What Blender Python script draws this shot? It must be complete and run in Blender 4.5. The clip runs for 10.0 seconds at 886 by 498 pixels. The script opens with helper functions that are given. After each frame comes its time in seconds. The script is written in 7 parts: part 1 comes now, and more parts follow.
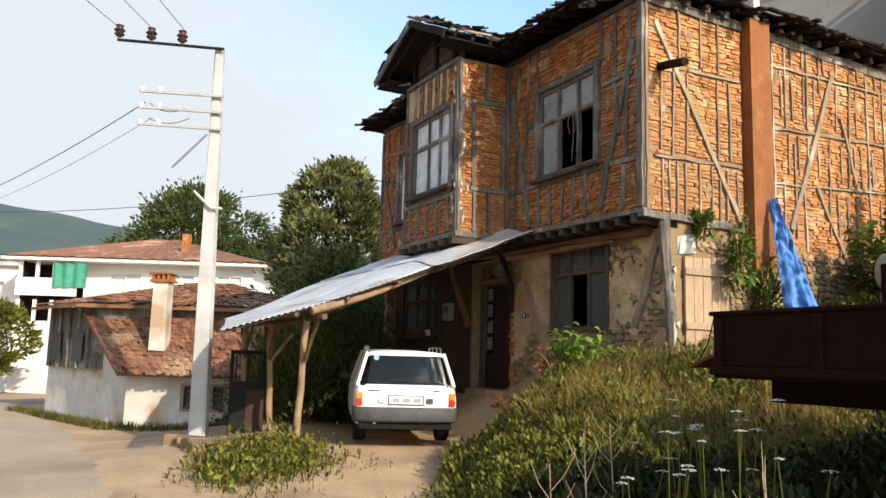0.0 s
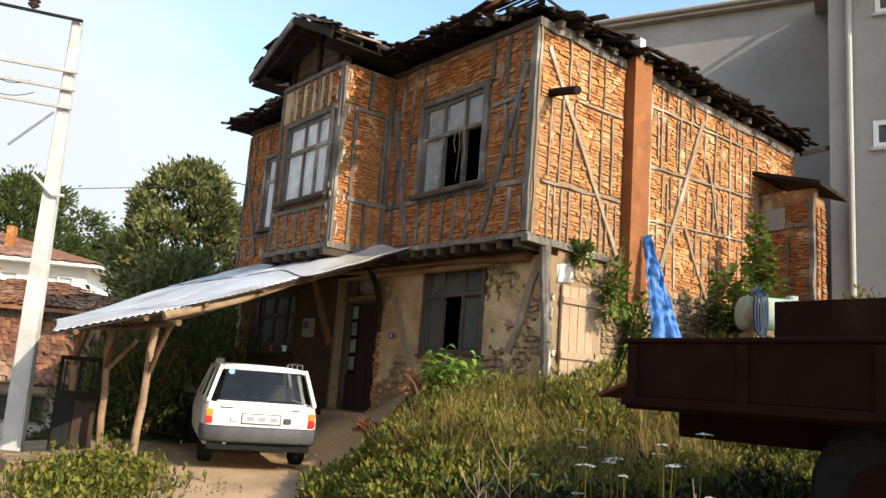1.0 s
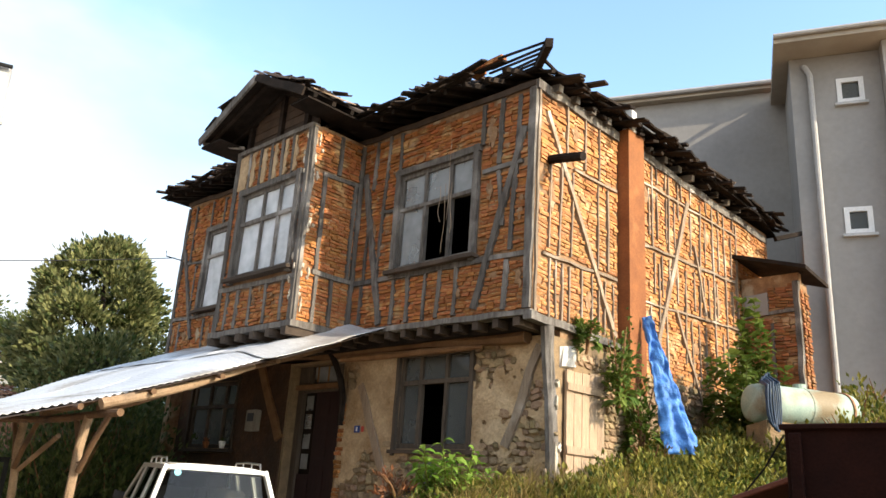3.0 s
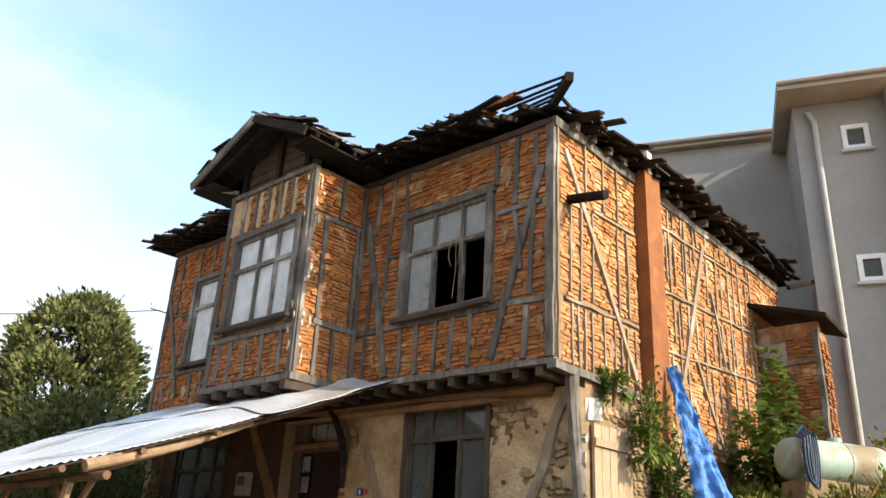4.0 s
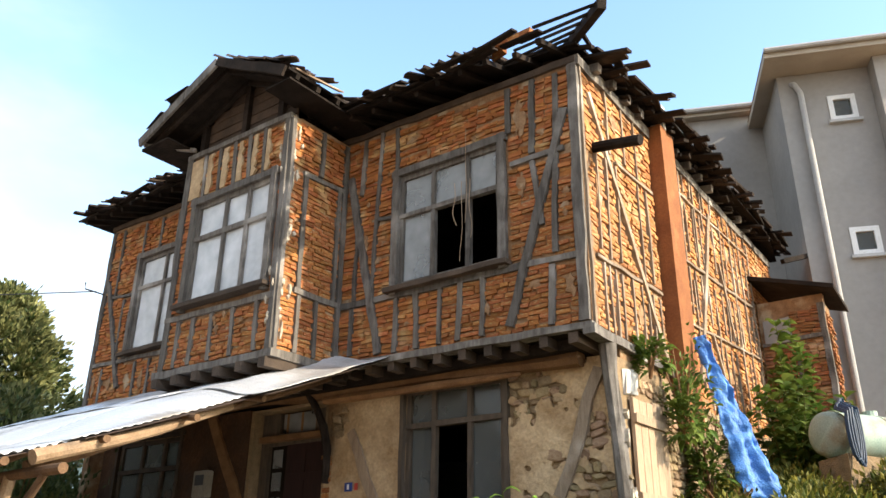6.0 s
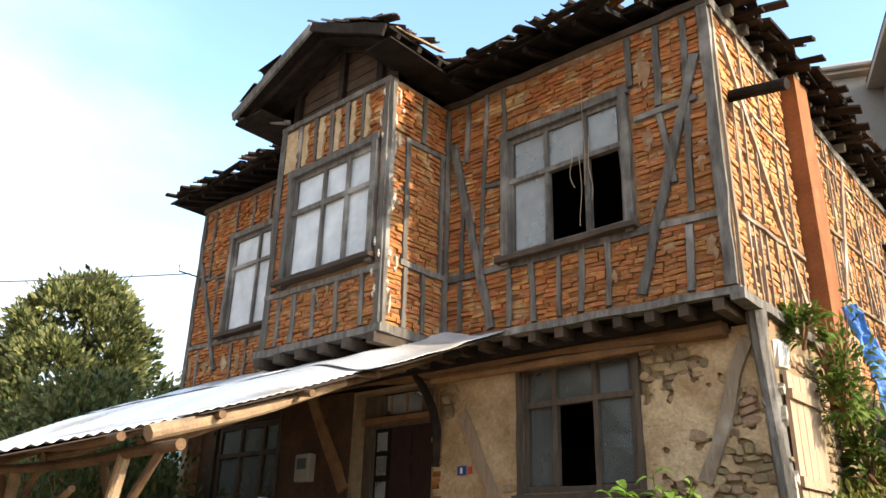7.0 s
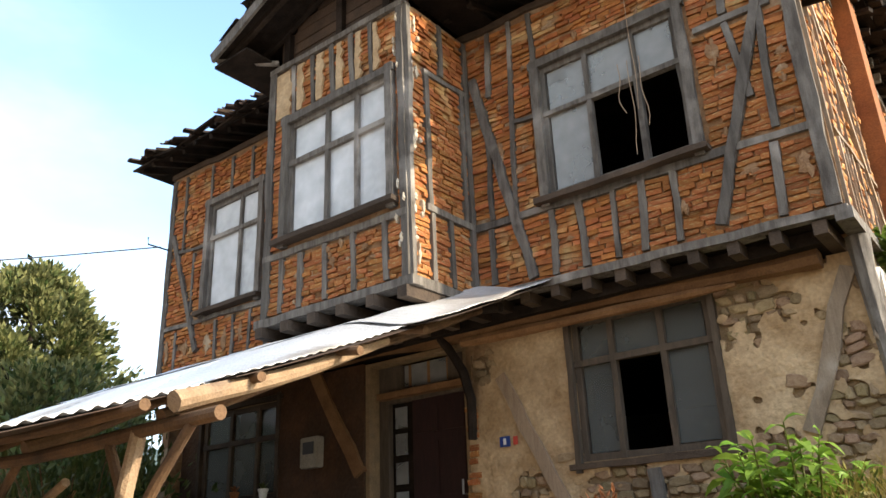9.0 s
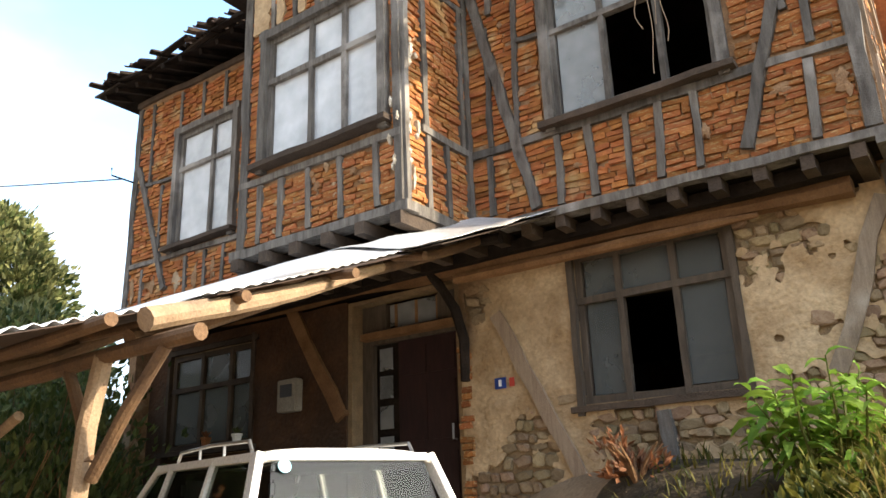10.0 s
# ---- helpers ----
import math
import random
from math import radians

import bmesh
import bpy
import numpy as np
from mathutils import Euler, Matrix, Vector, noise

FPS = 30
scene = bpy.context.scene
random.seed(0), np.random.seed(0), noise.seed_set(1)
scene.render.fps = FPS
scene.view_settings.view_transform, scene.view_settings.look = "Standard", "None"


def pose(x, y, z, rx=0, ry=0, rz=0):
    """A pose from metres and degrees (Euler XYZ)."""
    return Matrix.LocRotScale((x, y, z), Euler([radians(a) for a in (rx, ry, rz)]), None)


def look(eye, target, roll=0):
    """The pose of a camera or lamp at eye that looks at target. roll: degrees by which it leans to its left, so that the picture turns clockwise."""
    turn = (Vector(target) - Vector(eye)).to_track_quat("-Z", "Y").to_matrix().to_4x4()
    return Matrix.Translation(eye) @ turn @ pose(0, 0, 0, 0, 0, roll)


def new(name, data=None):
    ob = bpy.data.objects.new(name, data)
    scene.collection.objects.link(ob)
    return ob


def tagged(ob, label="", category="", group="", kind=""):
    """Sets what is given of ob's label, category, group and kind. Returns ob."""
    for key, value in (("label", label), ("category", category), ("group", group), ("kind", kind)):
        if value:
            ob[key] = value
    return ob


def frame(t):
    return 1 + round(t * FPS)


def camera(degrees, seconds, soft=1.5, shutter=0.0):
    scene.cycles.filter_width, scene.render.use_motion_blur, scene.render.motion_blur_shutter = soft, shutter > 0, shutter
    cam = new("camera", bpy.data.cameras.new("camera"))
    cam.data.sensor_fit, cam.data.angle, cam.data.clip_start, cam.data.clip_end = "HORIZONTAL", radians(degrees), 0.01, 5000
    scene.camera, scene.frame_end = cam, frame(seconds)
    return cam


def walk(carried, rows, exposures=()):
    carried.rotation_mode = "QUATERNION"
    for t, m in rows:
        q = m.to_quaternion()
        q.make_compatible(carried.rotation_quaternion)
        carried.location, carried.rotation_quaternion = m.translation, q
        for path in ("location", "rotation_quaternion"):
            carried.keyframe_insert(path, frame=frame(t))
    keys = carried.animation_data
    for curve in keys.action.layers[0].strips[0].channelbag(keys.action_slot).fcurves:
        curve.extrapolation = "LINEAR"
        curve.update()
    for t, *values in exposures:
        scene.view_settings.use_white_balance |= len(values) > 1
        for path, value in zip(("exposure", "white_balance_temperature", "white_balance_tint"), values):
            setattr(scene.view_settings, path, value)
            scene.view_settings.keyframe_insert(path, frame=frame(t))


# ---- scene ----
cam = camera(59.0, 10.0)
METRES, EYE, TILT, LEAN, TURN = 8.0, 1.5, 0.0, 0.0, 0.0
ROWS = [
    (0.0, 0.0, 0.0, 0.0, -0.22, 7.97, -1.57),
    (0.5, -0.018, 0.0347, -0.0042, -5.38, 9.57, -2.85),
    (1.0, -0.0423, 0.0767, -0.0072, -11.8, 10.26, -4.28),
    (1.5, -0.0724, 0.1213, -0.0078, -12.46, 10.21, -3.04),
    (2.0, -0.0908, 0.17, -0.0096, -12.78, 11.61, -3.96),
    (2.5, -0.1173, 0.2167, -0.0103, -16.46, 15.01, -2.84),
    (3.0, -0.1324, 0.2629, -0.0119, -18.54, 17.6, -3.64),
    (4.5, -0.1756, 0.4134, -0.0126, -22.26, 22.89, -2.01),
    (5.0, -0.1919, 0.4671, -0.0146, -26.98, 20.61, -0.7),
    (5.5, -0.2021, 0.5177, -0.017, -27.25, 22.57, -0.39),
    (7.0, -0.2353, 0.6737, -0.0208, -20.43, 21.79, -1.47),
    (7.5, -0.2517, 0.7215, -0.0216, -23.79, 23.43, -0.96),
    (8.0, -0.2619, 0.7705, -0.0239, -25.52, 24.95, -0.54),
    (8.5, -0.274, 0.8143, -0.0239, -25.88, 24.58, -1.81),
    (9.0, -0.2878, 0.8562, -0.0259, -23.6, 21.18, 2.15),
    (9.5, -0.2855, 0.9, -0.0265, -24.07, 21.69, 2.49),
    (10.0, -0.2828, 0.944, -0.0321, -26.18, 18.06, 1.99),
]
walk(cam, [(t, pose(0, 0, EYE, TILT, LEAN, TURN) @ pose(METRES * x, METRES * y, METRES * z, 90 + pitch, roll, yaw))
           for t, x, y, z, yaw, pitch, roll in ROWS],
     exposures=[(0.0, 0.72), (1.5, 1.0), (3.0, 1.18), (4.5, 1.08), (5.0, 1.1), (5.5, 1.22), (7.0, 1.42), (9.0, 1.42), (10.0, 1.7)])

# ---- light ----
SUN_EL, SUN_AZ = 28.0, -51.7          # elevation, and bearing of the sun from +x, degrees
sun_dir = Vector((math.cos(radians(SUN_EL)) * math.cos(radians(SUN_AZ)),
                  math.cos(radians(SUN_EL)) * math.sin(radians(SUN_AZ)), math.sin(radians(SUN_EL))))
sun_data = bpy.data.lights.new("sun", "SUN")
sun_data.energy, sun_data.angle, sun_data.color = 3.45, radians(0.5), (1.0, 0.86, 0.66)
sun = new("sun", sun_data)
sun.matrix_world = look(sun_dir * 60, (0, 0, 0))

world = bpy.data.worlds.new("sky")
scene.world = world
world.use_nodes = True
wt = world.node_tree
wt.nodes.clear()
w_out = wt.nodes.new("ShaderNodeOutputWorld")
w_bg = wt.nodes.new("ShaderNodeBackground")
w_sky = wt.nodes.new("ShaderNodeTexSky")
w_sky.sky_type, w_sky.sun_disc = "NISHITA", False
w_sky.sun_elevation, w_sky.sun_rotation = radians(SUN_EL), radians(90 - SUN_AZ)
w_sky.air_density, w_sky.dust_density, w_sky.ozone_density = 1.0, 1.0, 1.5
w_tc = wt.nodes.new("ShaderNodeTexCoord")
w_map = wt.nodes.new("ShaderNodeMapping")
w_map.inputs["Scale"].default_value = (1.0, 1.0, 2.2)
w_map.inputs["Location"].default_value = (0.35, 0.1, 0.0)
w_noise = wt.nodes.new("ShaderNodeTexNoise")
w_noise.inputs["Scale"].default_value, w_noise.inputs["Detail"].default_value = 1.6, 7.0
w_noise.inputs["Roughness"].default_value = 0.52
w_sep = wt.nodes.new("ShaderNodeSeparateXYZ")
w_side = wt.nodes.new("ShaderNodeMath")
w_side.operation = "MULTIPLY_ADD"
w_side.inputs[1].default_value, w_side.inputs[2].default_value = -0.55, 0.12
w_low = wt.nodes.new("ShaderNodeMath")
w_low.operation = "MULTIPLY_ADD"
w_low.inputs[1].default_value = -0.42
w_add = wt.nodes.new("ShaderNodeMath")
w_add.operation = "ADD"
w_ramp = wt.nodes.new("ShaderNodeMapRange")
w_ramp.inputs["From Min"].default_value, w_ramp.inputs["From Max"].default_value = 0.36, 0.72
w_ramp.interpolation_type = "SMOOTHSTEP"
w_mix = wt.nodes.new("ShaderNodeMixRGB")
w_mix.inputs["Color2"].default_value = (4.1, 4.4, 4.7, 1)
w_tint = wt.nodes.new("ShaderNodeMixRGB")
w_tint.blend_type = "MULTIPLY"
w_tint.inputs["Fac"].default_value = 1.0
w_tint.inputs["Color2"].default_value = (1.82, 1.90, 1.86, 1)
link = wt.links.new
link(w_tc.outputs["Generated"], w_map.inputs["Vector"])
link(w_map.outputs["Vector"], w_noise.inputs["Vector"])
link(w_tc.outputs["Generated"], w_sep.inputs["Vector"])
link(w_sep.outputs["X"], w_side.inputs[0])
link(w_sep.outputs["Z"], w_low.inputs[0])
link(w_side.outputs[0], w_low.inputs[2])
link(w_noise.outputs["Fac"], w_add.inputs[0])
link(w_low.outputs[0], w_add.inputs[1])
link(w_add.outputs[0], w_ramp.inputs["Value"])
link(w_ramp.outputs["Result"], w_mix.inputs["Fac"])
link(w_sky.outputs["Color"], w_tint.inputs["Color1"])
link(w_tint.outputs["Color"], w_mix.inputs["Color1"])
link(w_mix.outputs["Color"], w_bg.inputs["Color"])
w_bg.inputs["Strength"].default_value = 0.12
link(w_bg.outputs["Background"], w_out.inputs["Surface"])
# ---- materials ----
def mat(name, a, b, scale=6.0, rough=0.85, bump=0.3, metal=0.0, fine=60.0, c=None, vary=0.0, stretch=(1, 1, 1), island=False, rand=0.0, detail=6.0, spec=0.3, grain=0.16):
    """Two colours mixed by a broad noise, a third in blotches, fine grain in the relief; vary: brightness by piece."""
    m = bpy.data.materials.new(name)
    m.use_nodes = True
    nt = m.node_tree
    n, l = nt.nodes, nt.links.new
    bs = n["Principled BSDF"]
    tc = n.new("ShaderNodeTexCoord")
    mp = n.new("ShaderNodeMapping")
    mp.inputs["Scale"].default_value = stretch
    l(tc.outputs["Object"], mp.inputs["Vector"])
    n1 = n.new("ShaderNodeTexNoise")
    n1.inputs["Scale"].default_value, n1.inputs["Detail"].default_value, n1.inputs["Roughness"].default_value = scale, detail, 0.62
    l(mp.outputs["Vector"], n1.inputs["Vector"])
    r1 = n.new("ShaderNodeMapRange")
    r1.inputs["From Min"].default_value, r1.inputs["From Max"].default_value = 0.34, 0.66
    l(n1.outputs["Fac"], r1.inputs["Value"])
    mx = n.new("ShaderNodeMixRGB")
    mx.inputs["Color1"].default_value, mx.inputs["Color2"].default_value = (*a, 1), (*b, 1)
    l(r1.outputs["Result"], mx.inputs["Fac"])
    col = mx.outputs["Color"]
    n2 = n.new("ShaderNodeTexNoise")
    n2.inputs["Scale"].default_value, n2.inputs["Detail"].default_value = fine, 4.0
    l(mp.outputs["Vector"], n2.inputs["Vector"])
    if c:
        n3 = n.new("ShaderNodeTexNoise")
        n3.inputs["Scale"].default_value, n3.inputs["Detail"].default_value = scale * 0.45, 8.0
        l(tc.outputs["Object"], n3.inputs["Vector"])
        r3 = n.new("ShaderNodeMapRange")
        r3.inputs["From Min"].default_value, r3.inputs["From Max"].default_value = 0.54, 0.66
        l(n3.outputs["Fac"], r3.inputs["Value"])
        m3 = n.new("ShaderNodeMixRGB")
        m3.inputs["Color2"].default_value = (*c, 1)
        l(r3.outputs["Result"], m3.inputs["Fac"])
        l(col, m3.inputs["Color1"])
        col = m3.outputs["Color"]
    # grain
    rg = n.new("ShaderNodeMapRange")
    rg.inputs["From Min"].default_value, rg.inputs["From Max"].default_value = 0.3, 0.7
    rg.inputs["To Min"].default_value, rg.inputs["To Max"].default_value = 1 - grain, 1 + grain
    l(n2.outputs["Fac"], rg.inputs["Value"])
    hs = n.new("ShaderNodeHueSaturation")
    l(col, hs.inputs["Color"])
    if vary or rand:
        if island:
            g = n.new("ShaderNodeNewGeometry")
            src = g.outputs["Random Per Island"]
        else:
            g = n.new("ShaderNodeObjectInfo")
            src = g.outputs["Random"]
        rv = n.new("ShaderNodeMapRange")
        rv.inputs["To Min"].default_value, rv.inputs["To Max"].default_value = 1 - vary, 1 + vary
        l(src, rv.inputs["Value"])
        mu = n.new("ShaderNodeMath")
        mu.operation = "MULTIPLY"
        l(rv.outputs["Result"], mu.inputs[0])
        l(rg.outputs["Result"], mu.inputs[1])
        l(mu.outputs[0], hs.inputs["Value"])
        if rand:
            wn = n.new("ShaderNodeTexWhiteNoise")
            wn.noise_dimensions = "1D"
            l(src, wn.inputs["W"])
            rh = n.new("ShaderNodeMapRange")
            rh.inputs["To Min"].default_value, rh.inputs["To Max"].default_value = 0.5 - rand, 0.5 + rand
            l(wn.outputs["Value"], rh.inputs["Value"])
            l(rh.outputs["Result"], hs.inputs["Hue"])
    else:
        l(rg.outputs["Result"], hs.inputs["Value"])
    l(hs.outputs["Color"], bs.inputs["Base Color"])
    bs.inputs["Roughness"].default_value, bs.inputs["Metallic"].default_value = rough, metal
    bs.inputs["Specular IOR Level"].default_value = spec
    if bump:
        ad = n.new("ShaderNodeMath")
        ad.operation = "ADD"
        l(n1.outputs["Fac"], ad.inputs[0])
        l(n2.outputs["Fac"], ad.inputs[1])
        bp = n.new("ShaderNodeBump")
        bp.inputs["Strength"].default_value, bp.inputs["Distance"].default_value = bump, 0.02
        l(ad.outputs[0], bp.inputs["Height"])
        l(bp.outputs["Normal"], bs.inputs["Normal"])
    return m


BRICK = mat("brick", (0.41, 0.162, 0.054), (0.27, 0.098, 0.037), 7, c=(0.44, 0.28, 0.13), vary=0.27, rand=0.009, bump=0.5, spec=0.1)
BRICKS = mat("brick_joined", (0.41, 0.162, 0.054), (0.27, 0.098, 0.037), 7, c=(0.44, 0.28, 0.13), vary=0.27, rand=0.009, island=True, bump=0.5, spec=0.1)
MORTAR = mat("mortar", (0.33, 0.20, 0.105), (0.20, 0.11, 0.055), 9, c=(0.42, 0.32, 0.21), bump=0.6)
PLASTER = mat("plaster", (0.55, 0.41, 0.25), (0.31, 0.20, 0.10), 2.0, c=(0.21, 0.13, 0.068), bump=0.7, fine=28, detail=9)
RUBBLE = mat("rubble_fill", (0.29, 0.20, 0.11), (0.20, 0.14, 0.08), 8, bump=0.8)
STONE = mat("stone", (0.34, 0.25, 0.15), (0.24, 0.165, 0.095), 5, vary=0.3, rand=0.02, bump=0.5)
TIMBER = mat("grey_timber", (0.19, 0.172, 0.15), (0.078, 0.067, 0.057), 3.0, stretch=(6, 6, 1.0), c=(0.31, 0.285, 0.255), vary=0.3, bump=0.6)
DARKWOOD = mat("dark_wood", (0.030, 0.022, 0.017), (0.014, 0.011, 0.009), 5, spec=0.1, c=(0.040, 0.030, 0.024), vary=0.4, bump=0.5)
BROWNWOOD = mat("brown_wood", (0.22, 0.12, 0.055), (0.14, 0.07, 0.03), 4, vary=0.2, bump=0.4)
POLEWOOD = mat("pole_wood", (0.32, 0.22, 0.135), (0.22, 0.145, 0.085), 4, c=(0.14, 0.095, 0.06), bump=0.35)
PLANK = mat("plank", (0.42, 0.31, 0.21), (0.30, 0.21, 0.14), 4, stretch=(8, 8, 1), vary=0.15, bump=0.4)
TILE = mat("roof_tile", (0.055, 0.036, 0.026), (0.026, 0.019, 0.015), 6, c=(0.11, 0.08, 0.06), vary=0.4, rand=0.012, island=True, bump=0.4)
REDTILE = mat("red_tile", (0.23, 0.105, 0.062), (0.16, 0.075, 0.046), 2, c=(0.32, 0.20, 0.13), vary=0.22, rand=0.01, island=True, bump=0.3)
COTTILE = mat("old_tile", (0.27, 0.125, 0.066), (0.14, 0.068, 0.040), 1.5, c=(0.30, 0.20, 0.125), vary=0.3, rand=0.01, island=True, bump=0.3)
# paler copy of BRICK: weathering and the side wall's sunlight in one colour
SUNBRICK = mat("sunlit_brick", (0.47, 0.225, 0.092), (0.34, 0.145, 0.056), 6, c=(0.53, 0.34, 0.18), vary=0.27, rand=0.009, bump=0.5, spec=0.1)
SUNBRICKS = mat("sunlit_brick_joined", (0.47, 0.225, 0.092), (0.34, 0.145, 0.056), 6, c=(0.53, 0.34, 0.18), vary=0.27, rand=0.009, island=True, bump=0.5, spec=0.1)
PALETIMBER = mat("bleached_timber", (0.31, 0.24, 0.17), (0.18, 0.135, 0.095), 3.0, stretch=(6, 6, 1.0), c=(0.42, 0.36, 0.29), vary=0.2, bump=0.4)
GABLEWOOD = mat("gable_wood", (0.085, 0.055, 0.036), (0.05, 0.034, 0.024), 4, vary=0.3, bump=0.4)
ZINC = mat("corrugated_sheet", (0.72, 0.73, 0.74), (0.58, 0.59, 0.60), 1.5, rough=0.42, metal=0.35, bump=0.08, c=(0.42, 0.38, 0.33), spec=0.5)
WHITEWALL = mat("white_render", (0.78, 0.76, 0.72), (0.68, 0.66, 0.61), 1.0, bump=0.15)
WHITEWASH = mat("whitewash", (0.62, 0.60, 0.56), (0.48, 0.45, 0.40), 1.8, c=(0.40, 0.29, 0.19), bump=0.4)
GREYWALL = mat("grey_render", (0.33, 0.315, 0.295), (0.25, 0.24, 0.225), 0.45, bump=0.12, fine=9, c=(0.195, 0.19, 0.185), grain=0.05)
EAVE = mat("beige_soffit", (0.42, 0.37, 0.30), (0.35, 0.30, 0.24), 1.2, bump=0.1, grain=0.05)
GREYPIPE = mat("grey_pipe", (0.40, 0.39, 0.37), (0.33, 0.32, 0.31), 3, rough=0.5, bump=0.03)
WHITEPLASTIC = mat("white_plastic", (0.74, 0.74, 0.72), (0.68, 0.68, 0.66), 3, rough=0.45, bump=0.03)
CARWHITE = mat("car_paint", (0.80, 0.79, 0.77), (0.74, 0.73, 0.70), 2, rough=0.28, bump=0.0, spec=0.5)
CARGREY = mat("bumper_grey", (0.085, 0.088, 0.092), (0.06, 0.06, 0.064), 6, rough=0.6, bump=0.05)
RUBBER = mat("rubber", (0.012, 0.012, 0.012), (0.018, 0.018, 0.017), 20, rough=0.9, bump=0.1, spec=0.1)
STEEL = mat("bare_steel", (0.45, 0.45, 0.45), (0.35, 0.35, 0.35), 8, rough=0.35, metal=0.9, bump=0.05)
RUST = mat("rusty_red_paint", (0.024, 0.008, 0.0055), (0.012, 0.005, 0.004), 2.2, c=(0.04, 0.018, 0.009), rough=0.85, bump=0.3, spec=0.08)
CONCRETE = mat("concrete", (0.49, 0.49, 0.48), (0.40, 0.40, 0.39), 2.5, c=(0.34, 0.335, 0.32), bump=0.25)
GROUNDM = mat("earth", (0.46, 0.33, 0.205), (0.34, 0.235, 0.14), 0.9, c=(0.25, 0.17, 0.10), bump=0.7, fine=30)
ROADM = mat("dusty_road", (0.40, 0.315, 0.225), (0.33, 0.255, 0.18), 0.7, c=(0.28, 0.21, 0.15), bump=0.3, fine=40)
BLUE = mat("blue_tarp", (0.06, 0.22, 0.60), (0.045, 0.16, 0.46), 7, c=(0.16, 0.36, 0.68), rough=0.5, bump=0.5, spec=0.4)
CHIMRED = mat("chimney_plaster", (0.27, 0.105, 0.036), (0.18, 0.065, 0.024), 2.5, c=(0.34, 0.155, 0.06), bump=0.25)
# brown mud with the porch shade put into its colour
SHADEMUD = mat("shaded_brown_mud", (0.092, 0.044, 0.020), (0.05, 0.026, 0.014), 2.2, c=(0.05, 0.03, 0.018), bump=0.6, fine=28)
JOISTWOOD = mat("joist_wood", (0.085, 0.06, 0.042), (0.046, 0.033, 0.024), 4, vary=0.3, bump=0.5)
# soil tone lowered to deepen the shade between the weeds
SHADESOIL = mat("shade_dark_soil", (0.060, 0.042, 0.024), (0.034, 0.026, 0.015), 3, c=(0.09, 0.065, 0.035), bump=0.8, fine=25)
LIMEFLAKE = mat("lime_flakes", (0.56, 0.50, 0.41), (0.40, 0.33, 0.24), 9, bump=0.4)
METERBOX = mat("meter_case", (0.30, 0.27, 0.22), (0.22, 0.19, 0.15), 4, rough=0.6, bump=0.05)
# the blue in the hill green stands for distance haze
HILLM = mat("hazy_hill", (0.062, 0.088, 0.078), (0.048, 0.072, 0.070), 0.02, c=(0.08, 0.105, 0.085), bump=0.0, fine=0.3)
REDDOOR = mat("oxblood_door", (0.036, 0.014, 0.012), (0.022, 0.010, 0.009), 4, stretch=(6, 6, 1), rough=0.6, bump=0.25)
BLACKIRON = mat("black_iron", (0.010, 0.011, 0.011), (0.02, 0.02, 0.019), 10, rough=0.7, bump=0.1, spec=0.1)
TANKG = mat("tank_green", (0.24, 0.33, 0.28), (0.36, 0.43, 0.36), 3, c=(0.22, 0.17, 0.10), rough=0.6, bump=0.15)
SHEETBROWN = mat("rusted_sheet", (0.33, 0.17, 0.09), (0.24, 0.12, 0.06), 3, rough=0.7, bump=0.2)


def leafmat(name, a, b, vary=0.35, trans=0.35):
    m = bpy.data.materials.new(name)
    m.use_nodes = True
    n, l = m.node_tree.nodes, m.node_tree.links.new
    bs = n["Principled BSDF"]
    g = n.new("ShaderNodeNewGeometry")
    mx = n.new("ShaderNodeMixRGB")
    mx.inputs["Color1"].default_value, mx.inputs["Color2"].default_value = (*a, 1), (*b, 1)
    l(g.outputs["Random Per Island"], mx.inputs["Fac"])
    tc = n.new("ShaderNodeTexCoord")
    nz = n.new("ShaderNodeTexNoise")
    nz.inputs["Scale"].default_value = 1.3
    l(tc.outputs["Object"], nz.inputs["Vector"])
    rv = n.new("ShaderNodeMapRange")
    rv.inputs["From Min"].default_value, rv.inputs["From Max"].default_value = 0.3, 0.7
    rv.inputs["To Min"].default_value, rv.inputs["To Max"].default_value = 1 - vary, 1 + vary
    l(nz.outputs["Fac"], rv.inputs["Value"])
    hs = n.new("ShaderNodeHueSaturation")
    l(mx.outputs["Color"], hs.inputs["Color"])
    l(rv.outputs["Result"], hs.inputs["Value"])
    l(hs.outputs["Color"], bs.inputs["Base Color"])
    bs.inputs["Roughness"].default_value = 0.55
    bs.inputs["Specular IOR Level"].default_value = 0.25
    tr = n.new("ShaderNodeBsdfTranslucent")
    l(hs.outputs["Color"], tr.inputs["Color"])
    ms = n.new("ShaderNodeMixShader")
    ms.inputs["Fac"].default_value = trans
    l(bs.outputs["BSDF"], ms.inputs[1])
    l(tr.outputs["BSDF"], ms.inputs[2])
    l(ms.outputs["Shader"], n["Material Output"].inputs["Surface"])
    return m


GRASS = leafmat("grass_blades", (0.035, 0.054, 0.009), (0.18, 0.145, 0.03))
DRYGRASS = leafmat("dry_grass", (0.36, 0.25, 0.085), (0.24, 0.19, 0.06))
WEED = leafmat("weed_leaves", (0.034, 0.064, 0.009), (0.27, 0.24, 0.044))
# leaf colour carries the shade round the trailer
SHADELEAF = leafmat("shade_dark_leaves", (0.010, 0.020, 0.004), (0.042, 0.046, 0.011), 0.4, 0.15)
LEAF = leafmat("tree_leaves", (0.036, 0.062, 0.013), (0.105, 0.12, 0.035), 0.35, 0.28)
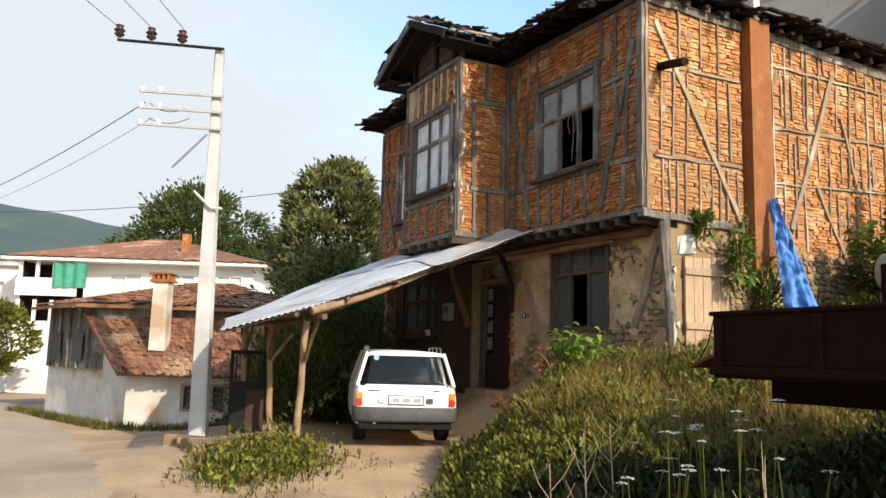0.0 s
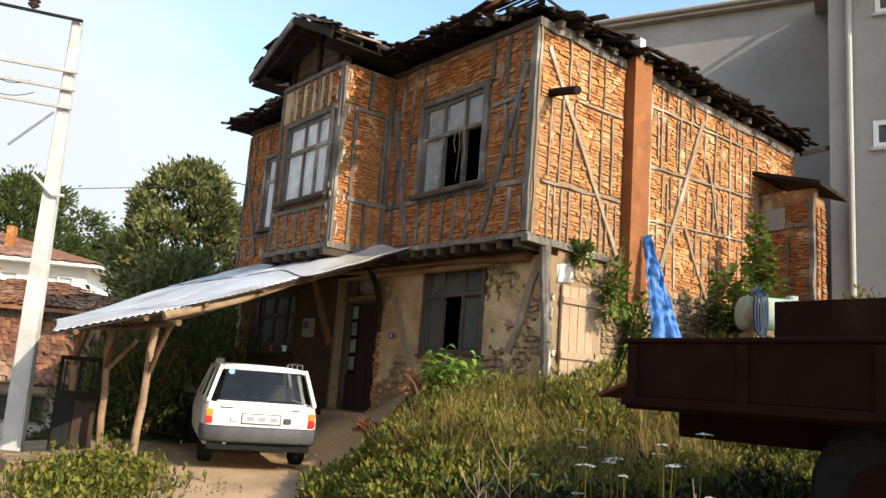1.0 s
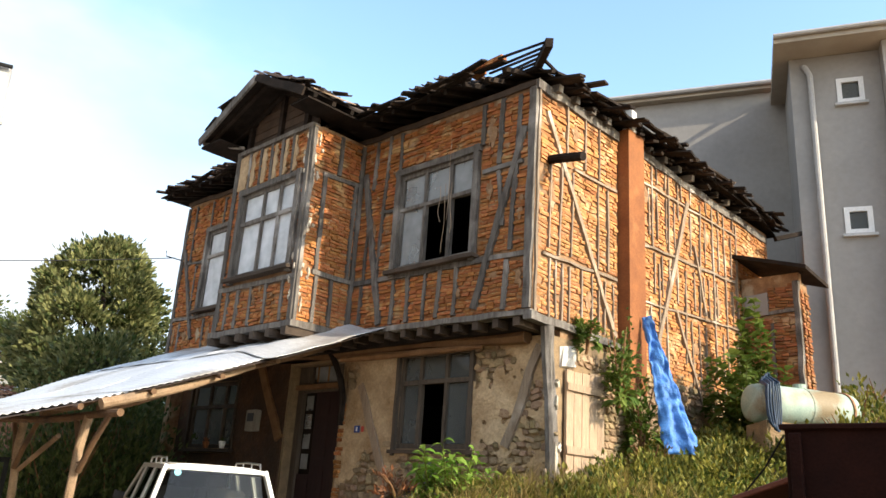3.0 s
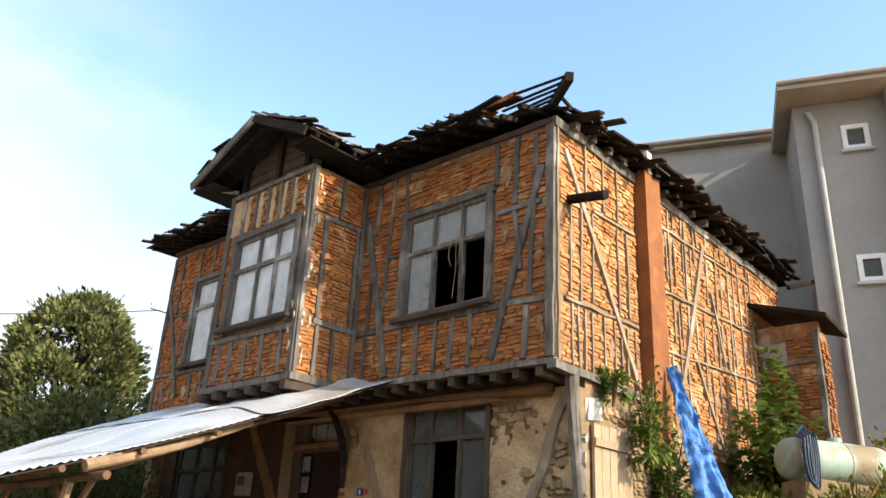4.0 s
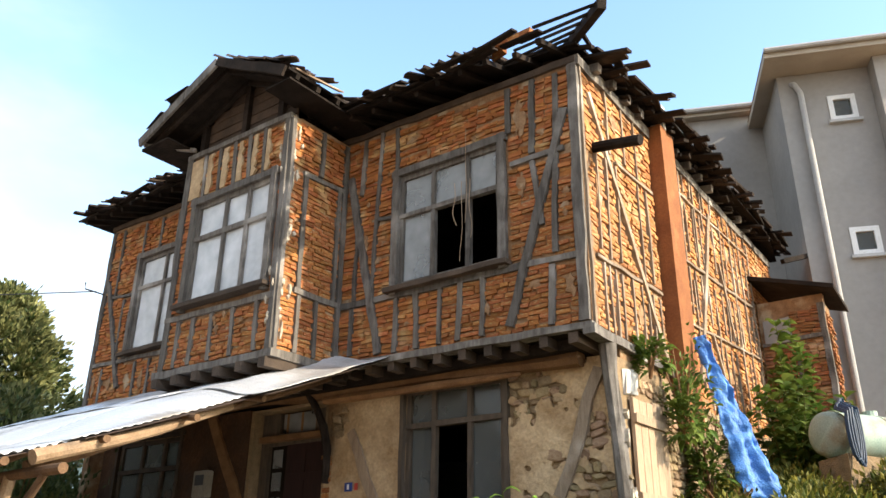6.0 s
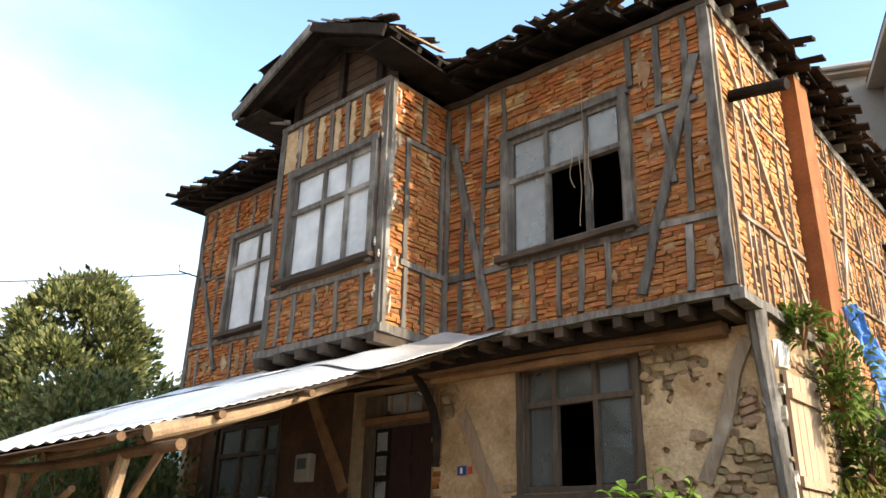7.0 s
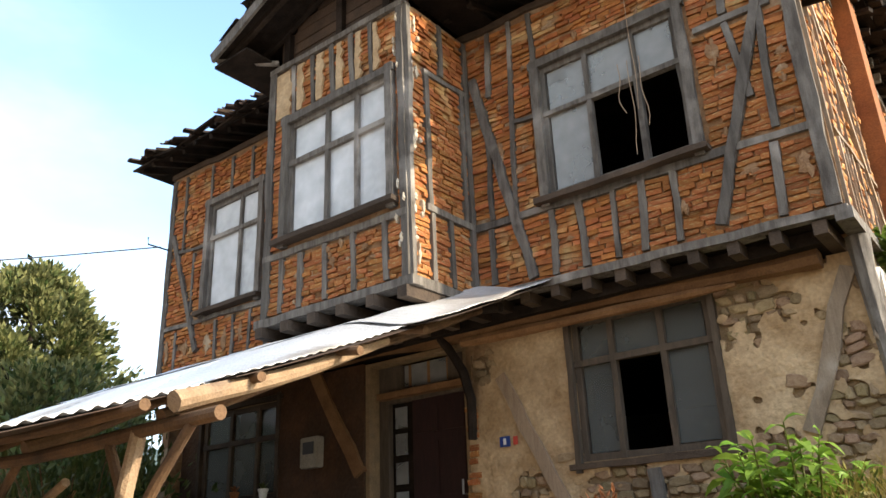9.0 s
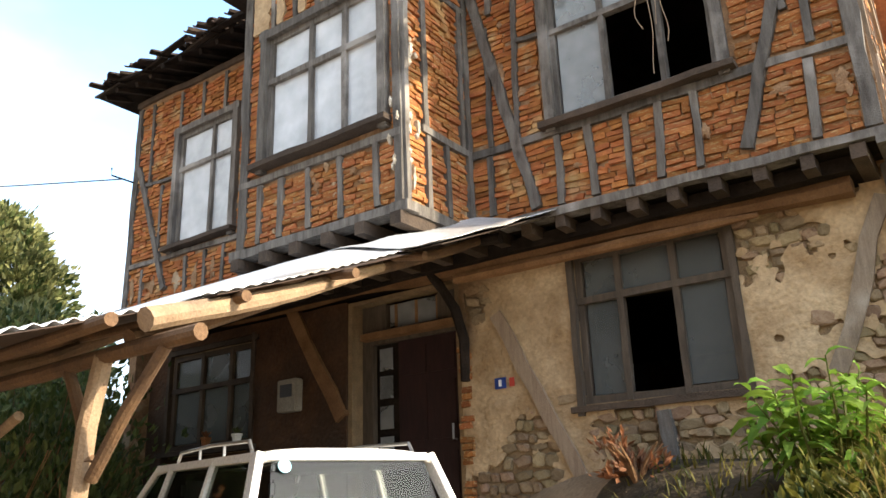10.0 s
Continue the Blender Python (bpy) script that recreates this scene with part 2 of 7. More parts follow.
TREELEAF = leafmat("pale_tree_leaves", (0.028, 0.05, 0.012), (0.24, 0.235, 0.09), 0.4, 0.22)
DARKFRAME = mat("brown_frame", (0.115, 0.088, 0.064), (0.065, 0.05, 0.037), 3, stretch=(6, 6, 1), bump=0.3)
# near-black sheet; below the canopy roof it stands for shade
DARKSHEET = mat("dark_sheet", (0.055, 0.034, 0.023), (0.03, 0.02, 0.015), 3, rough=0.8, bump=0.2)
FIGLEAF = leafmat("broad_leaves", (0.055, 0.11, 0.016), (0.17, 0.22, 0.045))
SHOOTLEAF = leafmat("fresh_leaves", (0.11, 0.23, 0.022), (0.25, 0.36, 0.055))
PETAL = leafmat("white_petals", (0.75, 0.75, 0.70), (0.62, 0.64, 0.58), 0.1)
DRYLEAF = leafmat("dry_leaves", (0.30, 0.12, 0.05), (0.22, 0.10, 0.05))


def glass(name, tint=(0.8, 0.85, 0.85), rough=0.03, milky=0.0, milk=(0.6, 0.62, 0.62), sheen=None):
    """Thin pane: clear with a mirror sheen, and a milky film such as dust over it."""
    m = bpy.data.materials.new(name)
    m.use_nodes = True
    n, l = m.node_tree.nodes, m.node_tree.links.new
    n.remove(n["Principled BSDF"])
    tr = n.new("ShaderNodeBsdfTransparent")
    tr.inputs["Color"].default_value = (*tint, 1)
    gl = n.new("ShaderNodeBsdfGlossy")
    gl.inputs["Roughness"].default_value = rough
    fr = n.new("ShaderNodeFresnel")
    fr.inputs["IOR"].default_value = 1.5
    tc = n.new("ShaderNodeTexCoord")
    nz = n.new("ShaderNodeTexNoise")
    nz.inputs["Scale"].default_value, nz.inputs["Detail"].default_value = 2.4, 7.0
    l(tc.outputs["Object"], nz.inputs["Vector"])
    bp = n.new("ShaderNodeBump")
    bp.inputs["Strength"].default_value, bp.inputs["Distance"].default_value = 0.02, 0.02
    l(nz.outputs["Fac"], bp.inputs["Height"])
    ms = n.new("ShaderNodeMixShader")
    if sheen is None:
        l(bp.outputs["Normal"], gl.inputs["Normal"])
        l(fr.outputs["Fac"], ms.inputs["Fac"])
    else:
        ms.inputs["Fac"].default_value = sheen
    l(tr.outputs["BSDF"], ms.inputs[1])
    l(gl.outputs["BSDF"], ms.inputs[2])
    last = ms.outputs["Shader"]
    if milky:
        df = n.new("ShaderNodeBsdfDiffuse")
        df.inputs["Color"].default_value = (*milk, 1)
        mr = n.new("ShaderNodeMapRange")
        mr.inputs["From Min"].default_value, mr.inputs["From Max"].default_value = 0.3, 0.7
        mr.inputs["To Min"].default_value, mr.inputs["To Max"].default_value = max(0, milky - 0.18), min(1, milky + 0.18)
        l(nz.outputs["Fac"], mr.inputs["Value"])
        m2 = n.new("ShaderNodeMixShader")
        l(mr.outputs["Result"], m2.inputs["Fac"])
        l(last, m2.inputs[1])
        l(df.outputs["BSDF"], m2.inputs[2])
        last = m2.outputs["Shader"]
    l(last, n["Material Output"].inputs["Surface"])
    return m


PANE = glass("dusty_pane", milky=0.45, milk=(0.42, 0.43, 0.43))
CARPANE = glass("car_glass", (0.66, 0.68, 0.66), 0.0, sheen=0.02)


def flat(name, colour, rough=0.5, metal=0.0):
    m = bpy.data.materials.new(name)
    m.use_nodes = True
    bs = m.node_tree.nodes["Principled BSDF"]
    bs.inputs["Base Color"].default_value = (*colour, 1)
    bs.inputs["Roughness"].default_value, bs.inputs["Metallic"].default_value = rough, metal
    return m


LAMPRED = flat("lamp_red", (0.55, 0.03, 0.015), 0.25)
LAMPAMBER = flat("lamp_amber", (0.75, 0.24, 0.03), 0.25)
LAMPCLEAR = flat("lamp_clear", (0.7, 0.68, 0.6), 0.25)
PLATEM = flat("plate_white", (0.72, 0.72, 0.70), 0.45)
PLATEINK = flat("plate_ink", (0.30, 0.31, 0.33), 0.6)
INK = flat("ink", (0.04, 0.04, 0.045), 0.6)
BLUEPLATE = flat("blue_enamel", (0.02, 0.05, 0.22), 0.4)
REDPAINT = flat("red_paint", (0.45, 0.05, 0.03), 0.6)
GREENCLOTH = mat("green_cloth", (0.06, 0.30, 0.20), (0.05, 0.22, 0.15), 4, bump=0.3)
CURTAIN = mat("white_curtain", (0.84, 0.85, 0.86), (0.76, 0.77, 0.79), 5, stretch=(6, 6, 0.6), bump=0.2)
STICKER = flat("sticker", (0.16, 0.45, 0.55), 0.5)
HOSE = flat("hose_blue", (0.02, 0.045, 0.085), 0.45)
# darker brick copy; the annex's eave shade is in its colour
SHADEBRICKS = mat("shaded_brick", (0.30, 0.13, 0.055), (0.20, 0.085, 0.038), 6, c=(0.34, 0.22, 0.12), vary=0.3, rand=0.01, island=True, bump=0.5, spec=0.1)
REDSHEET = mat("red_sheet", (0.17, 0.055, 0.032), (0.12, 0.04, 0.024), 3, rough=0.7, bump=0.2)
WIRE = flat("wire", (0.05, 0.05, 0.05), 0.6)
CERAMIC = flat("brown_insulator", (0.06, 0.035, 0.028), 0.3)
# ---- mesh helpers ----
def part(name, bm, material, parent=None, label="", smooth=False):
    me = bpy.data.meshes.new(name)
    bmesh.ops.recalc_face_normals(bm, faces=bm.faces)
    bm.to_mesh(me)
    bm.free()
    if smooth:
        for p in me.polygons:
            p.use_smooth = True
    me.materials.append(material)
    ob = new(name, me)
    if parent:
        ob.parent = parent
    if label:
        ob["label"] = label
    return ob


def thing(name, label, category, m=None, group="", kind=""):
    ob = new(name)
    if m is not None:
        ob.matrix_world = m
    return tagged(ob, label, category, group, kind)


def box(bm, a, b, jit=0.0, m=None):
    """A box from corner a to corner b."""
    vs = []
    for z in (a[2], b[2]):
        for x, y in ((a[0], a[1]), (b[0], a[1]), (b[0], b[1]), (a[0], b[1])):
            p = Vector((x, y, z))
            if jit:
                p += Vector([random.uniform(-jit, jit) for _ in range(3)])
            vs.append(bm.verts.new(m @ p if m else p))
    for f in ((0, 1, 2, 3), (4, 5, 6, 7), (0, 1, 5, 4), (1, 2, 6, 5), (2, 3, 7, 6), (3, 0, 4, 7)):
        bm.faces.new([vs[i] for i in f])
    return vs


def bar(bm, p, q, w, d, normal=(0, -1, 0), jit=0.0, steps=1, bow=0.0):
    """A squared timber from p to q, w wide across, d deep along the normal, centred on the line."""
    p, q, nrm = Vector(p), Vector(q), Vector(normal)
    ax = (q - p).normalized()
    side = ax.cross(nrm).normalized()
    nrm = side.cross(ax).normalized()
    rings = []
    for i in range(steps + 1):
        c = p.lerp(q, i / steps)
        if steps > 1 and 0 < i < steps:
            c = c + side * random.uniform(-bow, bow)
        ww = w * (1 + random.uniform(-jit, jit) * 3) if jit else w
        ring = []
        for sx, sy in ((-1, -1), (1, -1), (1, 1), (-1, 1)):
            ring.append(bm.verts.new(c + side * (sx * ww / 2 + random.uniform(-jit, jit) * 0.1) + nrm * (sy * d / 2 + random.uniform(-jit, jit) * 0.05)))
        rings.append(ring)
    for r0, r1 in zip(rings, rings[1:]):
        for k in range(4):
            bm.faces.new((r0[k], r0[(k + 1) % 4], r1[(k + 1) % 4], r1[k]))
    bm.faces.new(rings[0])
    bm.faces.new(rings[-1])


def tube(bm, pts, radii, seg=10, cap=True, wob=0.0):
    """A round pole through the points."""
    pts = [Vector(p) for p in pts]
    if not isinstance(radii, (list, tuple)):
        radii = [radii] * len(pts)
    rings = []
    for i, p in enumerate(pts):
        d = (pts[min(i + 1, len(pts) - 1)] - pts[max(i - 1, 0)]).normalized()
        u = d.orthogonal().normalized() if abs(d.z) > 0.9 else d.cross(Vector((0, 0, 1))).normalized()
        v = d.cross(u)
        ring = []
        for k in range(seg):
            a = 2 * math.pi * k / seg
            r = radii[i] * (1 + random.uniform(-wob, wob))
            ring.append(bm.verts.new(p + u * (math.cos(a) * r) + v * (math.sin(a) * r)))
        rings.append(ring)
    for r0, r1 in zip(rings, rings[1:]):
        for k in range(seg):
            bm.faces.new((r0[k], r0[(k + 1) % seg], r1[(k + 1) % seg], r1[k]))
    if cap:
        bm.faces.new(rings[0])
        bm.faces.new(rings[-1])


def slab(bm, x0, x1, z0, z1, y0, y1, holes=(), m=None, warp=None):
    """A wall in the x-z plane from y0 to y1, with rectangular holes (x0, x1, z0, z1) through it."""
    xs = sorted({x0, x1, *[v for h in holes for v in h[:2] if x0 < v < x1]})
    zs = sorted({z0, z1, *[v for h in holes for v in h[2:] if z0 < v < z1]})
    solid = {}
    for i in range(len(xs) - 1):
        for k in range(len(zs) - 1):
            cx, cz = (xs[i] + xs[i + 1]) / 2, (zs[k] + zs[k + 1]) / 2
            solid[i, k] = not any(h[0] < cx < h[1] and h[2] < cz < h[3] for h in holes)
    cache = {}

    def v(i, k, y):
        key = (i, k, y)
        if key not in cache:
            p = Vector((xs[i], y, zs[k]))
            if warp:
                p = warp(p)
            cache[key] = bm.verts.new(m @ p if m else p)
        return cache[key]
    for (i, k), s in solid.items():
        if not s:
            continue
        for y in (y0, y1):
            bm.faces.new((v(i, k, y), v(i + 1, k, y), v(i + 1, k + 1, y), v(i, k + 1, y)))
        for (di, dk, a, b) in ((-1, 0, (i, k), (i, k + 1)), (1, 0, (i + 1, k), (i + 1, k + 1)), (0, -1, (i, k), (i + 1, k)), (0, 1, (i, k + 1), (i + 1, k + 1))):
            if not solid.get((i + di, k + dk), False):
                bm.faces.new((v(*a, y0), v(*b, y0), v(*b, y1), v(*a, y1)))


def smooth(t):
    t = min(1.0, max(0.0, t))
    return t * t * (3 - 2 * t)


# ---- lie of the land ----
HOUSE = pose(2.75, 10.56, 0, 0, 0, -62.2)      # house axes: x along the front to the right, y into the house
HOUSE_INV = HOUSE.inverted()


def bank_edge(y):
    return 0.85 - 0.75 * smooth((y - 3) / 5.5) + 0.75 * smooth((y - 9.5) / 5.5)


def ground_z(x, y):
    h = HOUSE_INV @ Vector((x, y, 0))
    z = -0.033 * max(-30, min(8, y))
    near = smooth((x + 6.5) / 4)
    z += 0.40 * smooth((y - 8.5) / 4.5) * near
    z += 0.70 * smooth((h.y + 0.75) / 1.2) * smooth((h.x + 11) / 3) * smooth((2.5 - h.x) / 2)
    u = x - bank_edge(y)
    z += 0.5 * smooth(u / 1.25)
    z += 0.8 * smooth((y - 6.5) / 4.2) * smooth(u / 2.0) * (1 - 0.75 * smooth((h.y + 0.75) / 1.2) * smooth((2.5 - h.x) / 2))
    z += 0.24 * max(0.0, min(6.0, x - 2.9)) * smooth((y - 3) / 6)
    z += 0.03 * noise.noise((x * 0.9, y * 0.9, 0)) + 0.012 * noise.noise((x * 3.1, y * 3.1, 5))
    return z
# ---- ground ----
def ground_sheet():
    bm = bmesh.new()
    def line(lo, hi, step, far):
        v, out, s = lo, [], step
        while v < hi:
            out.append(v)
            v += step
        a, s, left = lo, step, []
        while a > -far:
            s *= 1.35
            a -= s
            left.append(a)
        b, s, right = hi, step, [hi]
        while b < far:
            s *= 1.35
            b += s
            right.append(b)
        return left[::-1] + out + right
    xs, ys = line(-8, 9, 0.14, 4200), line(-1, 17, 0.14, 4200)
    grid = [[bm.verts.new((x, y, ground_z(x, y))) for x in xs] for y in ys]
    for j in range(len(ys) - 1):
        for i in range(len(xs) - 1):
            bm.faces.new((grid[j][i], grid[j][i + 1], grid[j + 1][i + 1], grid[j + 1][i]))
    return tagged(part("ground", bm, GROUNDM, smooth=True), "bare trodden earth with dust and stones", "ground", kind="structure")


ground_sheet()


def road_sheet():
    bm = bmesh.new()
    pts = [(-2.2, -12), (-2.3, 2), (-2.5, 6.5), (-3.6, 9.5), (-5.2, 12.5), (-7.6, 17.0), (-11.5, 23), (-17, 31), (-40, 60)]
    rows = []
    for k in range(len(pts) - 1):
        n = 24
        for i in range(n):
            a, b = Vector(pts[k]), Vector(pts[k + 1])
            rows.append(a.lerp(b, i / n))
    grid = []
    for p in rows:
        edge = 0.12 * noise.noise((p.x, p.y, 3)) + 0.05 * noise.noise((p.x * 5, p.y * 5, 3))
        r = []
        for i in range(13):
            x = p.x + edge - i * 0.55 - (0 if i < 12 else 2)
            r.append(bm.verts.new((x, p.y - i * 0.28, ground_z(x, p.y - i * 0.28) + (0.02 if i else -0.01))))
        grid.append(r)
    for a, b in zip(grid, grid[1:]):
        for i in range(12):
            bm.faces.new((a[i], a[i + 1], b[i + 1], b[i]))
    return tagged(part("road", bm, ROADM, smooth=True), "pale dusty village road with a ragged edge", "road", kind="structure")


road_sheet()


# ---- the old house ----
house = thing("old_house", "derelict two-storey timber-framed brick house with a broken tiled roof", "house", HOUSE)


def lean(p):
    """The frame sags towards the right-hand corner."""
    p = p.copy()
    if p.z > 6.3:
        p.z += 0.026 * -p.x
    elif p.z < 3.75:
        p.z += 0.018 * -p.x
    return p


WIN_R = (-2.52, -1.02, 4.50, 5.98)
WIN_B = (-5.20, -3.68, 4.50, 5.92)
WIN_L = (-8.12, -6.98, 4.55, 6.15)
bm = bmesh.new()
slab(bm, -9.15, 0.0, 3.58, 6.72, 0.012, 0.17, [WIN_R, WIN_L, (-5.45, -3.5, 3.8, 6.2)], warp=lean)
upper_front = part("upper_front_wall", bm, MORTAR, house, "brown mortar bed between grey timbers")
bm = bmesh.new()
slab(bm, -5.55, -3.45, 3.58, 6.72, -1.036, -0.90, [WIN_B])
bay_front = part("bay_front_wall", bm, MORTAR, house)
bm = bmesh.new()
SIDE_M = Matrix(((0, -1, 0, 0), (1, 0, 0, 0), (0, 0, 1, 0), (0, 0, 0, 1)))   # wall x -> house y, wall y -> house -x
slab(bm, -0.90, 0.03, 3.58, 6.75, 3.464, 3.60, m=SIDE_M)
bay_side = part("bay_side_wall", bm, MORTAR, house)
bm = bmesh.new()
slab(bm, -0.90, 0.03, 3.58, 6.75, 5.40, 5.52, m=SIDE_M)
part("bay_far_wall", bm, MORTAR, house)
bm = bmesh.new()
slab(bm, 0.172, 7.4, 3.2, 6.72, 0.012, 0.18, [(0.1, 0.62, 3.1, 3.58)], m=SIDE_M)
upper_side = part("upper_side_wall", bm, MORTAR, house)
bm = bmesh.new()
slab(bm, 0.172, 7.4, 0.2, 6.9, 9.0, 9.15, m=SIDE_M)
slab(bm, -8.997, -0.183, 0.2, 6.9, 7.25, 7.4)
part("back_wall", bm, MORTAR, house)
bm = bmesh.new()
box(bm, (-8.99, 0.175, 3.45), (-0.19, 7.2, 3.56))
box(bm, (-5.38, -0.89, 3.6), (-3.62, 0.02, 3.66))
part("upper_floor", bm, DARKWOOD, house)
bm = bmesh.new()
box(bm, (-8.99, 0.175, 6.5), (-0.19, 7.2, 6.56))
box(bm, (-5.38, -0.89, 6.5), (-3.62, 0.02, 6.56))
part("upper_ceiling", bm, DARKWOOD, house)

# ground floor
GWIN = (-2.68, -1.30, 2.02, 3.36)
GWIN_L = (-8.55, -6.98, 2.0, 3.2)
DOOR = (-5.40, -4.02, 0.0, 3.36)
bm = bmesh.new()
slab(bm, -9.0, 0.0, -0.3, 3.40, 0.45, 0.80, [GWIN, GWIN_L, DOOR])
lower_front = part("lower_front_wall", bm, RUBBLE, house, "rubble core of a mud-plastered stone wall")
bm = bmesh.new()
slab(bm, 0.802, 7.3, 0.2, 3.40, 0.0, 0.3, m=SIDE_M)
lower_side = part("lower_side_wall", bm, RUBBLE, house)

# ---- frame, infill and openings of the old house ----
def front_map(y0):
    return lambda a, z, o: Vector((a, y0 - o, z))


def side_map(x0):
    return lambda a, z, o: Vector((x0 + o, a, z))


def timber(name, parent, fm, a0, z0, a1, z1, w, out=0.035, depth=0.09, mat_=None, bow=0.012, label=""):
    """One timber in the face of a wall, standing out by 'out'."""
    bm = bmesh.new()
    p, q = fm(a0, z0, out - depth / 2), fm(a1, z1, out - depth / 2)
    nrm = fm(0, 0, 1) - fm(0, 0, 0)
    n = max(2, int((q - p).length / 0.28))
    bar(bm, p, q, w, depth, nrm, jit=0.035, steps=n, bow=bow)
    return part(name, bm, mat_ or TIMBER, parent, label)


brick_meshes = []
pale_meshes = []
for k in range(20):
    bm = bmesh.new()
    vs = box(bm, (-0.5, -0.5, -0.5), (0.5, 0.5, 0.5))
    for v in vs:
        v.co += Vector((random.uniform(-0.05, 0.05), random.uniform(-0.12, 0.12), random.uniform(-0.11, 0.11)))
    bmesh.ops.recalc_face_normals(bm, faces=bm.faces)
    me = bpy.data.meshes.new("brick")
    bm.to_mesh(me)
    bm.free()
    me.materials.append(BRICK if k < 10 else SUNBRICK)
    (brick_meshes if k < 10 else pale_meshes).append(me)


def infill(parent, fm, a0, a1, z0, z1, studs, holes, near, row=0.053, ztop=None, rng=None, skip=0.015, cap=300, pale=False, joined=None):
    """Brick rows between the timbers (a0, z0, a1, z1, w); bricks for which near(a, z) holds are single pieces."""
    rng = rng or random.Random(7)
    joined_v, joined_f, single = [], [], 0
    z = z0 + row / 2
    k = 0
    axis = (fm(1, 0, 0) - fm(0, 0, 0))
    out = (fm(0, 0, 1) - fm(0, 0, 0))
    while z < z1 + (ztop(a0) if ztop else 0) + 0.3:
        k += 1
        cuts = []
        for (p0, q0, p1, q1, w) in studs:
            if abs(p1 - p0) > 2.2 * abs(q1 - q0):      # a rail
                continue
            lo, hi = min(q0, q1), max(q0, q1)
            if lo - 0.02 <= z <= hi + 0.02:
                t = (z - q0) / (q1 - q0) if q1 != q0 else 0
                c = p0 + (p1 - p0) * t
                ww = w * math.hypot(p1 - p0, q1 - q0) / max(0.01, abs(q1 - q0))
                cuts.append((c - ww / 2 + 0.004, c + ww / 2 - 0.004))
        for (h0, h1, g0, g1) in holes:
            if g0 - 0.03 < z < g1 + 0.03:
                cuts.append((h0 - 0.02, h1 + 0.02))
        cuts.sort()
        free, at = [], a0
        for c0, c1 in cuts:
            if c0 > at + 0.03:
                free.append((at, min(c0, a1)))
            at = max(at, c1)
        if at < a1 - 0.03:
            free.append((at, a1))
        for s0, s1 in free:
            p = s0
            slope = rng.uniform(-0.025, 0.025)
            while p < s1 - 0.03:
                ln = rng.uniform(0.10, 0.20)
                if s1 - (p + ln) < 0.07:
                    ln = s1 - p
                ca = p + ln / 2
                p += ln
                zz = z + slope * (ca - (s0 + s1) / 2) * 2 + rng.uniform(-0.006, 0.006) + 0.014 * noise.noise((ca * 1.5, z * 2.2, 1.0))
                if zz > z1 + (ztop(ca) if ztop else 0):
                    continue
                if rng.random() < skip:
                    continue
                bad = False
                for (p0, q0, p1, q1, w) in studs:
                    if abs(p1 - p0) > 2.2 * abs(q1 - q0) and min(p0, p1) - 0.05 < ca < max(p0, p1) + 0.05:
                        t = (ca - p0) / (p1 - p0)
                        if abs(zz - (q0 + (q1 - q0) * t)) < w / 2 + 0.018:
                            bad = True
                if bad:
                    continue
                hgt = row - rng.uniform(0.006, 0.017)
                proud = rng.uniform(-0.014, 0.012) + 0.012 * noise.noise((ca * 3, zz * 3, 4))
                c = fm(ca, zz, proud - 0.03)
                tilt = rng.uniform(-0.09, 0.09)
                yaw = rng.uniform(-0.05, 0.05)
                up = Vector((0, 0, 1))
                ax = (axis + up * tilt + out * yaw).normalized()
                upn = (up - axis * tilt).normalized()
                on = ax.cross(upn).normalized()
                lx, ly, lz = ln - rng.uniform(0.008, 0.02), 0.08, hgt
                mtx = Matrix.Translation(c) @ Matrix((ax, on, upn)).transposed().to_4x4() @ Matrix.Diagonal((lx, ly, lz, 1))
                me = rng.choice(pale_meshes if pale else brick_meshes)
                if near(ca, zz) and single < cap:
                    ob = new("brick", me)
                    ob.parent = parent
                    ob.matrix_basis = mtx
                    single += 1
                else:
                    base = len(joined_v)
                    joined_v += [tuple(mtx @ v.co) for v in me.vertices]
                    joined_f += [tuple(base + i for i in f.vertices) for f in me.polygons]
        z += row
    me = bpy.data.meshes.new("bricks")
    me.from_pydata(joined_v, [], joined_f)
    me.update()
    me.materials.append(joined or (SUNBRICKS if pale else BRICKS))
    ob = new("bricks", me)
    ob.parent = parent
    tagged(ob, kind="stuff")


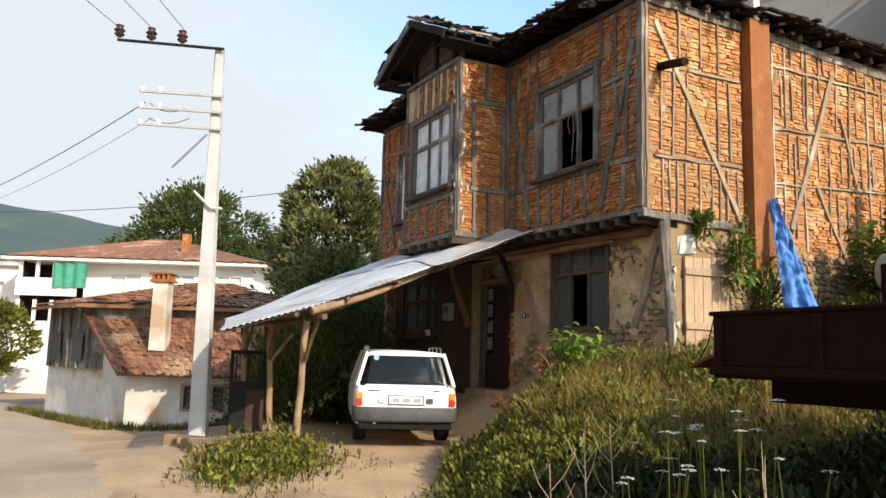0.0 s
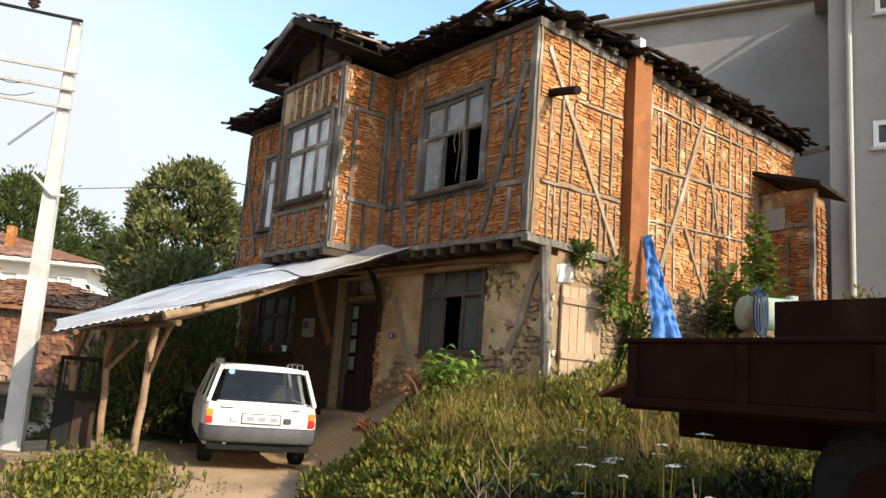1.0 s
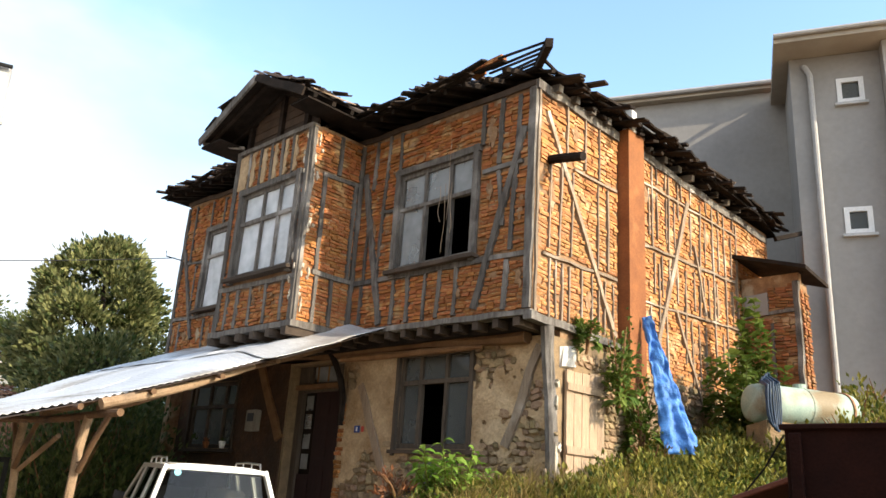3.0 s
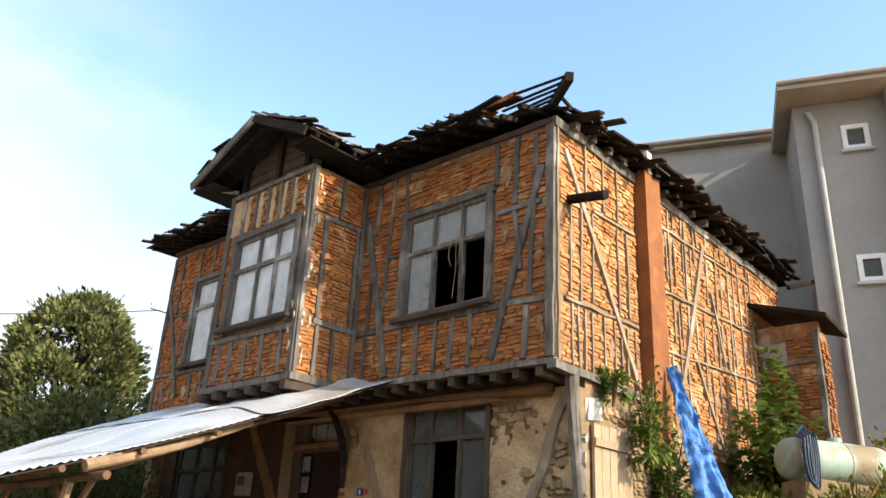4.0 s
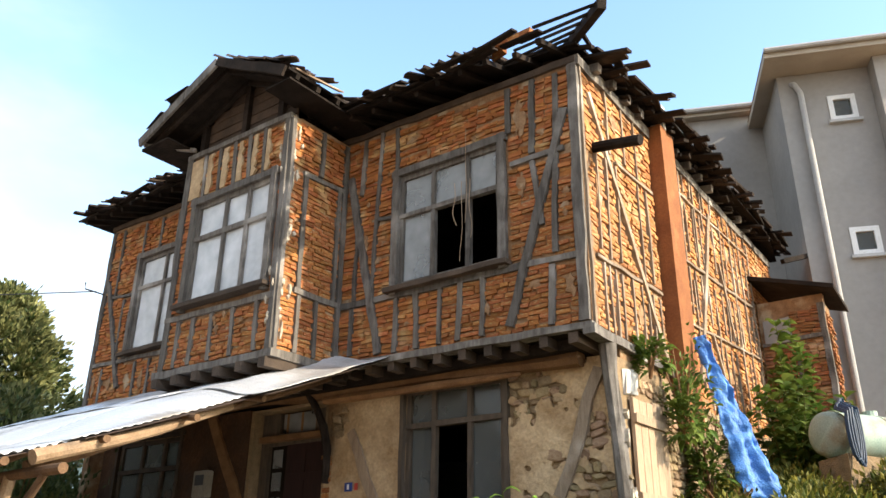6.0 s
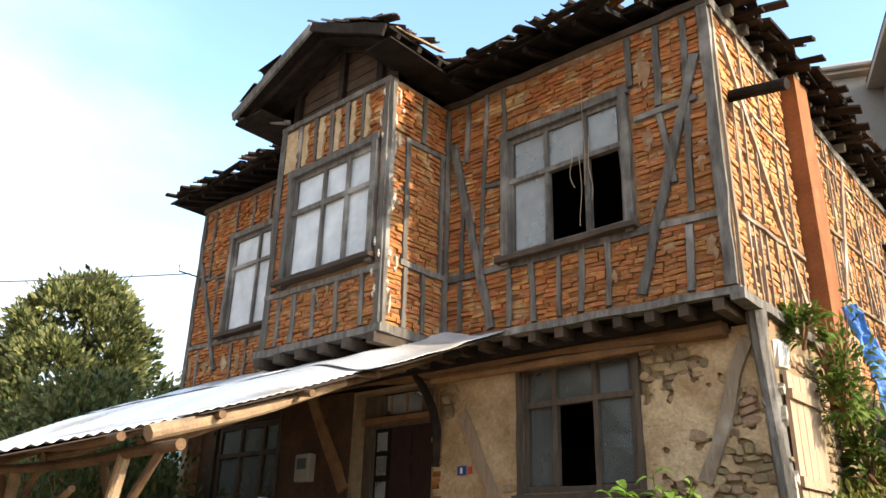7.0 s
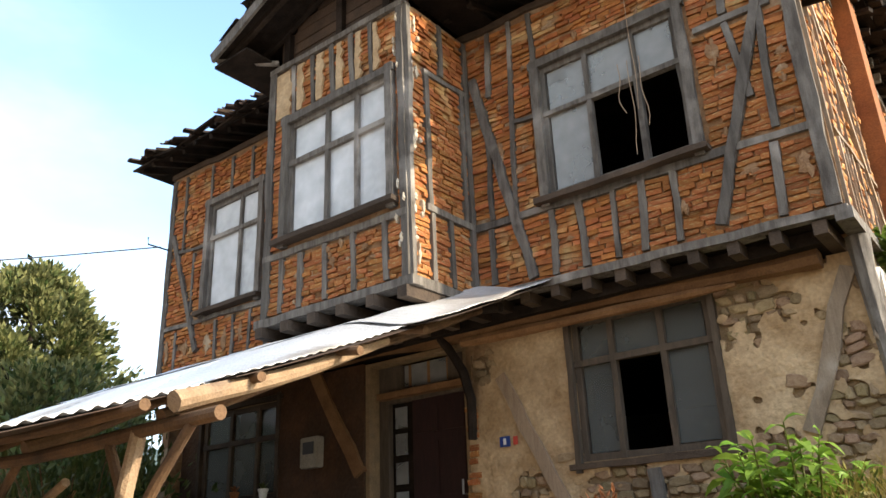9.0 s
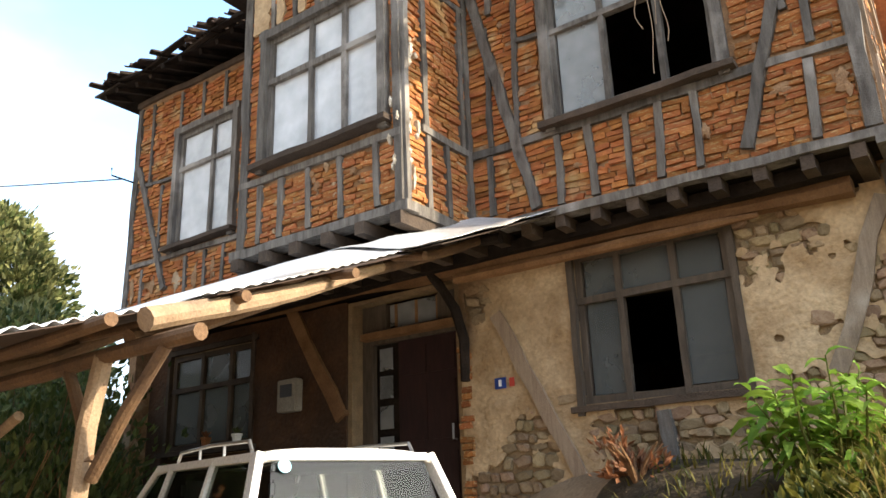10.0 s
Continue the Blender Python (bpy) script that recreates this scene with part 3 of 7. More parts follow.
# timbers as (along, z, along, z, width)
top = lambda a: 6.66 + 0.026 * -a
FRONT_STUDS = [
    (-0.07, 3.66, -0.05, top(0), 0.13),
    (-0.93, 3.74, -0.17, 6.12, 0.11), (-0.90, 6.05, -0.90, 6.66, 0.08), (-0.60, 5.70, -0.56, 6.66, 0.08),
    (-0.60, 5.60, -0.50, 4.80, 0.07), (-0.36, 4.45, -0.26, 6.62, 0.075), (-0.44, 3.68, -0.40, 4.32, 0.085),
    (-1.29, 3.70, -1.27, 4.36, 0.07), (-1.61, 3.70, -1.57, 4.36, 0.075), (-1.87, 3.70, -1.86, 4.36, 0.06), (-2.19, 3.70, -2.22, 4.36, 0.08), (-2.52, 3.70, -2.51, 4.36, 0.07),
    (-2.76, 3.72, -3.36, 6.20, 0.11), (-2.92, 4.45, -2.85, 6.30, 0.06), (-3.22, 3.76, -3.22, 4.36, 0.07), (-3.20, 4.45, -3.20, 5.75, 0.06),
    (-2.56, 6.05, -2.58, 6.72, 0.07), (-2.84, 6.30, -2.84, 6.74, 0.06), (-3.15, 5.9, -3.12, 6.72, 0.07),
    (-9.10, 3.75, -9.10, 6.86, 0.12), (-9.02, 5.91, -8.24, 4.0, 0.09), (-8.76, 5.60, -8.78, 6.84, 0.06), (-8.12, 6.2, -8.14, 6.82, 0.06), (-7.66, 6.2, -7.66, 6.80, 0.07), (-7.20, 6.2, -7.20, 6.80, 0.07),
    (-8.75, 3.76, -8.75, 4.36, 0.06), (-8.45, 4.45, -8.45, 5.5, 0.06), (-7.80, 3.74, -7.83, 4.36, 0.06), (-7.45, 3.74, -7.45, 4.36, 0.06), (-7.10, 3.74, -7.08, 4.36, 0.06), (-6.75, 3.74, -6.75, 6.75, 0.08), (-6.4, 3.74, -6.4, 6.75, 0.07), (-6.05, 3.74, -6.05, 6.75, 0.07),
    (-0.88, 5.64, -0.20, 5.64, 0.07), (-0.72, 4.39, -0.10, 4.37, 0.075), (-3.48, 4.42, -0.72, 4.39, 0.085), (-2.58, 5.45, -2.90, 5.49, 0.05),
    (-9.05, 4.45, -6.70, 4.40, 0.07), (-8.95, 5.62, -8.20, 5.55, 0.06),
]
FM = front_map(0.0)
for i, s in enumerate(FRONT_STUDS):
    s = (*s[:4], s[4] * (1.0 if s[4] > 0.13 else 0.86))
    steep = abs(s[2] - s[0]) / max(0.01, abs(s[3] - s[1]))
    kind = "rail" if steep > 2.2 else ("brace" if steep > 0.15 else "stud")
    timber(kind, upper_front, FM, *s, out=0.045 if kind == "brace" else 0.03)
timber("sill_beam", upper_front, FM, -9.2, 3.745, 0.02, 3.60, 0.075, out=0.05, depth=0.16, bow=0.006)
timber("top_plate", upper_front, FM, -9.2, 6.95, 0.0, 6.72, 0.08, out=0.03, depth=0.14, bow=0.015, mat_=JOISTWOOD)
infill(upper_front, FM, -9.05, -0.02, 3.66, 6.62, FRONT_STUDS, [(-2.62, -0.93, 4.44, 6.05), (-8.2, -6.9, 4.46, 6.22), (-5.56, -3.44, 3.5, 7.0)],
       lambda a, z: a > -1.9 and z < 5.3, ztop=lambda a: 0.026 * -a, rng=random.Random(3))

BM_ = front_map(-1.05)
BAY_STUDS = [(-3.49, 3.66, -3.51, 6.70, 0.085), (-5.49, 3.66, -5.50, 6.70, 0.11),
             (-3.73, 3.68, -3.75, 4.28, 0.06), (-4.16, 3.68, -4.18, 4.28, 0.06), (-4.56, 3.68, -4.58, 4.28, 0.06), (-4.94, 3.68, -4.94, 4.28, 0.07), (-5.24, 3.68, -5.24, 4.28, 0.06),
             (-3.90, 6.00, -3.93, 6.68, 0.06), (-4.18, 6.00, -4.22, 6.68, 0.07), (-4.48, 6.00, -4.52, 6.68, 0.07), (-4.80, 6.00, -4.84, 6.68, 0.06), (-5.12, 6.00, -5.15, 6.68, 0.06),
             (-5.55, 4.34, -3.46, 4.31, 0.07)]
for s in BAY_STUDS:
    timber("rail" if abs(s[2] - s[0]) > 1 else "stud", bay_front, BM_, *s, out=0.03)
timber("sill_beam", bay_front, BM_, -5.62, 3.61, -3.38, 3.61, 0.09, out=0.05, depth=0.17, bow=0.005)
timber("top_plate", bay_front, BM_, -5.56, 6.74, -3.46, 6.72, 0.07, out=0.035, depth=0.14)
infill(bay_front, BM_, -5.52, -3.48, 3.67, 6.66, BAY_STUDS, [(-5.30, -3.60, 4.40, 5.98)], lambda a, z: z < 4.4, rng=random.Random(5))
# pale plaster left over the top panels of the bay
for a0, a1, wa in ((-5.43, -5.17, 0.25), (-5.08, -4.87, 0.11), (-4.76, -4.66, 0.11), (-4.44, -4.34, 0.10), (-4.15, -4.06, 0.09), (-3.88, -3.7, 0.07)):
    bm = bmesh.new()
    n = 9
    va, vb = [], []
    for i in range(n + 1):
        z = 6.04 + 0.60 * i / n
        l0 = a0 + random.uniform(0, 0.015)
        r0 = a0 + wa + random.uniform(-0.03, 0.03)
        va.append((l0, z)), vb.append((r0, z))
    f0 = [bm.verts.new(BM_(a, z, 0.034)) for a, z in va] + [bm.verts.new(BM_(a, z, 0.034)) for a, z in reversed(vb)]
    fa = bm.faces.new(f0)
    ex = bmesh.ops.extrude_face_region(bm, geom=[fa])
    for v in [g for g in ex["geom"] if isinstance(g, bmesh.types.BMVert)]:
        v.co.y += 0.03
    part("plaster_patch", bm, PLASTER, bay_front, "pale lime plaster left on the bricks")

# lime smears left on the bricks elsewhere
def smear(parent, fm, a, z, w, h, seed, mat_=None, out=0.0):
    r = random.Random(seed)
    bm = bmesh.new()
    n = 16
    ring = []
    for i in range(n):
        t = 2 * math.pi * i / n
        ring.append(bm.verts.new(fm(a + w / 2 * math.cos(t) * r.uniform(0.35, 1.1), z + h / 2 * math.sin(t) * r.uniform(0.35, 1.1), 0.02 + out)))
    mid = bm.verts.new(fm(a, z, 0.03 + out))
    back = [bm.verts.new(v.co + (fm(0, 0, -0.05) - fm(0, 0, 0))) for v in ring]
    for i in range(n):
        bm.faces.new((mid, ring[i], ring[(i + 1) % n]))
        bm.faces.new((ring[i], ring[(i + 1) % n], back[(i + 1) % n], back[i]))
    part("plaster_patch", bm, mat_ or MORTAR, parent)


for k, (a, z, w, h) in enumerate(((-0.74, 6.25, 0.20, 0.62), (-0.74, 5.35, 0.16, 0.30), (-0.22, 4.95, 0.10, 0.35), (-0.20, 4.05, 0.14, 0.3), (-0.62, 4.15, 0.22, 0.16), (-8.95, 4.1, 0.12, 0.4), (-8.5, 4.1, 0.14, 0.34), (-7.98, 4.05, 0.2, 0.36), (-7.62, 4.05, 0.16, 0.4), (-7.28, 4.08, 0.16, 0.36), (-2.3, 6.45, 0.3, 0.12), (-3.05, 5.2, 0.1, 0.3))):
    smear(upper_front, FM, a, z, w, h, 300 + k)
for k, (a, z, w, h) in enumerate(((0.85, 6.3, 0.2, 0.3), (0.35, 5.2, 0.16, 0.5), (2.75, 6.0, 0.16, 0.4), (3.6, 5.0, 0.3, 0.3), (4.7, 5.9, 0.3, 0.35), (5.1, 4.8, 0.3, 0.4), (1.2, 4.0, 0.2, 0.3), (4.2, 3.9, 0.3, 0.3))):
    smear(upper_side, side_map(0.0), a, z, w, h, 330 + k)

SB = side_map(-3.45)
BSIDE_STUDS = [(-1.02, 3.66, -1.03, 6.68, 0.055), (-0.05, 3.7, -0.06, 6.7, 0.08), (-0.74, 4.46, -0.76, 5.96, 0.07), (-0.16, 4.46, -0.16, 5.98, 0.06), (-0.42, 3.68, -0.44, 4.38, 0.06), (-0.72, 3.68, -0.72, 4.38, 0.06),
               (-0.80, 4.43, 0.0, 4.43, 0.07), (-0.80, 5.98, 0.0, 6.02, 0.06), (-0.5, 6.05, -0.5, 6.7, 0.06)]
for s in BSIDE_STUDS:
    timber("rail" if abs(s[2] - s[0]) > 0.6 else "stud", bay_side, SB, *s, out=0.035)
timber("sill_beam", bay_side, SB, -1.10, 3.61, 0.0, 3.63, 0.10, out=0.05, depth=0.15)
infill(bay_side, SB, -1.0, -0.02, 3.67, 6.68, BSIDE_STUDS, [], lambda a, z: z < 5.6, rng=random.Random(8))

fl = random.Random(77)
for k in range(22):
    smear(bay_side, SB, -1.0 + abs(fl.gauss(0, 0.06)), fl.uniform(3.8, 6.6), fl.uniform(0.03, 0.08), fl.uniform(0.06, 0.26), 400 + k, LIMEFLAKE, 0.012)
for k in range(9):
    smear(bay_front, BM_, -3.56 + fl.gauss(0, 0.03), fl.uniform(3.8, 6.6), fl.uniform(0.03, 0.05), fl.uniform(0.06, 0.2), 430 + k, LIMEFLAKE, 0.02)
for k in range(26):
    a = fl.uniform(-3.3, -0.2)
    z = fl.uniform(3.8, 6.55)
    if not (-2.65 < a < -0.9 and 4.4 < z < 6.1):
        smear(upper_front, FM, a, z, fl.uniform(0.05, 0.13), fl.uniform(0.04, 0.14), 450 + k)
for k in range(14):
    smear(bay_front, BM_, fl.uniform(-5.3, -3.7), fl.uniform(3.75, 4.25), fl.uniform(0.05, 0.11), fl.uniform(0.04, 0.12), 480 + k)

SM = side_map(0.0)
SIDE_STUDS = [(0.05, 3.62, 0.04, 6.66, 0.07), (0.20, 6.37, 1.84, 3.62, 0.09), (0.68, 5.80, 0.66, 6.66, 0.06), (1.10, 5.84, 1.10, 6.62, 0.055), (1.45, 5.80, 1.45, 6.60, 0.05), (0.52, 4.45, 0.56, 5.7, 0.06),
              (1.68, 4.52, 1.66, 5.72, 0.07), (1.42, 4.5, 1.42, 5.72, 0.05), (0.60, 3.6, 0.60, 4.36, 0.055), (1.04, 3.6, 1.04, 4.38, 0.05), (1.44, 3.6, 1.44, 4.40, 0.05), (0.33, 3.6, 0.33, 4.36, 0.05),
              (2.92, 5.2, 2.92, 6.56, 0.06), (3.42, 5.3, 3.44, 6.56, 0.055), (4.06, 6.31, 2.96, 3.62, 0.10), (3.60, 4.35, 4.4, 2.95, 0.06), (4.52, 6.4, 4.40, 4.4, 0.06), (3.95, 5.1, 3.89, 3.6, 0.055), (3.1, 3.5, 3.1, 5.0, 0.05),
              (4.95, 3.5, 4.95, 6.5, 0.06), (5.4, 3.5, 5.4, 6.5, 0.06), (5.85, 3.5, 5.9, 6.45, 0.07), (3.75, 5.9, 3.75, 6.56, 0.05), (2.62, 3.5, 2.62, 6.56, 0.06), (4.25, 5.6, 4.6, 4.5, 0.06),
              (0.84, 5.76, 1.9, 5.79, 0.065), (0.18, 4.40, 1.9, 4.45, 0.065), (2.4, 5.18, 5.8, 5.35, 0.06), (2.45, 4.30, 5.8, 4.50, 0.05), (2.45, 6.2, 5.9, 6.25, 0.045)]
thin = random.Random(90)
for lo_, hi_, a_, b_ in ((3.62, 4.36, 0.25, 1.85), (4.5, 5.7, 0.3, 1.6), (3.3, 4.3, 2.6, 5.9), (4.5, 5.15, 2.7, 5.9), (5.4, 6.15, 2.6, 5.9), (6.3, 6.56, 2.6, 5.9)):
    q_ = a_
    while q_ < b_:
        if all(abs(q_ - (s[0] + s[2]) / 2) > 0.09 for s in SIDE_STUDS if min(s[1], s[3]) < hi_ and max(s[1], s[3]) > lo_):
            SIDE_STUDS.append((q_, lo_, q_ + thin.uniform(-0.03, 0.03), hi_, 0.045))
        q_ += thin.uniform(0.2, 0.32)
for s in SIDE_STUDS:
    steep = abs(s[2] - s[0]) / max(0.01, abs(s[3] - s[1]))
    kind = "rail" if steep > 2.2 else ("brace" if steep > 0.15 else "stud")
    s = (*s[:4], s[4] * (0.8 if kind == "brace" else 0.58))
    timber(kind, upper_side, SM, *s, out=0.045 if kind == "brace" else 0.03, mat_=PALETIMBER)
timber("sill_beam", upper_side, SM, -0.05, 3.56, 2.0, 3.50, 0.10, out=0.05, depth=0.13, bow=0.02)
timber("top_plate", upper_side, SM, -0.02, 6.70, 3.0, 6.66, 0.14, out=0.04, depth=0.14, bow=0.02)
timber("top_plate", upper_side, SM, 3.0, 6.64, 7.3, 6.55, 0.13, out=0.04, depth=0.14, bow=0.03)
infill(upper_side, SM, 0.09, 7.3, 3.22, 6.58, SIDE_STUDS, [(1.95, 2.43, 3.0, 6.9), (-0.2, 1.9, 3.0, 3.6)], lambda a, z: a < 1.95 and z < 5.4, rng=random.Random(11), skip=0.03, row=0.051, pale=True)
# rest of the eave-end rows of joist ends along the side
for i, a in enumerate((0.35, 0.75, 1.15, 1.55, 2.75, 3.2, 3.65, 4.1, 4.55, 5.0, 5.45, 5.9)):
    bm = bmesh.new()
    bar(bm, SM(a, 6.77, -0.1), SM(a, 6.74, 0.13), 0.09, 0.10, (0, 0, 1), jit=0.03)
    part("rafter_foot", bm, TIMBER, house)


# ---- windows ----
def window(fm, hole, cols, rowz, missing=(), pane=None, casing=0.09, curtain=False, frame_mat=None, name="window", ledge=0.13):
    x0, x1, z0, z1 = hole
    w = thing(name, "", "")
    w.parent = house
    fmat = frame_mat or TIMBER
    for nm, a, b, c, d in (("casing", x0 - 0.03, z0 - 0.1, x0 - 0.03, z1 + 0.1), ("casing", x1 + 0.03, z0 - 0.1, x1 + 0.03, z1 + 0.1),
                           ("lintel", x0 - 0.1, z1 + 0.04, x1 + 0.1, z1 + 0.04)):
        timber(nm, w, fm, a, b, c, d, casing, out=0.06, depth=0.12, mat_=fmat, bow=0.006)
    timber("sill", w, fm, x0 - 0.12, z0 - 0.045, x1 + 0.12, z0 - 0.045, 0.055, out=ledge, depth=0.20, mat_=JOISTWOOD, bow=0.008)
    for nm, a, b, c, d in (("jamb", x0 + 0.035, z0, x0 + 0.035, z1), ("jamb", x1 - 0.035, z0, x1 - 0.035, z1), ("head", x0, z1 - 0.035, x1, z1 - 0.035), ("bottom_rail", x0, z0 + 0.03, x1, z0 + 0.03)):
        timber(nm, w, fm, a, b, c, d, 0.06, out=0.0, depth=0.07, mat_=fmat, bow=0.003)
    for c in cols:
        timber("mullion", w, fm, c, z0, c, z1, 0.055, out=0.01, depth=0.07, mat_=fmat, bow=0.003)
    timber("transom", w, fm, x0, rowz, x1, rowz, 0.06, out=0.015, depth=0.07, mat_=fmat, bow=0.003)
    xs, zs = [x0 + 0.06, *cols, x1 - 0.06], [z0 + 0.05, rowz, z1 - 0.05]
    for i in range(len(xs) - 1):
        for k in range(2):
            if (i, k) in missing:
                continue
            bm = bmesh.new()
            a, b = fm(xs[i] + 0.02, zs[k] + 0.02, -0.035), fm(xs[i + 1] - 0.02, zs[k + 1] - 0.02, -0.03)
            box(bm, a, b)
            ob = part("pane", bm, pane or PANE, w)
            ob.visible_shadow = False
    if curtain:
        bm = bmesh.new()
        n = 60
        lo, hi = [], []
        for i in range(n + 1):
            a = x0 + (x1 - x0) * i / n
            o = -0.085 + 0.018 * math.sin(i * 1.1) + 0.01 * math.sin(i * 0.43)
            lo.append(bm.verts.new(fm(a, z0 + 0.02, o)))
            hi.append(bm.verts.new(fm(a, z1, o)))
        for i in range(n):
            bm.faces.new((lo[i], lo[i + 1], hi[i + 1], hi[i]))
        part("curtain", bm, CURTAIN, w, "plain white curtain", smooth=True)
    return w


# white film in the first pane stands for reflected sky
PANE_WHITE = glass("window_pane", (0.9, 0.93, 0.93), 0.03, milky=0.5, milk=(0.84, 0.86, 0.88))
PANE_DARK = glass("dirty_pane", milky=0.62, milk=(0.12, 0.125, 0.118))
window(FM, WIN_R, (-1.99, -1.48), 5.42, missing={(1, 0), (2, 0)})
window(BM_, WIN_B, (-4.58, -4.14), 5.40, pane=PANE_WHITE, curtain=True)
window(FM, WIN_L, (-7.42,), 5.62, pane=PANE_WHITE, curtain=True)
GM = front_map(0.45)
window(GM, GWIN, (-2.27, -1.77), 2.93, missing={(1, 0)}, pane=PANE_DARK, frame_mat=DARKFRAME, casing=0.055, ledge=0.07)
window(GM, GWIN_L, (-7.95, -7.4), 2.75, pane=PANE_DARK, frame_mat=JOISTWOOD, casing=0.06)
# torn strips hanging in the broken window
for k, (x, l, sway) in enumerate(((-1.62, 0.55, 0.04), (-1.52, 1.0, -0.025), (-1.40, 0.75, 0.035), (-1.46, 1.25, 0.015))):
    pts = [FM(x + sway * math.sin(i * 0.9 + k) * i / 8, 5.95 - l * i / 8 + (0.35 if k == 3 else 0) - (0.35 if k < 3 else 0), 0.07) for i in range(9)]
    bm = bmesh.new()
    tube(bm, pts, 0.0038, 5)
    part("torn_strip", bm, PLANK, house, "dry torn strip hanging in the window")

# ---- jetty: joists, boards, beam under the upper floor ----
for x in [-0.20 - 0.335 * i for i in range(10)] + [-5.75 - 0.36 * i for i in range(10)]:
    bm = bmesh.new()
    bar(bm, (x, -0.03, 3.50 + 0.018 * -x), (x, 0.75, 3.50 + 0.018 * -x), 0.10, 0.11, (0, 0, 1), jit=0.03)
    part("joist", bm, JOISTWOOD, house)
for x in [-3.48 - 0.40 * i for i in range(6)]:
    bm = bmesh.new()
    bar(bm, (x, -1.14, 3.50), (x, 0.4, 3.52), 0.11, 0.11, (0, 0, 1), jit=0.03)
    part("joist", bm, JOISTWOOD, house)
for k in range(3):
    bm = bmesh.new()
    bar(bm, (-9.1, 0.11 + k * 0.135, 3.74), (-0.03, 0.11 + k * 0.135, 3.575), 0.13, 0.02, (0, 0, 1), jit=0.02, steps=12)
    part("jetty_board", bm, DARKWOOD, house)
bm = bmesh.new()
pts = [(x, 0.36, 3.40 + 0.018 * -x + 0.02 * math.sin(x * 2.1)) for x in np.linspace(-9.0, -0.32, 24)]
tube(bm, pts, [0.085 + 0.012 * math.sin(i * 1.7) for i in range(24)], 8, wob=0.05)
part("wall_plate", bm, BROWNWOOD, house, "wavy brown hewn beam")
bm = bmesh.new()
pts = [(x, 0.30, 3.30 + 0.012 * -x) for x in np.linspace(-3.9, -1.0, 9)]
tube(bm, pts, [0.05, 0.05, 0.055, 0.05, 0.045, 0.05, 0.045, 0.04, 0.02], 7, wob=0.08)
part("wall_plate", bm, BROWNWOOD, house)

# ---- ground floor skin: mud plaster with stones showing where it fell off ----
def cover(x, z):
    """Positive where the plaster still holds."""
    n = noise.noise((x * 1.15 + 4, z * 1.15, 2)) + 0.5 * noise.noise((x * 3.1, z * 3.1, 7)) + 0.42 * noise.noise((x * 8, z * 10, 3))
    low = 1 - smooth((z - 1.80 - 0.25 * noise.noise((x * 2, 0, 9))) / 0.3)
    corner = smooth((x + 0.72 - 0.45 * (z - 2.05)) / 0.2)
    strip = smooth((x + 1.30) / 0.06) * (1 - smooth((x + 1.0) / 0.25))
    head = smooth((z - 3.06) / 0.12) * smooth((x + 1.3) / 0.2)
    lim = 0.58 - 0.58 * low - 0.36 * corner * (1 - low) - 0.36 * strip * (1 - low) - 0.42 * head
    return lim - n


def bare(x, z):
    return x > -3.9 and cover(x, z) < 0


def skin(name, xa, xb, material, label):
    bm = bmesh.new()
    st = 0.03
    nx, nz = int((xb - xa) / st), int(2.75 / st)
    holes = [(GWIN[0] - 0.03, GWIN[1] + 0.03, GWIN[2] - 0.06, GWIN[3] + 0.1), (GWIN_L[0] - 0.05, GWIN_L[1] + 0.05, GWIN_L[2] - 0.08, GWIN_L[3] + 0.1), (DOOR[0] - 0.05, DOOR[1] + 0.05, -1, 3.5)]
    cache = {}

    def v(i, k):
        if (i, k) not in cache:
            x, z = xa + i * st, 0.68 + k * st
            if x > -3.88 and x < -0.06:
                # draw the torn edge onto the line where the plaster ends
                f = cover(x, z)
                gx, gz = (cover(x + 0.006, z) - f) / 0.006, (cover(x, z + 0.006) - f) / 0.006
                g2 = gx * gx + gz * gz + 1e-6
                d = -f / g2
                m = math.hypot(gx * d, gz * d)
                if m < st * 0.8:
                    x, z = x + gx * d, z + gz * d
            y = 0.418 - 0.016 * noise.noise((x * 1.6, z * 1.6, 0)) - 0.010 * noise.noise((x * 6, z * 6, 0)) - 0.006 * noise.noise((x * 19, z * 19, 0))
            cache[i, k] = bm.verts.new((min(-0.02, x), y, z))
        return cache[i, k]
    for i in range(nx):
        for k in range(nz):
            x, z = xa + (i + 0.5) * st, 0.68 + (k + 0.5) * st
            if bare(x, z) or any(h[0] < x < h[1] and h[2] < z < h[3] for h in holes):
                continue
            bm.faces.new((v(i, k), v(i + 1, k), v(i + 1, k + 1), v(i, k + 1)))
    ex = bmesh.ops.extrude_face_region(bm, geom=bm.faces[:])
    for g in ex["geom"]:
        if isinstance(g, bmesh.types.BMVert):
            g.co.y += 0.035
    return part(name, bm, material, lower_front, label)


skin("plaster_skin", -3.95, -0.005, PLASTER, "cracked ochre mud plaster, fallen off in patches")
# porch stretch of the wall, coloured darker for the canopy's shade
skin("porch_shade_render", -9.0, -5.42, SHADEMUD, "brown mud render darkened for the shade under a canopy")
stone_meshes = []
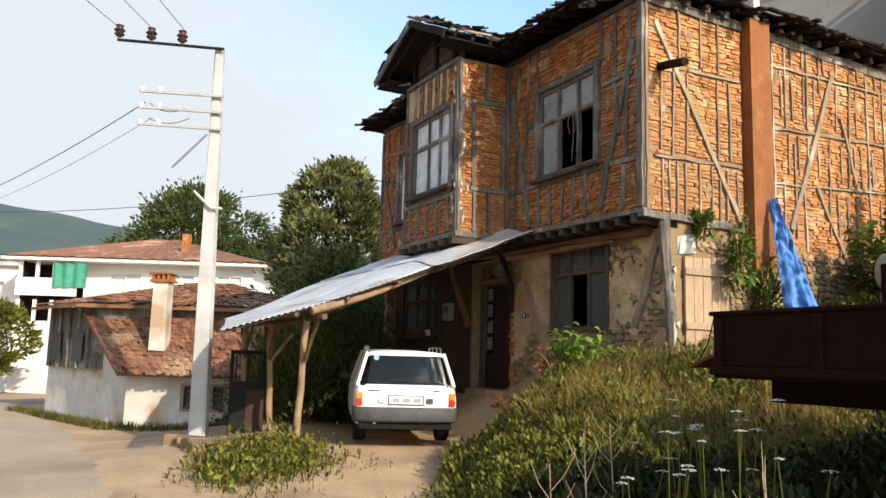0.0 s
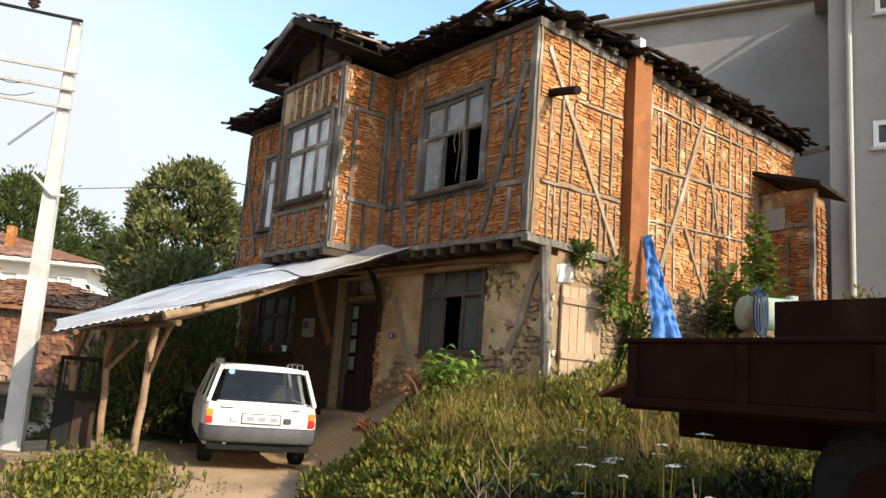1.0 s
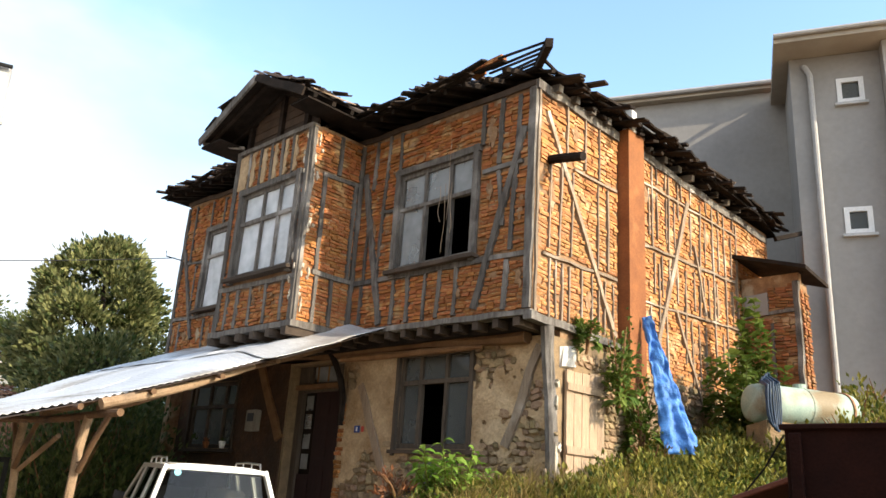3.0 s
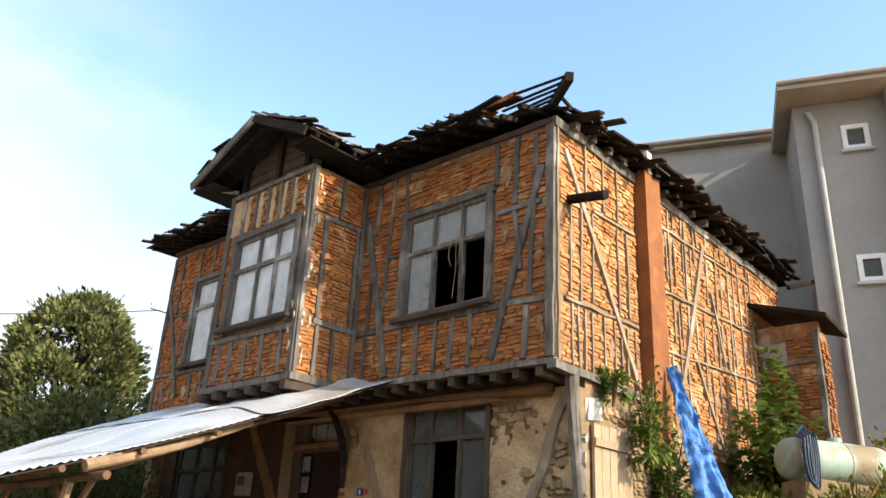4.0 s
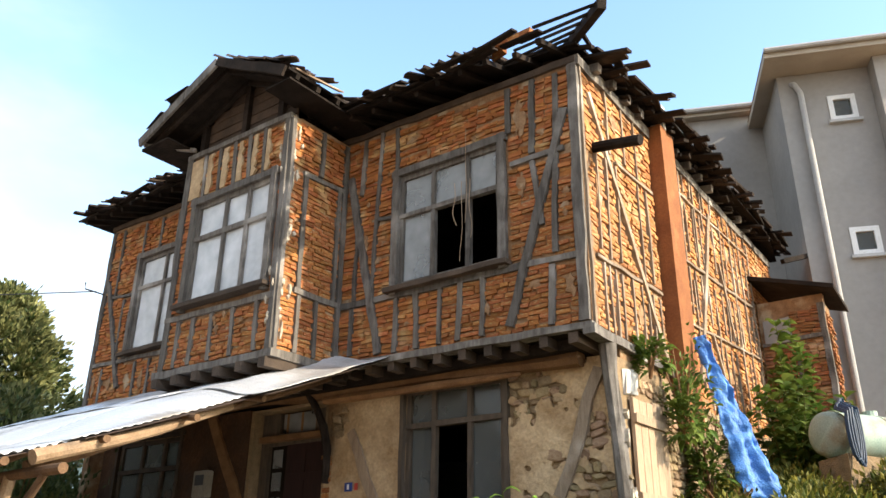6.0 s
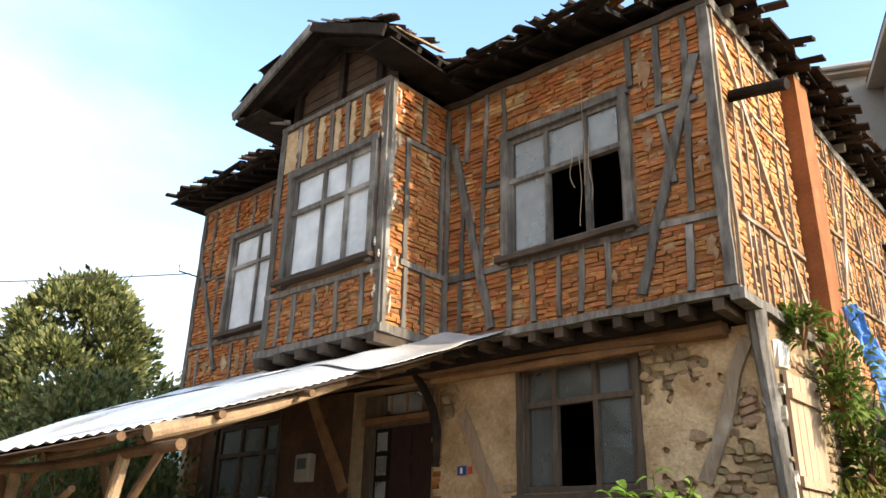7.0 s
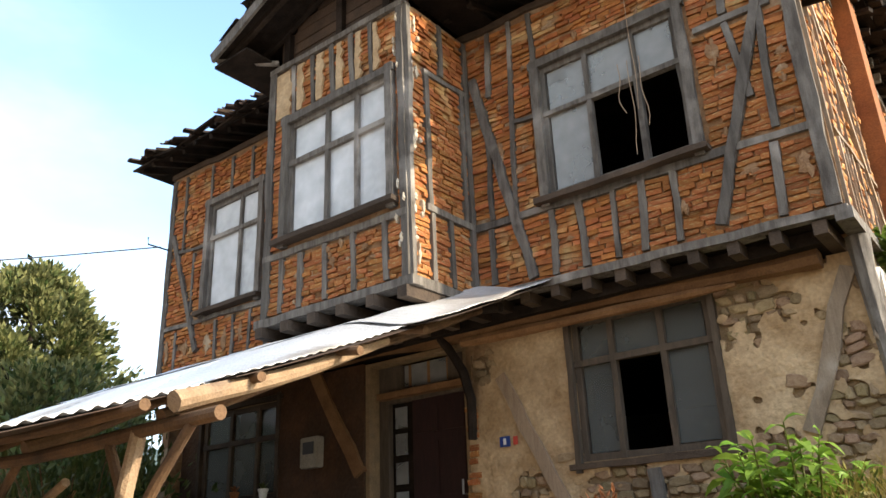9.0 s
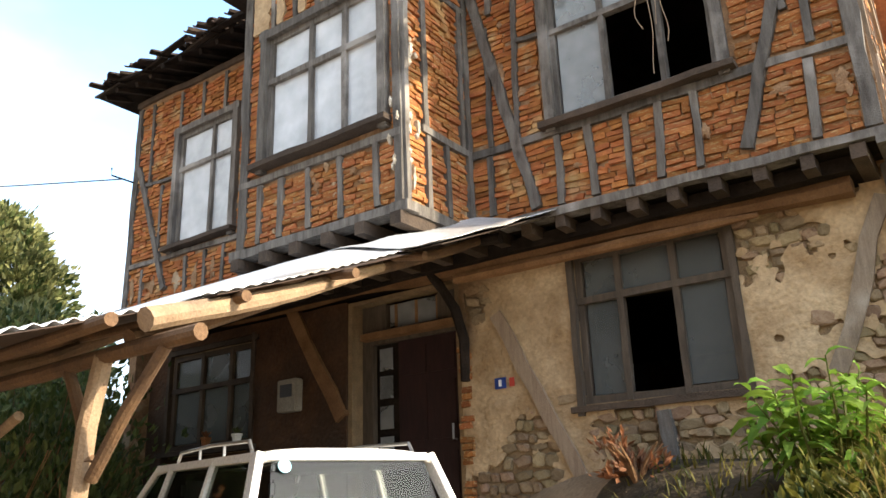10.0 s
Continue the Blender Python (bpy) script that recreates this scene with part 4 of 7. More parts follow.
for k in range(12):
    bm = bmesh.new()
    bmesh.ops.create_icosphere(bm, subdivisions=2 if k % 3 == 0 else 1, radius=0.5)
    for v in bm.verts:
        s = v.co.copy()
        for ax in range(3):
            s[ax] = max(-0.40, min(0.40, s[ax] * 1.15))
        v.co = s * (1 + 0.28 * noise.noise(v.co * 1.7 + Vector((k * 3.0, 0, 0))))
    bmesh.ops.recalc_face_normals(bm, faces=bm.faces)
    me = bpy.data.meshes.new("stone")
    bm.to_mesh(me)
    bm.free()
    me.materials.append(STONE)
    stone_meshes.append(me)


def stones(parent, fm, a0, a1, z0, z1, test, rng, cap=260):
    z, n = z0, 0
    while z < z1:
        hgt = rng.uniform(0.06, 0.13)
        a = a0 + rng.uniform(0, 0.1)
        while a < a1:
            ln = rng.uniform(0.07, 0.21)
            if test(a + ln / 2, z + hgt / 2) and n < cap:
                ob = new("stone", rng.choice(stone_meshes))
                ob.parent = parent
                p = fm(a + ln / 2, z + hgt / 2 + rng.uniform(-0.015, 0.015), -0.015)
                ax = fm(1, 0, 0) - fm(0, 0, 0)
                ob.matrix_basis = Matrix.Translation(p) @ Euler((rng.uniform(-0.2, 0.2), rng.uniform(-0.25, 0.25), math.atan2(ax.y, ax.x) + rng.uniform(-0.15, 0.15))).to_matrix().to_4x4() @ Matrix.Diagonal((ln * 1.15, 0.09, hgt * 1.15, 1))
                n += 1
            a += ln
        z += hgt


clear_of = lambda x, z: not (GWIN[0] - 0.1 < x < GWIN[1] + 0.1 and z > GWIN[2] - 0.12) and not (DOOR[0] - 0.1 < x < DOOR[1] + 0.1)
stones(lower_front, front_map(0.435), -3.9, -0.02, 0.85, 3.3, lambda x, z: clear_of(x, z) and (bare(x, z) or bare(x + 0.06, z) or bare(x - 0.06, z)), random.Random(21), 300)
stones(lower_side, side_map(0.01), 0.85, 6.0, 1.4, 3.2, lambda a, z: not (0.5 < a < 1.56 and z < 3.05) and z > 1.5 + 0.25 * a, random.Random(22), 300)
timber("brace", lower_front, front_map(0.41), -0.14, 3.28, -0.66, 2.05, 0.12, out=0.035, mat_=PALETIMBER, bow=0.03)
timber("brace", lower_front, front_map(0.41), -3.52, 2.95, -2.60, 1.15, 0.13, out=0.025, mat_=PLANK, bow=0.02)
timber("brace", lower_front, front_map(0.41), -6.35, 3.55, -5.50, 2.15, 0.16, out=0.04, mat_=BROWNWOOD, bow=0.02)
timber("prop", lower_front, front_map(0.41), -1.92, 1.2, -1.98, 1.9, 0.10, out=0.05)
bm = bmesh.new()
tube(bm, [(-3.87, 0.36, 2.35), (-3.86, 0.35, 2.75), (-3.93, 0.33, 3.05), (-4.08, 0.31, 3.30), (-4.20, 0.30, 3.46)], [0.05, 0.055, 0.055, 0.05, 0.05], 8, wob=0.1)
part("door_post", bm, DARKWOOD, lower_front, "bent dark jamb timber")
jr = random.Random(23)
for k in range(27):
    if jr.random() < 0.4:
        continue
    ob = new("brick", brick_meshes[k % 10])
    ob.parent = lower_front
    ob.matrix_basis = pose(-3.90 + jr.uniform(-0.015, 0.02), 0.43, 0.95 + k * 0.066, jr.uniform(-4, 4), jr.uniform(-4, 4), jr.uniform(-8, 8)) @ Matrix.Diagonal((jr.uniform(0.08, 0.14), 0.1, 0.052, 1))
# corner post, with pale patches on the front and lime flakes on the side
bm = bmesh.new()
pts = [(0.01, 0.47, 1.2), (0.02, 0.46, 1.9), (-0.01, 0.44, 2.6), (-0.03, 0.40, 3.2), (-0.03, 0.38, 3.5)]
tube(bm, pts, [0.08, 0.075, 0.075, 0.085, 0.095], 9, wob=0.18)
part("corner_post", bm, TIMBER, house, "split weathered corner post")
for k in range(5):
    smear(house, front_map(0.37), -0.02 + random.uniform(-0.05, 0.05), random.uniform(1.5, 3.3), random.uniform(0.03, 0.07), random.uniform(0.08, 0.3), 500 + k, PALETIMBER, -0.01)
    smear(house, side_map(0.10), 0.46 + random.uniform(-0.04, 0.05), random.uniform(1.5, 3.3), random.uniform(0.03, 0.08), random.uniform(0.1, 0.35), 520 + k, LIMEFLAKE, -0.02)
# pale plaster beside the plank door
bm = bmesh.new()
box(bm, (-0.02, 0.60, 3.05), (0.03, 0.92, 3.32), 0.045)
part("plaster_patch", bm, WHITEWASH, house, "bright lime patch")

# small plank door in the side
side_door = thing("plank_door", "", "")
side_door.parent = house
for k in range(5):
    bm = bmesh.new()
    a = 0.68 + k * 0.17
    box(bm, (0.03, a, 1.45), (0.06, a + 0.163, 3.02 + random.uniform(-0.02, 0.02)), 0.004)
    part("plank", bm, PLANK, side_door)
for z in (2.00, 2.76):
    bm = bmesh.new()
    box(bm, (0.06, 0.66, z), (0.095, 1.50, z + 0.09), 0.004)
    part("batten", bm, PLANK, side_door)

# front door with a fanlight
front_door = thing("front_door", "", "")
front_door.parent = house
bm = bmesh.new()
slab(bm, -5.40, -4.02, 0.75, 3.40, 0.62, 0.70, [(-5.06, -4.36, 3.08, 3.36), (-5.26, -4.12, 0.98, 2.93)])
part("door_frame", bm, DARKFRAME, front_door)
bm = bmesh.new()
box(bm, (-4.93, 0.665, 0.95), (-4.12, 0.71, 2.93))
for z0, z1 in ((1.1, 1.75), (1.87, 2.45), (2.55, 2.85)):
    for x0, x1 in ((-4.86, -4.56), (-4.49, -4.19)):
        box(bm, (x0, 0.655, z0), (x1, 0.668, z1))
part("door_leaf", bm, REDDOOR, front_door, "dark red panelled door leaf")
bm = bmesh.new()
box(bm, (-5.26, 0.665, 0.95), (-4.95, 0.71, 1.62))
part("side_panel", bm, REDDOOR, front_door)
for z in (1.70, 2.02, 2.34, 2.64):
    bm = bmesh.new()
    box(bm, (-5.20, 0.675, z), (-5.02, 0.683, z + 0.24))
    part("pane", bm, PANE, front_door)
for x in (-4.97, -4.69, -4.41):
    bm = bmesh.new()
    box(bm, (x, 0.66, 3.10), (x + 0.035, 0.69, 3.35))
    part("fanlight_bar", bm, BROWNWOOD, front_door)
bm = bmesh.new()
box(bm, (-5.04, 0.67, 3.09), (-4.38, 0.676, 3.35))
part("pane", bm, PANE, front_door)
bm = bmesh.new()
box(bm, (-5.35, 0.52, 2.97), (-4.05, 0.66, 3.04), 0.006)
part("transom", bm, BROWNWOOD, front_door)
bm = bmesh.new()
tube(bm, [(-4.20, 0.655, 1.85), (-4.20, 0.60, 1.85), (-4.20, 0.60, 2.0)], 0.012, 6)
part("door_handle", bm, STEEL, front_door)
bm = bmesh.new()
box(bm, (-5.45, 0.34, 0.70), (-3.98, 0.64, 0.95), 0.012)
part("threshold", bm, STONE, front_door)
# dark slab closes the doorway in place of an unlit lobby
bm = bmesh.new()
box(bm, (-5.4, 0.712, 0.7), (-4.0, 0.80, 3.4))
part("dark_lobby", bm, DARKWOOD, front_door)

# enamel plate (number left as bars) and painted mark
plate = tagged(new("wall_plaque"), "small blue enamel plaque with pale bars on a plaster wall", "plaque")
plate.matrix_world = HOUSE
bm = bmesh.new()
box(bm, (-3.56, 0.385, 2.24), (-3.44, 0.393, 2.34))
part("plaque_plate", bm, BLUEPLATE, plate)
bm = bmesh.new()
box(bm, (-3.515, 0.380, 2.26), (-3.485, 0.386, 2.32))
part("plaque_bar", bm, PLATEM, plate)
bm = bmesh.new()
box(bm, (-3.40, 0.385, 2.25), (-3.35, 0.392, 2.33))
part("painted_bar", bm, REDPAINT, plate)

# electricity meter box
meter = tagged(new("meter_box"), "pale electricity meter box on the porch wall", "meter box")
meter.matrix_world = HOUSE
bm = bmesh.new()
box(bm, (-6.40, 0.29, 2.28), (-6.10, 0.41, 2.64), 0.003)
bmesh.ops.bevel(bm, geom=bm.edges[:], offset=0.012, segments=2, affect="EDGES")
part("case", bm, METERBOX, meter)
bm = bmesh.new()
box(bm, (-6.34, 0.28, 2.44), (-6.16, 0.292, 2.58))
part("dial_window", bm, INK, meter)

# ---- outside flue on the side ----
flue = part("flue", (lambda b: (slab(b, 1.96, 2.38, 2.9, 6.78, -0.19, 0.02, m=SIDE_M, warp=lambda p: p + Vector((0.012 * noise.noise(p * 3), 0.01 * noise.noise(p * 4), 0))), b)[1])(bmesh.new()), CHIMRED, house, "red-plastered outside chimney flue")
bm = bmesh.new()
box(bm, (0.03, 2.05, 6.78), (0.20, 2.16, 7.12), 0.01)
part("flue_pipe", bm, WHITEWASH, house, "short pale flue pipe")
bm = bmesh.new()
tube(bm, [(-0.05, 0.30, 5.72), (0.25, 0.27, 5.66), (0.58, 0.22, 5.58)], [0.062, 0.06, 0.058], 10, wob=0.04)
part("projecting_log", bm, DARKWOOD, house, "dark log end standing out of the wall")

# ---- annex behind, lower ----
bm = bmesh.new()
slab(bm, 0.03, 1.02, 2.2, 5.45, 6.02, 6.16)
slab(bm, 6.165, 6.40, 2.2, 5.30, -1.02, -0.90, m=SIDE_M)
annex = part("annex_wall", bm, MORTAR, house)
AF = front_map(6.0)
AS = side_map(1.04)
ASTUDS = [(0.98, 2.8, 0.98, 5.3, 0.09), (0.55, 3.0, 0.55, 4.6, 0.05), (0.05, 4.75, 1.0, 4.8, 0.06)]
for s in ASTUDS:
    timber("stud", annex, AF, *s, out=0.03)
infill(annex, AF, 0.05, 1.0, 2.9, 5.25, ASTUDS, [(0.1, 0.48, 4.85, 5.5)], lambda a, z: False, rng=random.Random(31), joined=SHADEBRICKS)
infill(annex, AS, 6.05, 6.38, 2.9, 5.15, [(6.2, 2.8, 6.2, 5.2, 0.06)], [], lambda a, z: False, rng=random.Random(32), joined=SHADEBRICKS)
timber("board", annex, AF, 0.1, 4.95, 0.1 + 0.4, 4.95, 0.40, out=0.04, mat_=GREYWALL)
bm = bmesh.new()
vs = [Vector(p) for p in ((-0.05, 5.75, 5.82), (1.25, 5.75, 5.42), (1.22, 6.9, 5.34), (-0.05, 6.9, 5.75))]
lo = [bm.verts.new(v) for v in vs]
hi = [bm.verts.new(v + Vector((0, 0, 0.07))) for v in vs]
bm.faces.new(lo), bm.faces.new(hi)
for k in range(4):
    bm.faces.new((lo[k], lo[(k + 1) % 4], hi[(k + 1) % 4], hi[k]))
part("annex_roof", bm, DARKWOOD, house)
# ---- broken roof: rafters, boards and loose tiles along the eaves ----


def eave_z(x):
    return 6.80 + 0.026 * -x


def roof_boards():
    bm = bmesh.new()
    lo = [Vector(p) for p in ((-9.62, -0.42, eave_z(-9.6) + 0.02), (-1.1, -0.42, eave_z(-1.1) + 0.02), (-0.9, -0.06, eave_z(-1) + 0.12), (0.02, -0.02, eave_z(0) + 0.12), (0.10, 1.2, eave_z(0) + 0.08), (0.30, 1.3, 6.86), (0.30, 6.3, 6.74), (0.1, 7.6, 6.7), (-9.62, 7.6, 7.1))]
    r0, r1 = Vector((-5.8, 3.6, 8.35)), Vector((-3.4, 3.6, 8.30))
    for dz in (0, 0.035):
        vs = [bm.verts.new(p + Vector((0, 0, dz))) for p in lo]
        a, b = bm.verts.new(r0 + Vector((0, 0, dz))), bm.verts.new(r1 + Vector((0, 0, dz)))
        bm.faces.new((vs[0], vs[1], b, a))
        for i in range(1, 6):
            bm.faces.new((vs[i], vs[i + 1], b))
        bm.faces.new((vs[6], vs[7], b))
        bm.faces.new((vs[7], vs[8], a, b))
        bm.faces.new((vs[8], vs[0], a))
        if dz:
            for i in range(9):
                j = (i + 1) % 9
                bm.faces.new((first[i], first[j], vs[j], vs[i]))
        first = vs
    part("roof_boarding", bm, DARKWOOD, house, "blackened roof boards")


roof_boards()
rng = random.Random(40)
for i in range(27):
    x = -9.45 + i * 0.355
    bm = bmesh.new()
    tip = -0.5 - rng.uniform(0, 0.10)
    bar(bm, (x, tip + 0.14, eave_z(x) - 0.02), (x, 1.2, eave_z(x) + 0.50), 0.06, 0.07, (0, 0, 1), jit=0.03)
    part("rafter", bm, DARKWOOD, house)
# eave boards along the front
for k in range(26):
    x0 = -9.65 + k * 0.36 + rng.uniform(-0.05, 0.05)
    ln = rng.uniform(0.5, 1.1)
    if x0 + ln > 0.45:
        continue
    y = -0.50 + rng.uniform(-0.08, 0.14)
    bm = bmesh.new()
    bar(bm, (x0, y, eave_z(x0) + 0.04 + rng.uniform(-0.03, 0.06)), (x0 + ln, y + rng.uniform(-0.06, 0.06), eave_z(x0 + ln) + 0.04 + rng.uniform(-0.03, 0.07)), 0.13, 0.025, (0, -0.3, 1), jit=0.05)
    part("eave_board", bm, DARKWOOD, house)
# ragged boards and rafter tails along the side eave
for k in range(76):
    y = 0.15 + k * 0.097 + rng.uniform(-0.05, 0.05)
    ln = rng.choice((0.12, 0.16, 0.2, 0.25, 0.28, 0.34, 0.42, 0.56)) + rng.uniform(-0.04, 0.06)
    if 1.9 < y < 2.5:
        ln *= 0.7
    z = 6.78 - 0.012 * y + rng.uniform(-0.05, 0.12)
    bm = bmesh.new()
    bar(bm, (-0.5, y + rng.uniform(-0.05, 0.05), z + 0.22), (ln, y + rng.uniform(-0.10, 0.10), z + rng.uniform(-0.03, 0.05)), rng.uniform(0.05, 0.16), rng.uniform(0.02, 0.045), (0.3, rng.uniform(-0.3, 0.3), 1), jit=0.09, steps=3, bow=0.03)
    part("broken_board", bm, DARKWOOD, house)
for k in range(40):
    y = 0.2 + k * 0.175 + rng.uniform(-0.06, 0.06)
    bm = bmesh.new()
    x = rng.uniform(0.05, 0.40)
    bar(bm, (x, y, 6.86 - 0.012 * y + rng.uniform(0, 0.08)), (x + rng.uniform(-0.08, 0.08), y + rng.uniform(0.35, 0.8), 6.86 - 0.012 * y + rng.uniform(0, 0.08)), 0.12, 0.03, (0.3, 0, 1), jit=0.06)
    part("broken_board", bm, DARKWOOD, house)
# bare hip at the corner
bm = bmesh.new()
bar(bm, (0.63, -0.60, 6.78), (-0.75, 0.75, 7.28), 0.09, 0.11, (0, 0, 1), jit=0.03)
part("hip_rafter", bm, DARKWOOD, house)
for k in range(7):
    t = k / 6
    p = Vector((0.60, -0.57, 6.83)).lerp(Vector((-0.35, 0.35, 7.18)), t)
    ln = rng.uniform(0.8, 1.25)
    bm = bmesh.new()
    bar(bm, p, p + Vector((-ln, 0.02 * k, 0.03 + rng.uniform(-0.03, 0.03))), 0.05, 0.025, (0, -0.4, 1), jit=0.03)
    part("batten", bm, DARKWOOD, house)
    if k in (3, 5, 6):
        bm = bmesh.new()
        bar(bm, p, p + Vector((-0.03 * k, rng.uniform(0.5, 1.1), -0.02 + rng.uniform(-0.04, 0.04))), 0.05, 0.025, (0.4, 0, 1), jit=0.03)
        part("batten", bm, DARKWOOD, house)


def tile_rows(place, n, rows, name, parent, rng, drop=0.18, material=None, wide=0.17, bulge=0.62, loose=1.0):
    """Curved clay tiles, each a shallow arch; place(i, r) gives origin, along, down, up."""
    V, F = [], []
    for r in range(rows):
        for i in range(n):
            if rng.random() < drop * (1 + 0.8 * (r == 0)):
                continue
            o, al, dn, up = place(i, r)
            w, ln, th = rng.uniform(0.9, 1.1) * wide, rng.uniform(0.30, 0.40), 0.018
            yaw = rng.uniform(-0.22, 0.22) * loose
            d2 = (dn + al * yaw).normalized()
            a2 = (al - dn * yaw).normalized()
            lift = (rng.uniform(0, 0.05) + (0.03 if rng.random() < 0.2 else 0)) * loose
            tip = rng.uniform(-0.10, 0.16) * loose + 0.12 * (1 - loose)
            flip = -1 if (i % 2 and loose > 0.5) else 1
            base = len(V)
            for end in (0, 1):
                c = o + d2 * (end * ln) + up * (lift + (tip * ln if end else 0))
                ww = w * (0.85 if end else 1.0)
                for shell in (0, 1):
                    for k in range(5):
                        a = math.pi * k / 4
                        rr = ww / 2 - shell * th
                        V.append(tuple(c + a2 * (math.cos(a) * rr) + up * (flip * (math.sin(a) * rr * bulge) + (0.05 if flip < 0 else 0))))
            def q(e, s, k):
                return base + e * 10 + s * 5 + k
            for k in range(4):
                F.append((q(0, 0, k), q(0, 0, k + 1), q(1, 0, k + 1), q(1, 0, k)))
                F.append((q(0, 1, k), q(1, 1, k), q(1, 1, k + 1), q(0, 1, k + 1)))
                F.append((q(0, 0, k), q(0, 1, k), q(0, 1, k + 1), q(0, 0, k + 1)))
                F.append((q(1, 0, k), q(1, 0, k + 1), q(1, 1, k + 1), q(1, 1, k)))
    me = bpy.data.meshes.new(name)
    me.from_pydata(V, [], F)
    me.update()
    me.materials.append(material or TILE)
    ob = new(name, me)
    ob.parent = parent
    return tagged(ob, kind="stuff")


upf = Vector((0, -0.36, 1)).normalized()
tile_rows(lambda i, r: (Vector((-9.62 + i * 0.118, -0.30 + r * 0.27 + rng.uniform(-0.05, 0.05), eave_z(-9.62 + i * 0.118) + 0.10 + r * 0.095)), Vector((1, 0, 0)), Vector((0, -1, -0.34)).normalized(), upf),
          74, 5, "roof_tiles", house, rng)
ups = Vector((0.36, 0, 1)).normalized()
tile_rows(lambda i, r: (Vector((0.05 - r * 0.28 + rng.uniform(-0.05, 0.05), 1.5 + i * 0.125, 6.93 + r * 0.10 - 0.012 * i * 0.125)), Vector((0, 1, 0)), Vector((1, 0, -0.34)).normalized(), ups),
          44, 4, "roof_tiles", house, rng, drop=0.35)
# stub of a brick chimney on the front slope
for k in range(5):
    ob = new("brick", brick_meshes[k % 10])
    ob.parent = house
    ob.matrix_basis = pose(-0.95 + (k % 4) * 0.15, -0.25 + (k // 4) % 2 * 0.12, 7.12 + (k // 8) * 0.07, rng.uniform(-8, 8), rng.uniform(-8, 8), rng.uniform(-10, 10)) @ Matrix.Diagonal((0.2, 0.1, 0.06, 1))

# ---- gable roof over the bay ----
APF, APB = Vector((-4.42, -1.58, 7.62)), Vector((-4.42, 1.6, 7.66))
for ex, sgn in ((-6.10, -1), (-3.02, 1)):
    bm = bmesh.new()
    a, b = Vector((ex, -1.55, 6.95)), Vector((ex, 0.6, 7.0))
    vs = [bm.verts.new(p) for p in (a, APF, APB, b)]
    ws = [bm.verts.new(p + Vector((0, 0, 0.035))) for p in (a, APF, APB, b)]
    bm.faces.new(vs), bm.faces.new(ws)
    for k in range(4):
        bm.faces.new((vs[k], vs[(k + 1) % 4], ws[(k + 1) % 4], ws[k]))
    part("bay_roof_slope", bm, DARKWOOD, house)
    # barge board
    bm = bmesh.new()
    d = (APF - a)
    bar(bm, a + Vector((-0.05 * -sgn * -1, -0.03, -0.02)), APF + Vector((0, -0.03, -0.01)), 0.13, 0.035, (0, -1, 0), jit=0.03, steps=4, bow=0.008)
    part("barge_board", bm, TIMBER if sgn < 0 else DARKWOOD, house)
    down = Vector((ex - APF.x, 0, 6.95 - 7.62)).normalized()
    upn = Vector((-down.z, 0, down.x)) if sgn > 0 else Vector((down.z, 0, -down.x))
    upn = upn if upn.z > 0 else -upn
    ln = (a - APF).length
    tile_rows(lambda i, r: (APF + Vector((0, 0.05 + i * 0.125 + rng.uniform(-0.02, 0.02), 0.06)) + down * (ln - 0.30 - r * 0.28), Vector((0, 1, 0)), down, upn),
              15, 6, "roof_tiles", house, rng, drop=0.16)
    for k in range(4):
        y = -1.40 + k * 0.35
        bm = bmesh.new()
        bar(bm, Vector((ex, y, 6.92)), Vector((-4.42, y, 7.58)), 0.06, 0.07, (0, 0, 1), jit=0.02)
        part("rafter", bm, DARKWOOD, house)
# tilted pale flashing on the sunny slope
bm = bmesh.new()
bar(bm, (-3.06, -1.45, 7.04), (-2.93, -0.75, 7.02), 0.16, 0.02, (0.6, 0, 1), jit=0.06, steps=4, bow=0.02)
part("flashing", bm, PLANK, house, "pale weathered verge board")
# gable field: dark boards and post behind
bm = bmesh.new()
vs = [bm.verts.new(p) for p in ((-5.5, -0.96, 6.80), (-3.5, -0.96, 6.80), (-3.5, -0.96, 7.2), (-4.42, -0.96, 7.58), (-5.5, -0.96, 7.18))]
f = bm.faces.new(vs)
ex = bmesh.ops.extrude_face_region(bm, geom=[f])
for g in ex["geom"]:
    if isinstance(g, bmesh.types.BMVert):
        g.co.y += 0.04
part("gable_field", bm, GABLEWOOD, house)
for k in range(5):
    z = 6.84 + k * 0.15
    half = 1.0 if k < 3 else 0.75 - (k - 3) * 0.35
    bm = bmesh.new()
    bar(bm, (-4.45 - half, -0.98, z), (-4.45 + half, -0.98, z + 0.01), 0.135, 0.02, (0, -1, 0), jit=0.03, steps=4, bow=0.006)
    part("gable_board", bm, GABLEWOOD, house)
for x, z in ((-4.42, 7.55), (-5.3, 7.2), (-3.7, 7.25)):
    bm = bmesh.new()
    bar(bm, (x, -1.02, 6.74), (x, -1.02, z), 0.09, 0.08, (0, -1, 0), jit=0.03)
    part("gable_post", bm, DARKWOOD, house)
bm = bmesh.new()
bar(bm, (-6.05, -1.5, 6.93), (-5.45, -1.05, 6.86), 0.05, 0.05, (0, 0, 1), jit=0.02)
part("eave_tie", bm, TIMBER, house)
for (x0, x1) in ((-6.1, -5.5), (-3.5, -3.05)):
    bm = bmesh.new()
    box(bm, (x0, -1.5, 6.86), (x1, 0.2, 6.885), 0.006)
    part("soffit", bm, DARKWOOD, house)
# ---- lean-to canopy over the drive ----
canopy = thing("canopy", "lean-to canopy of corrugated sheet on rough poles", "canopy", HOUSE)


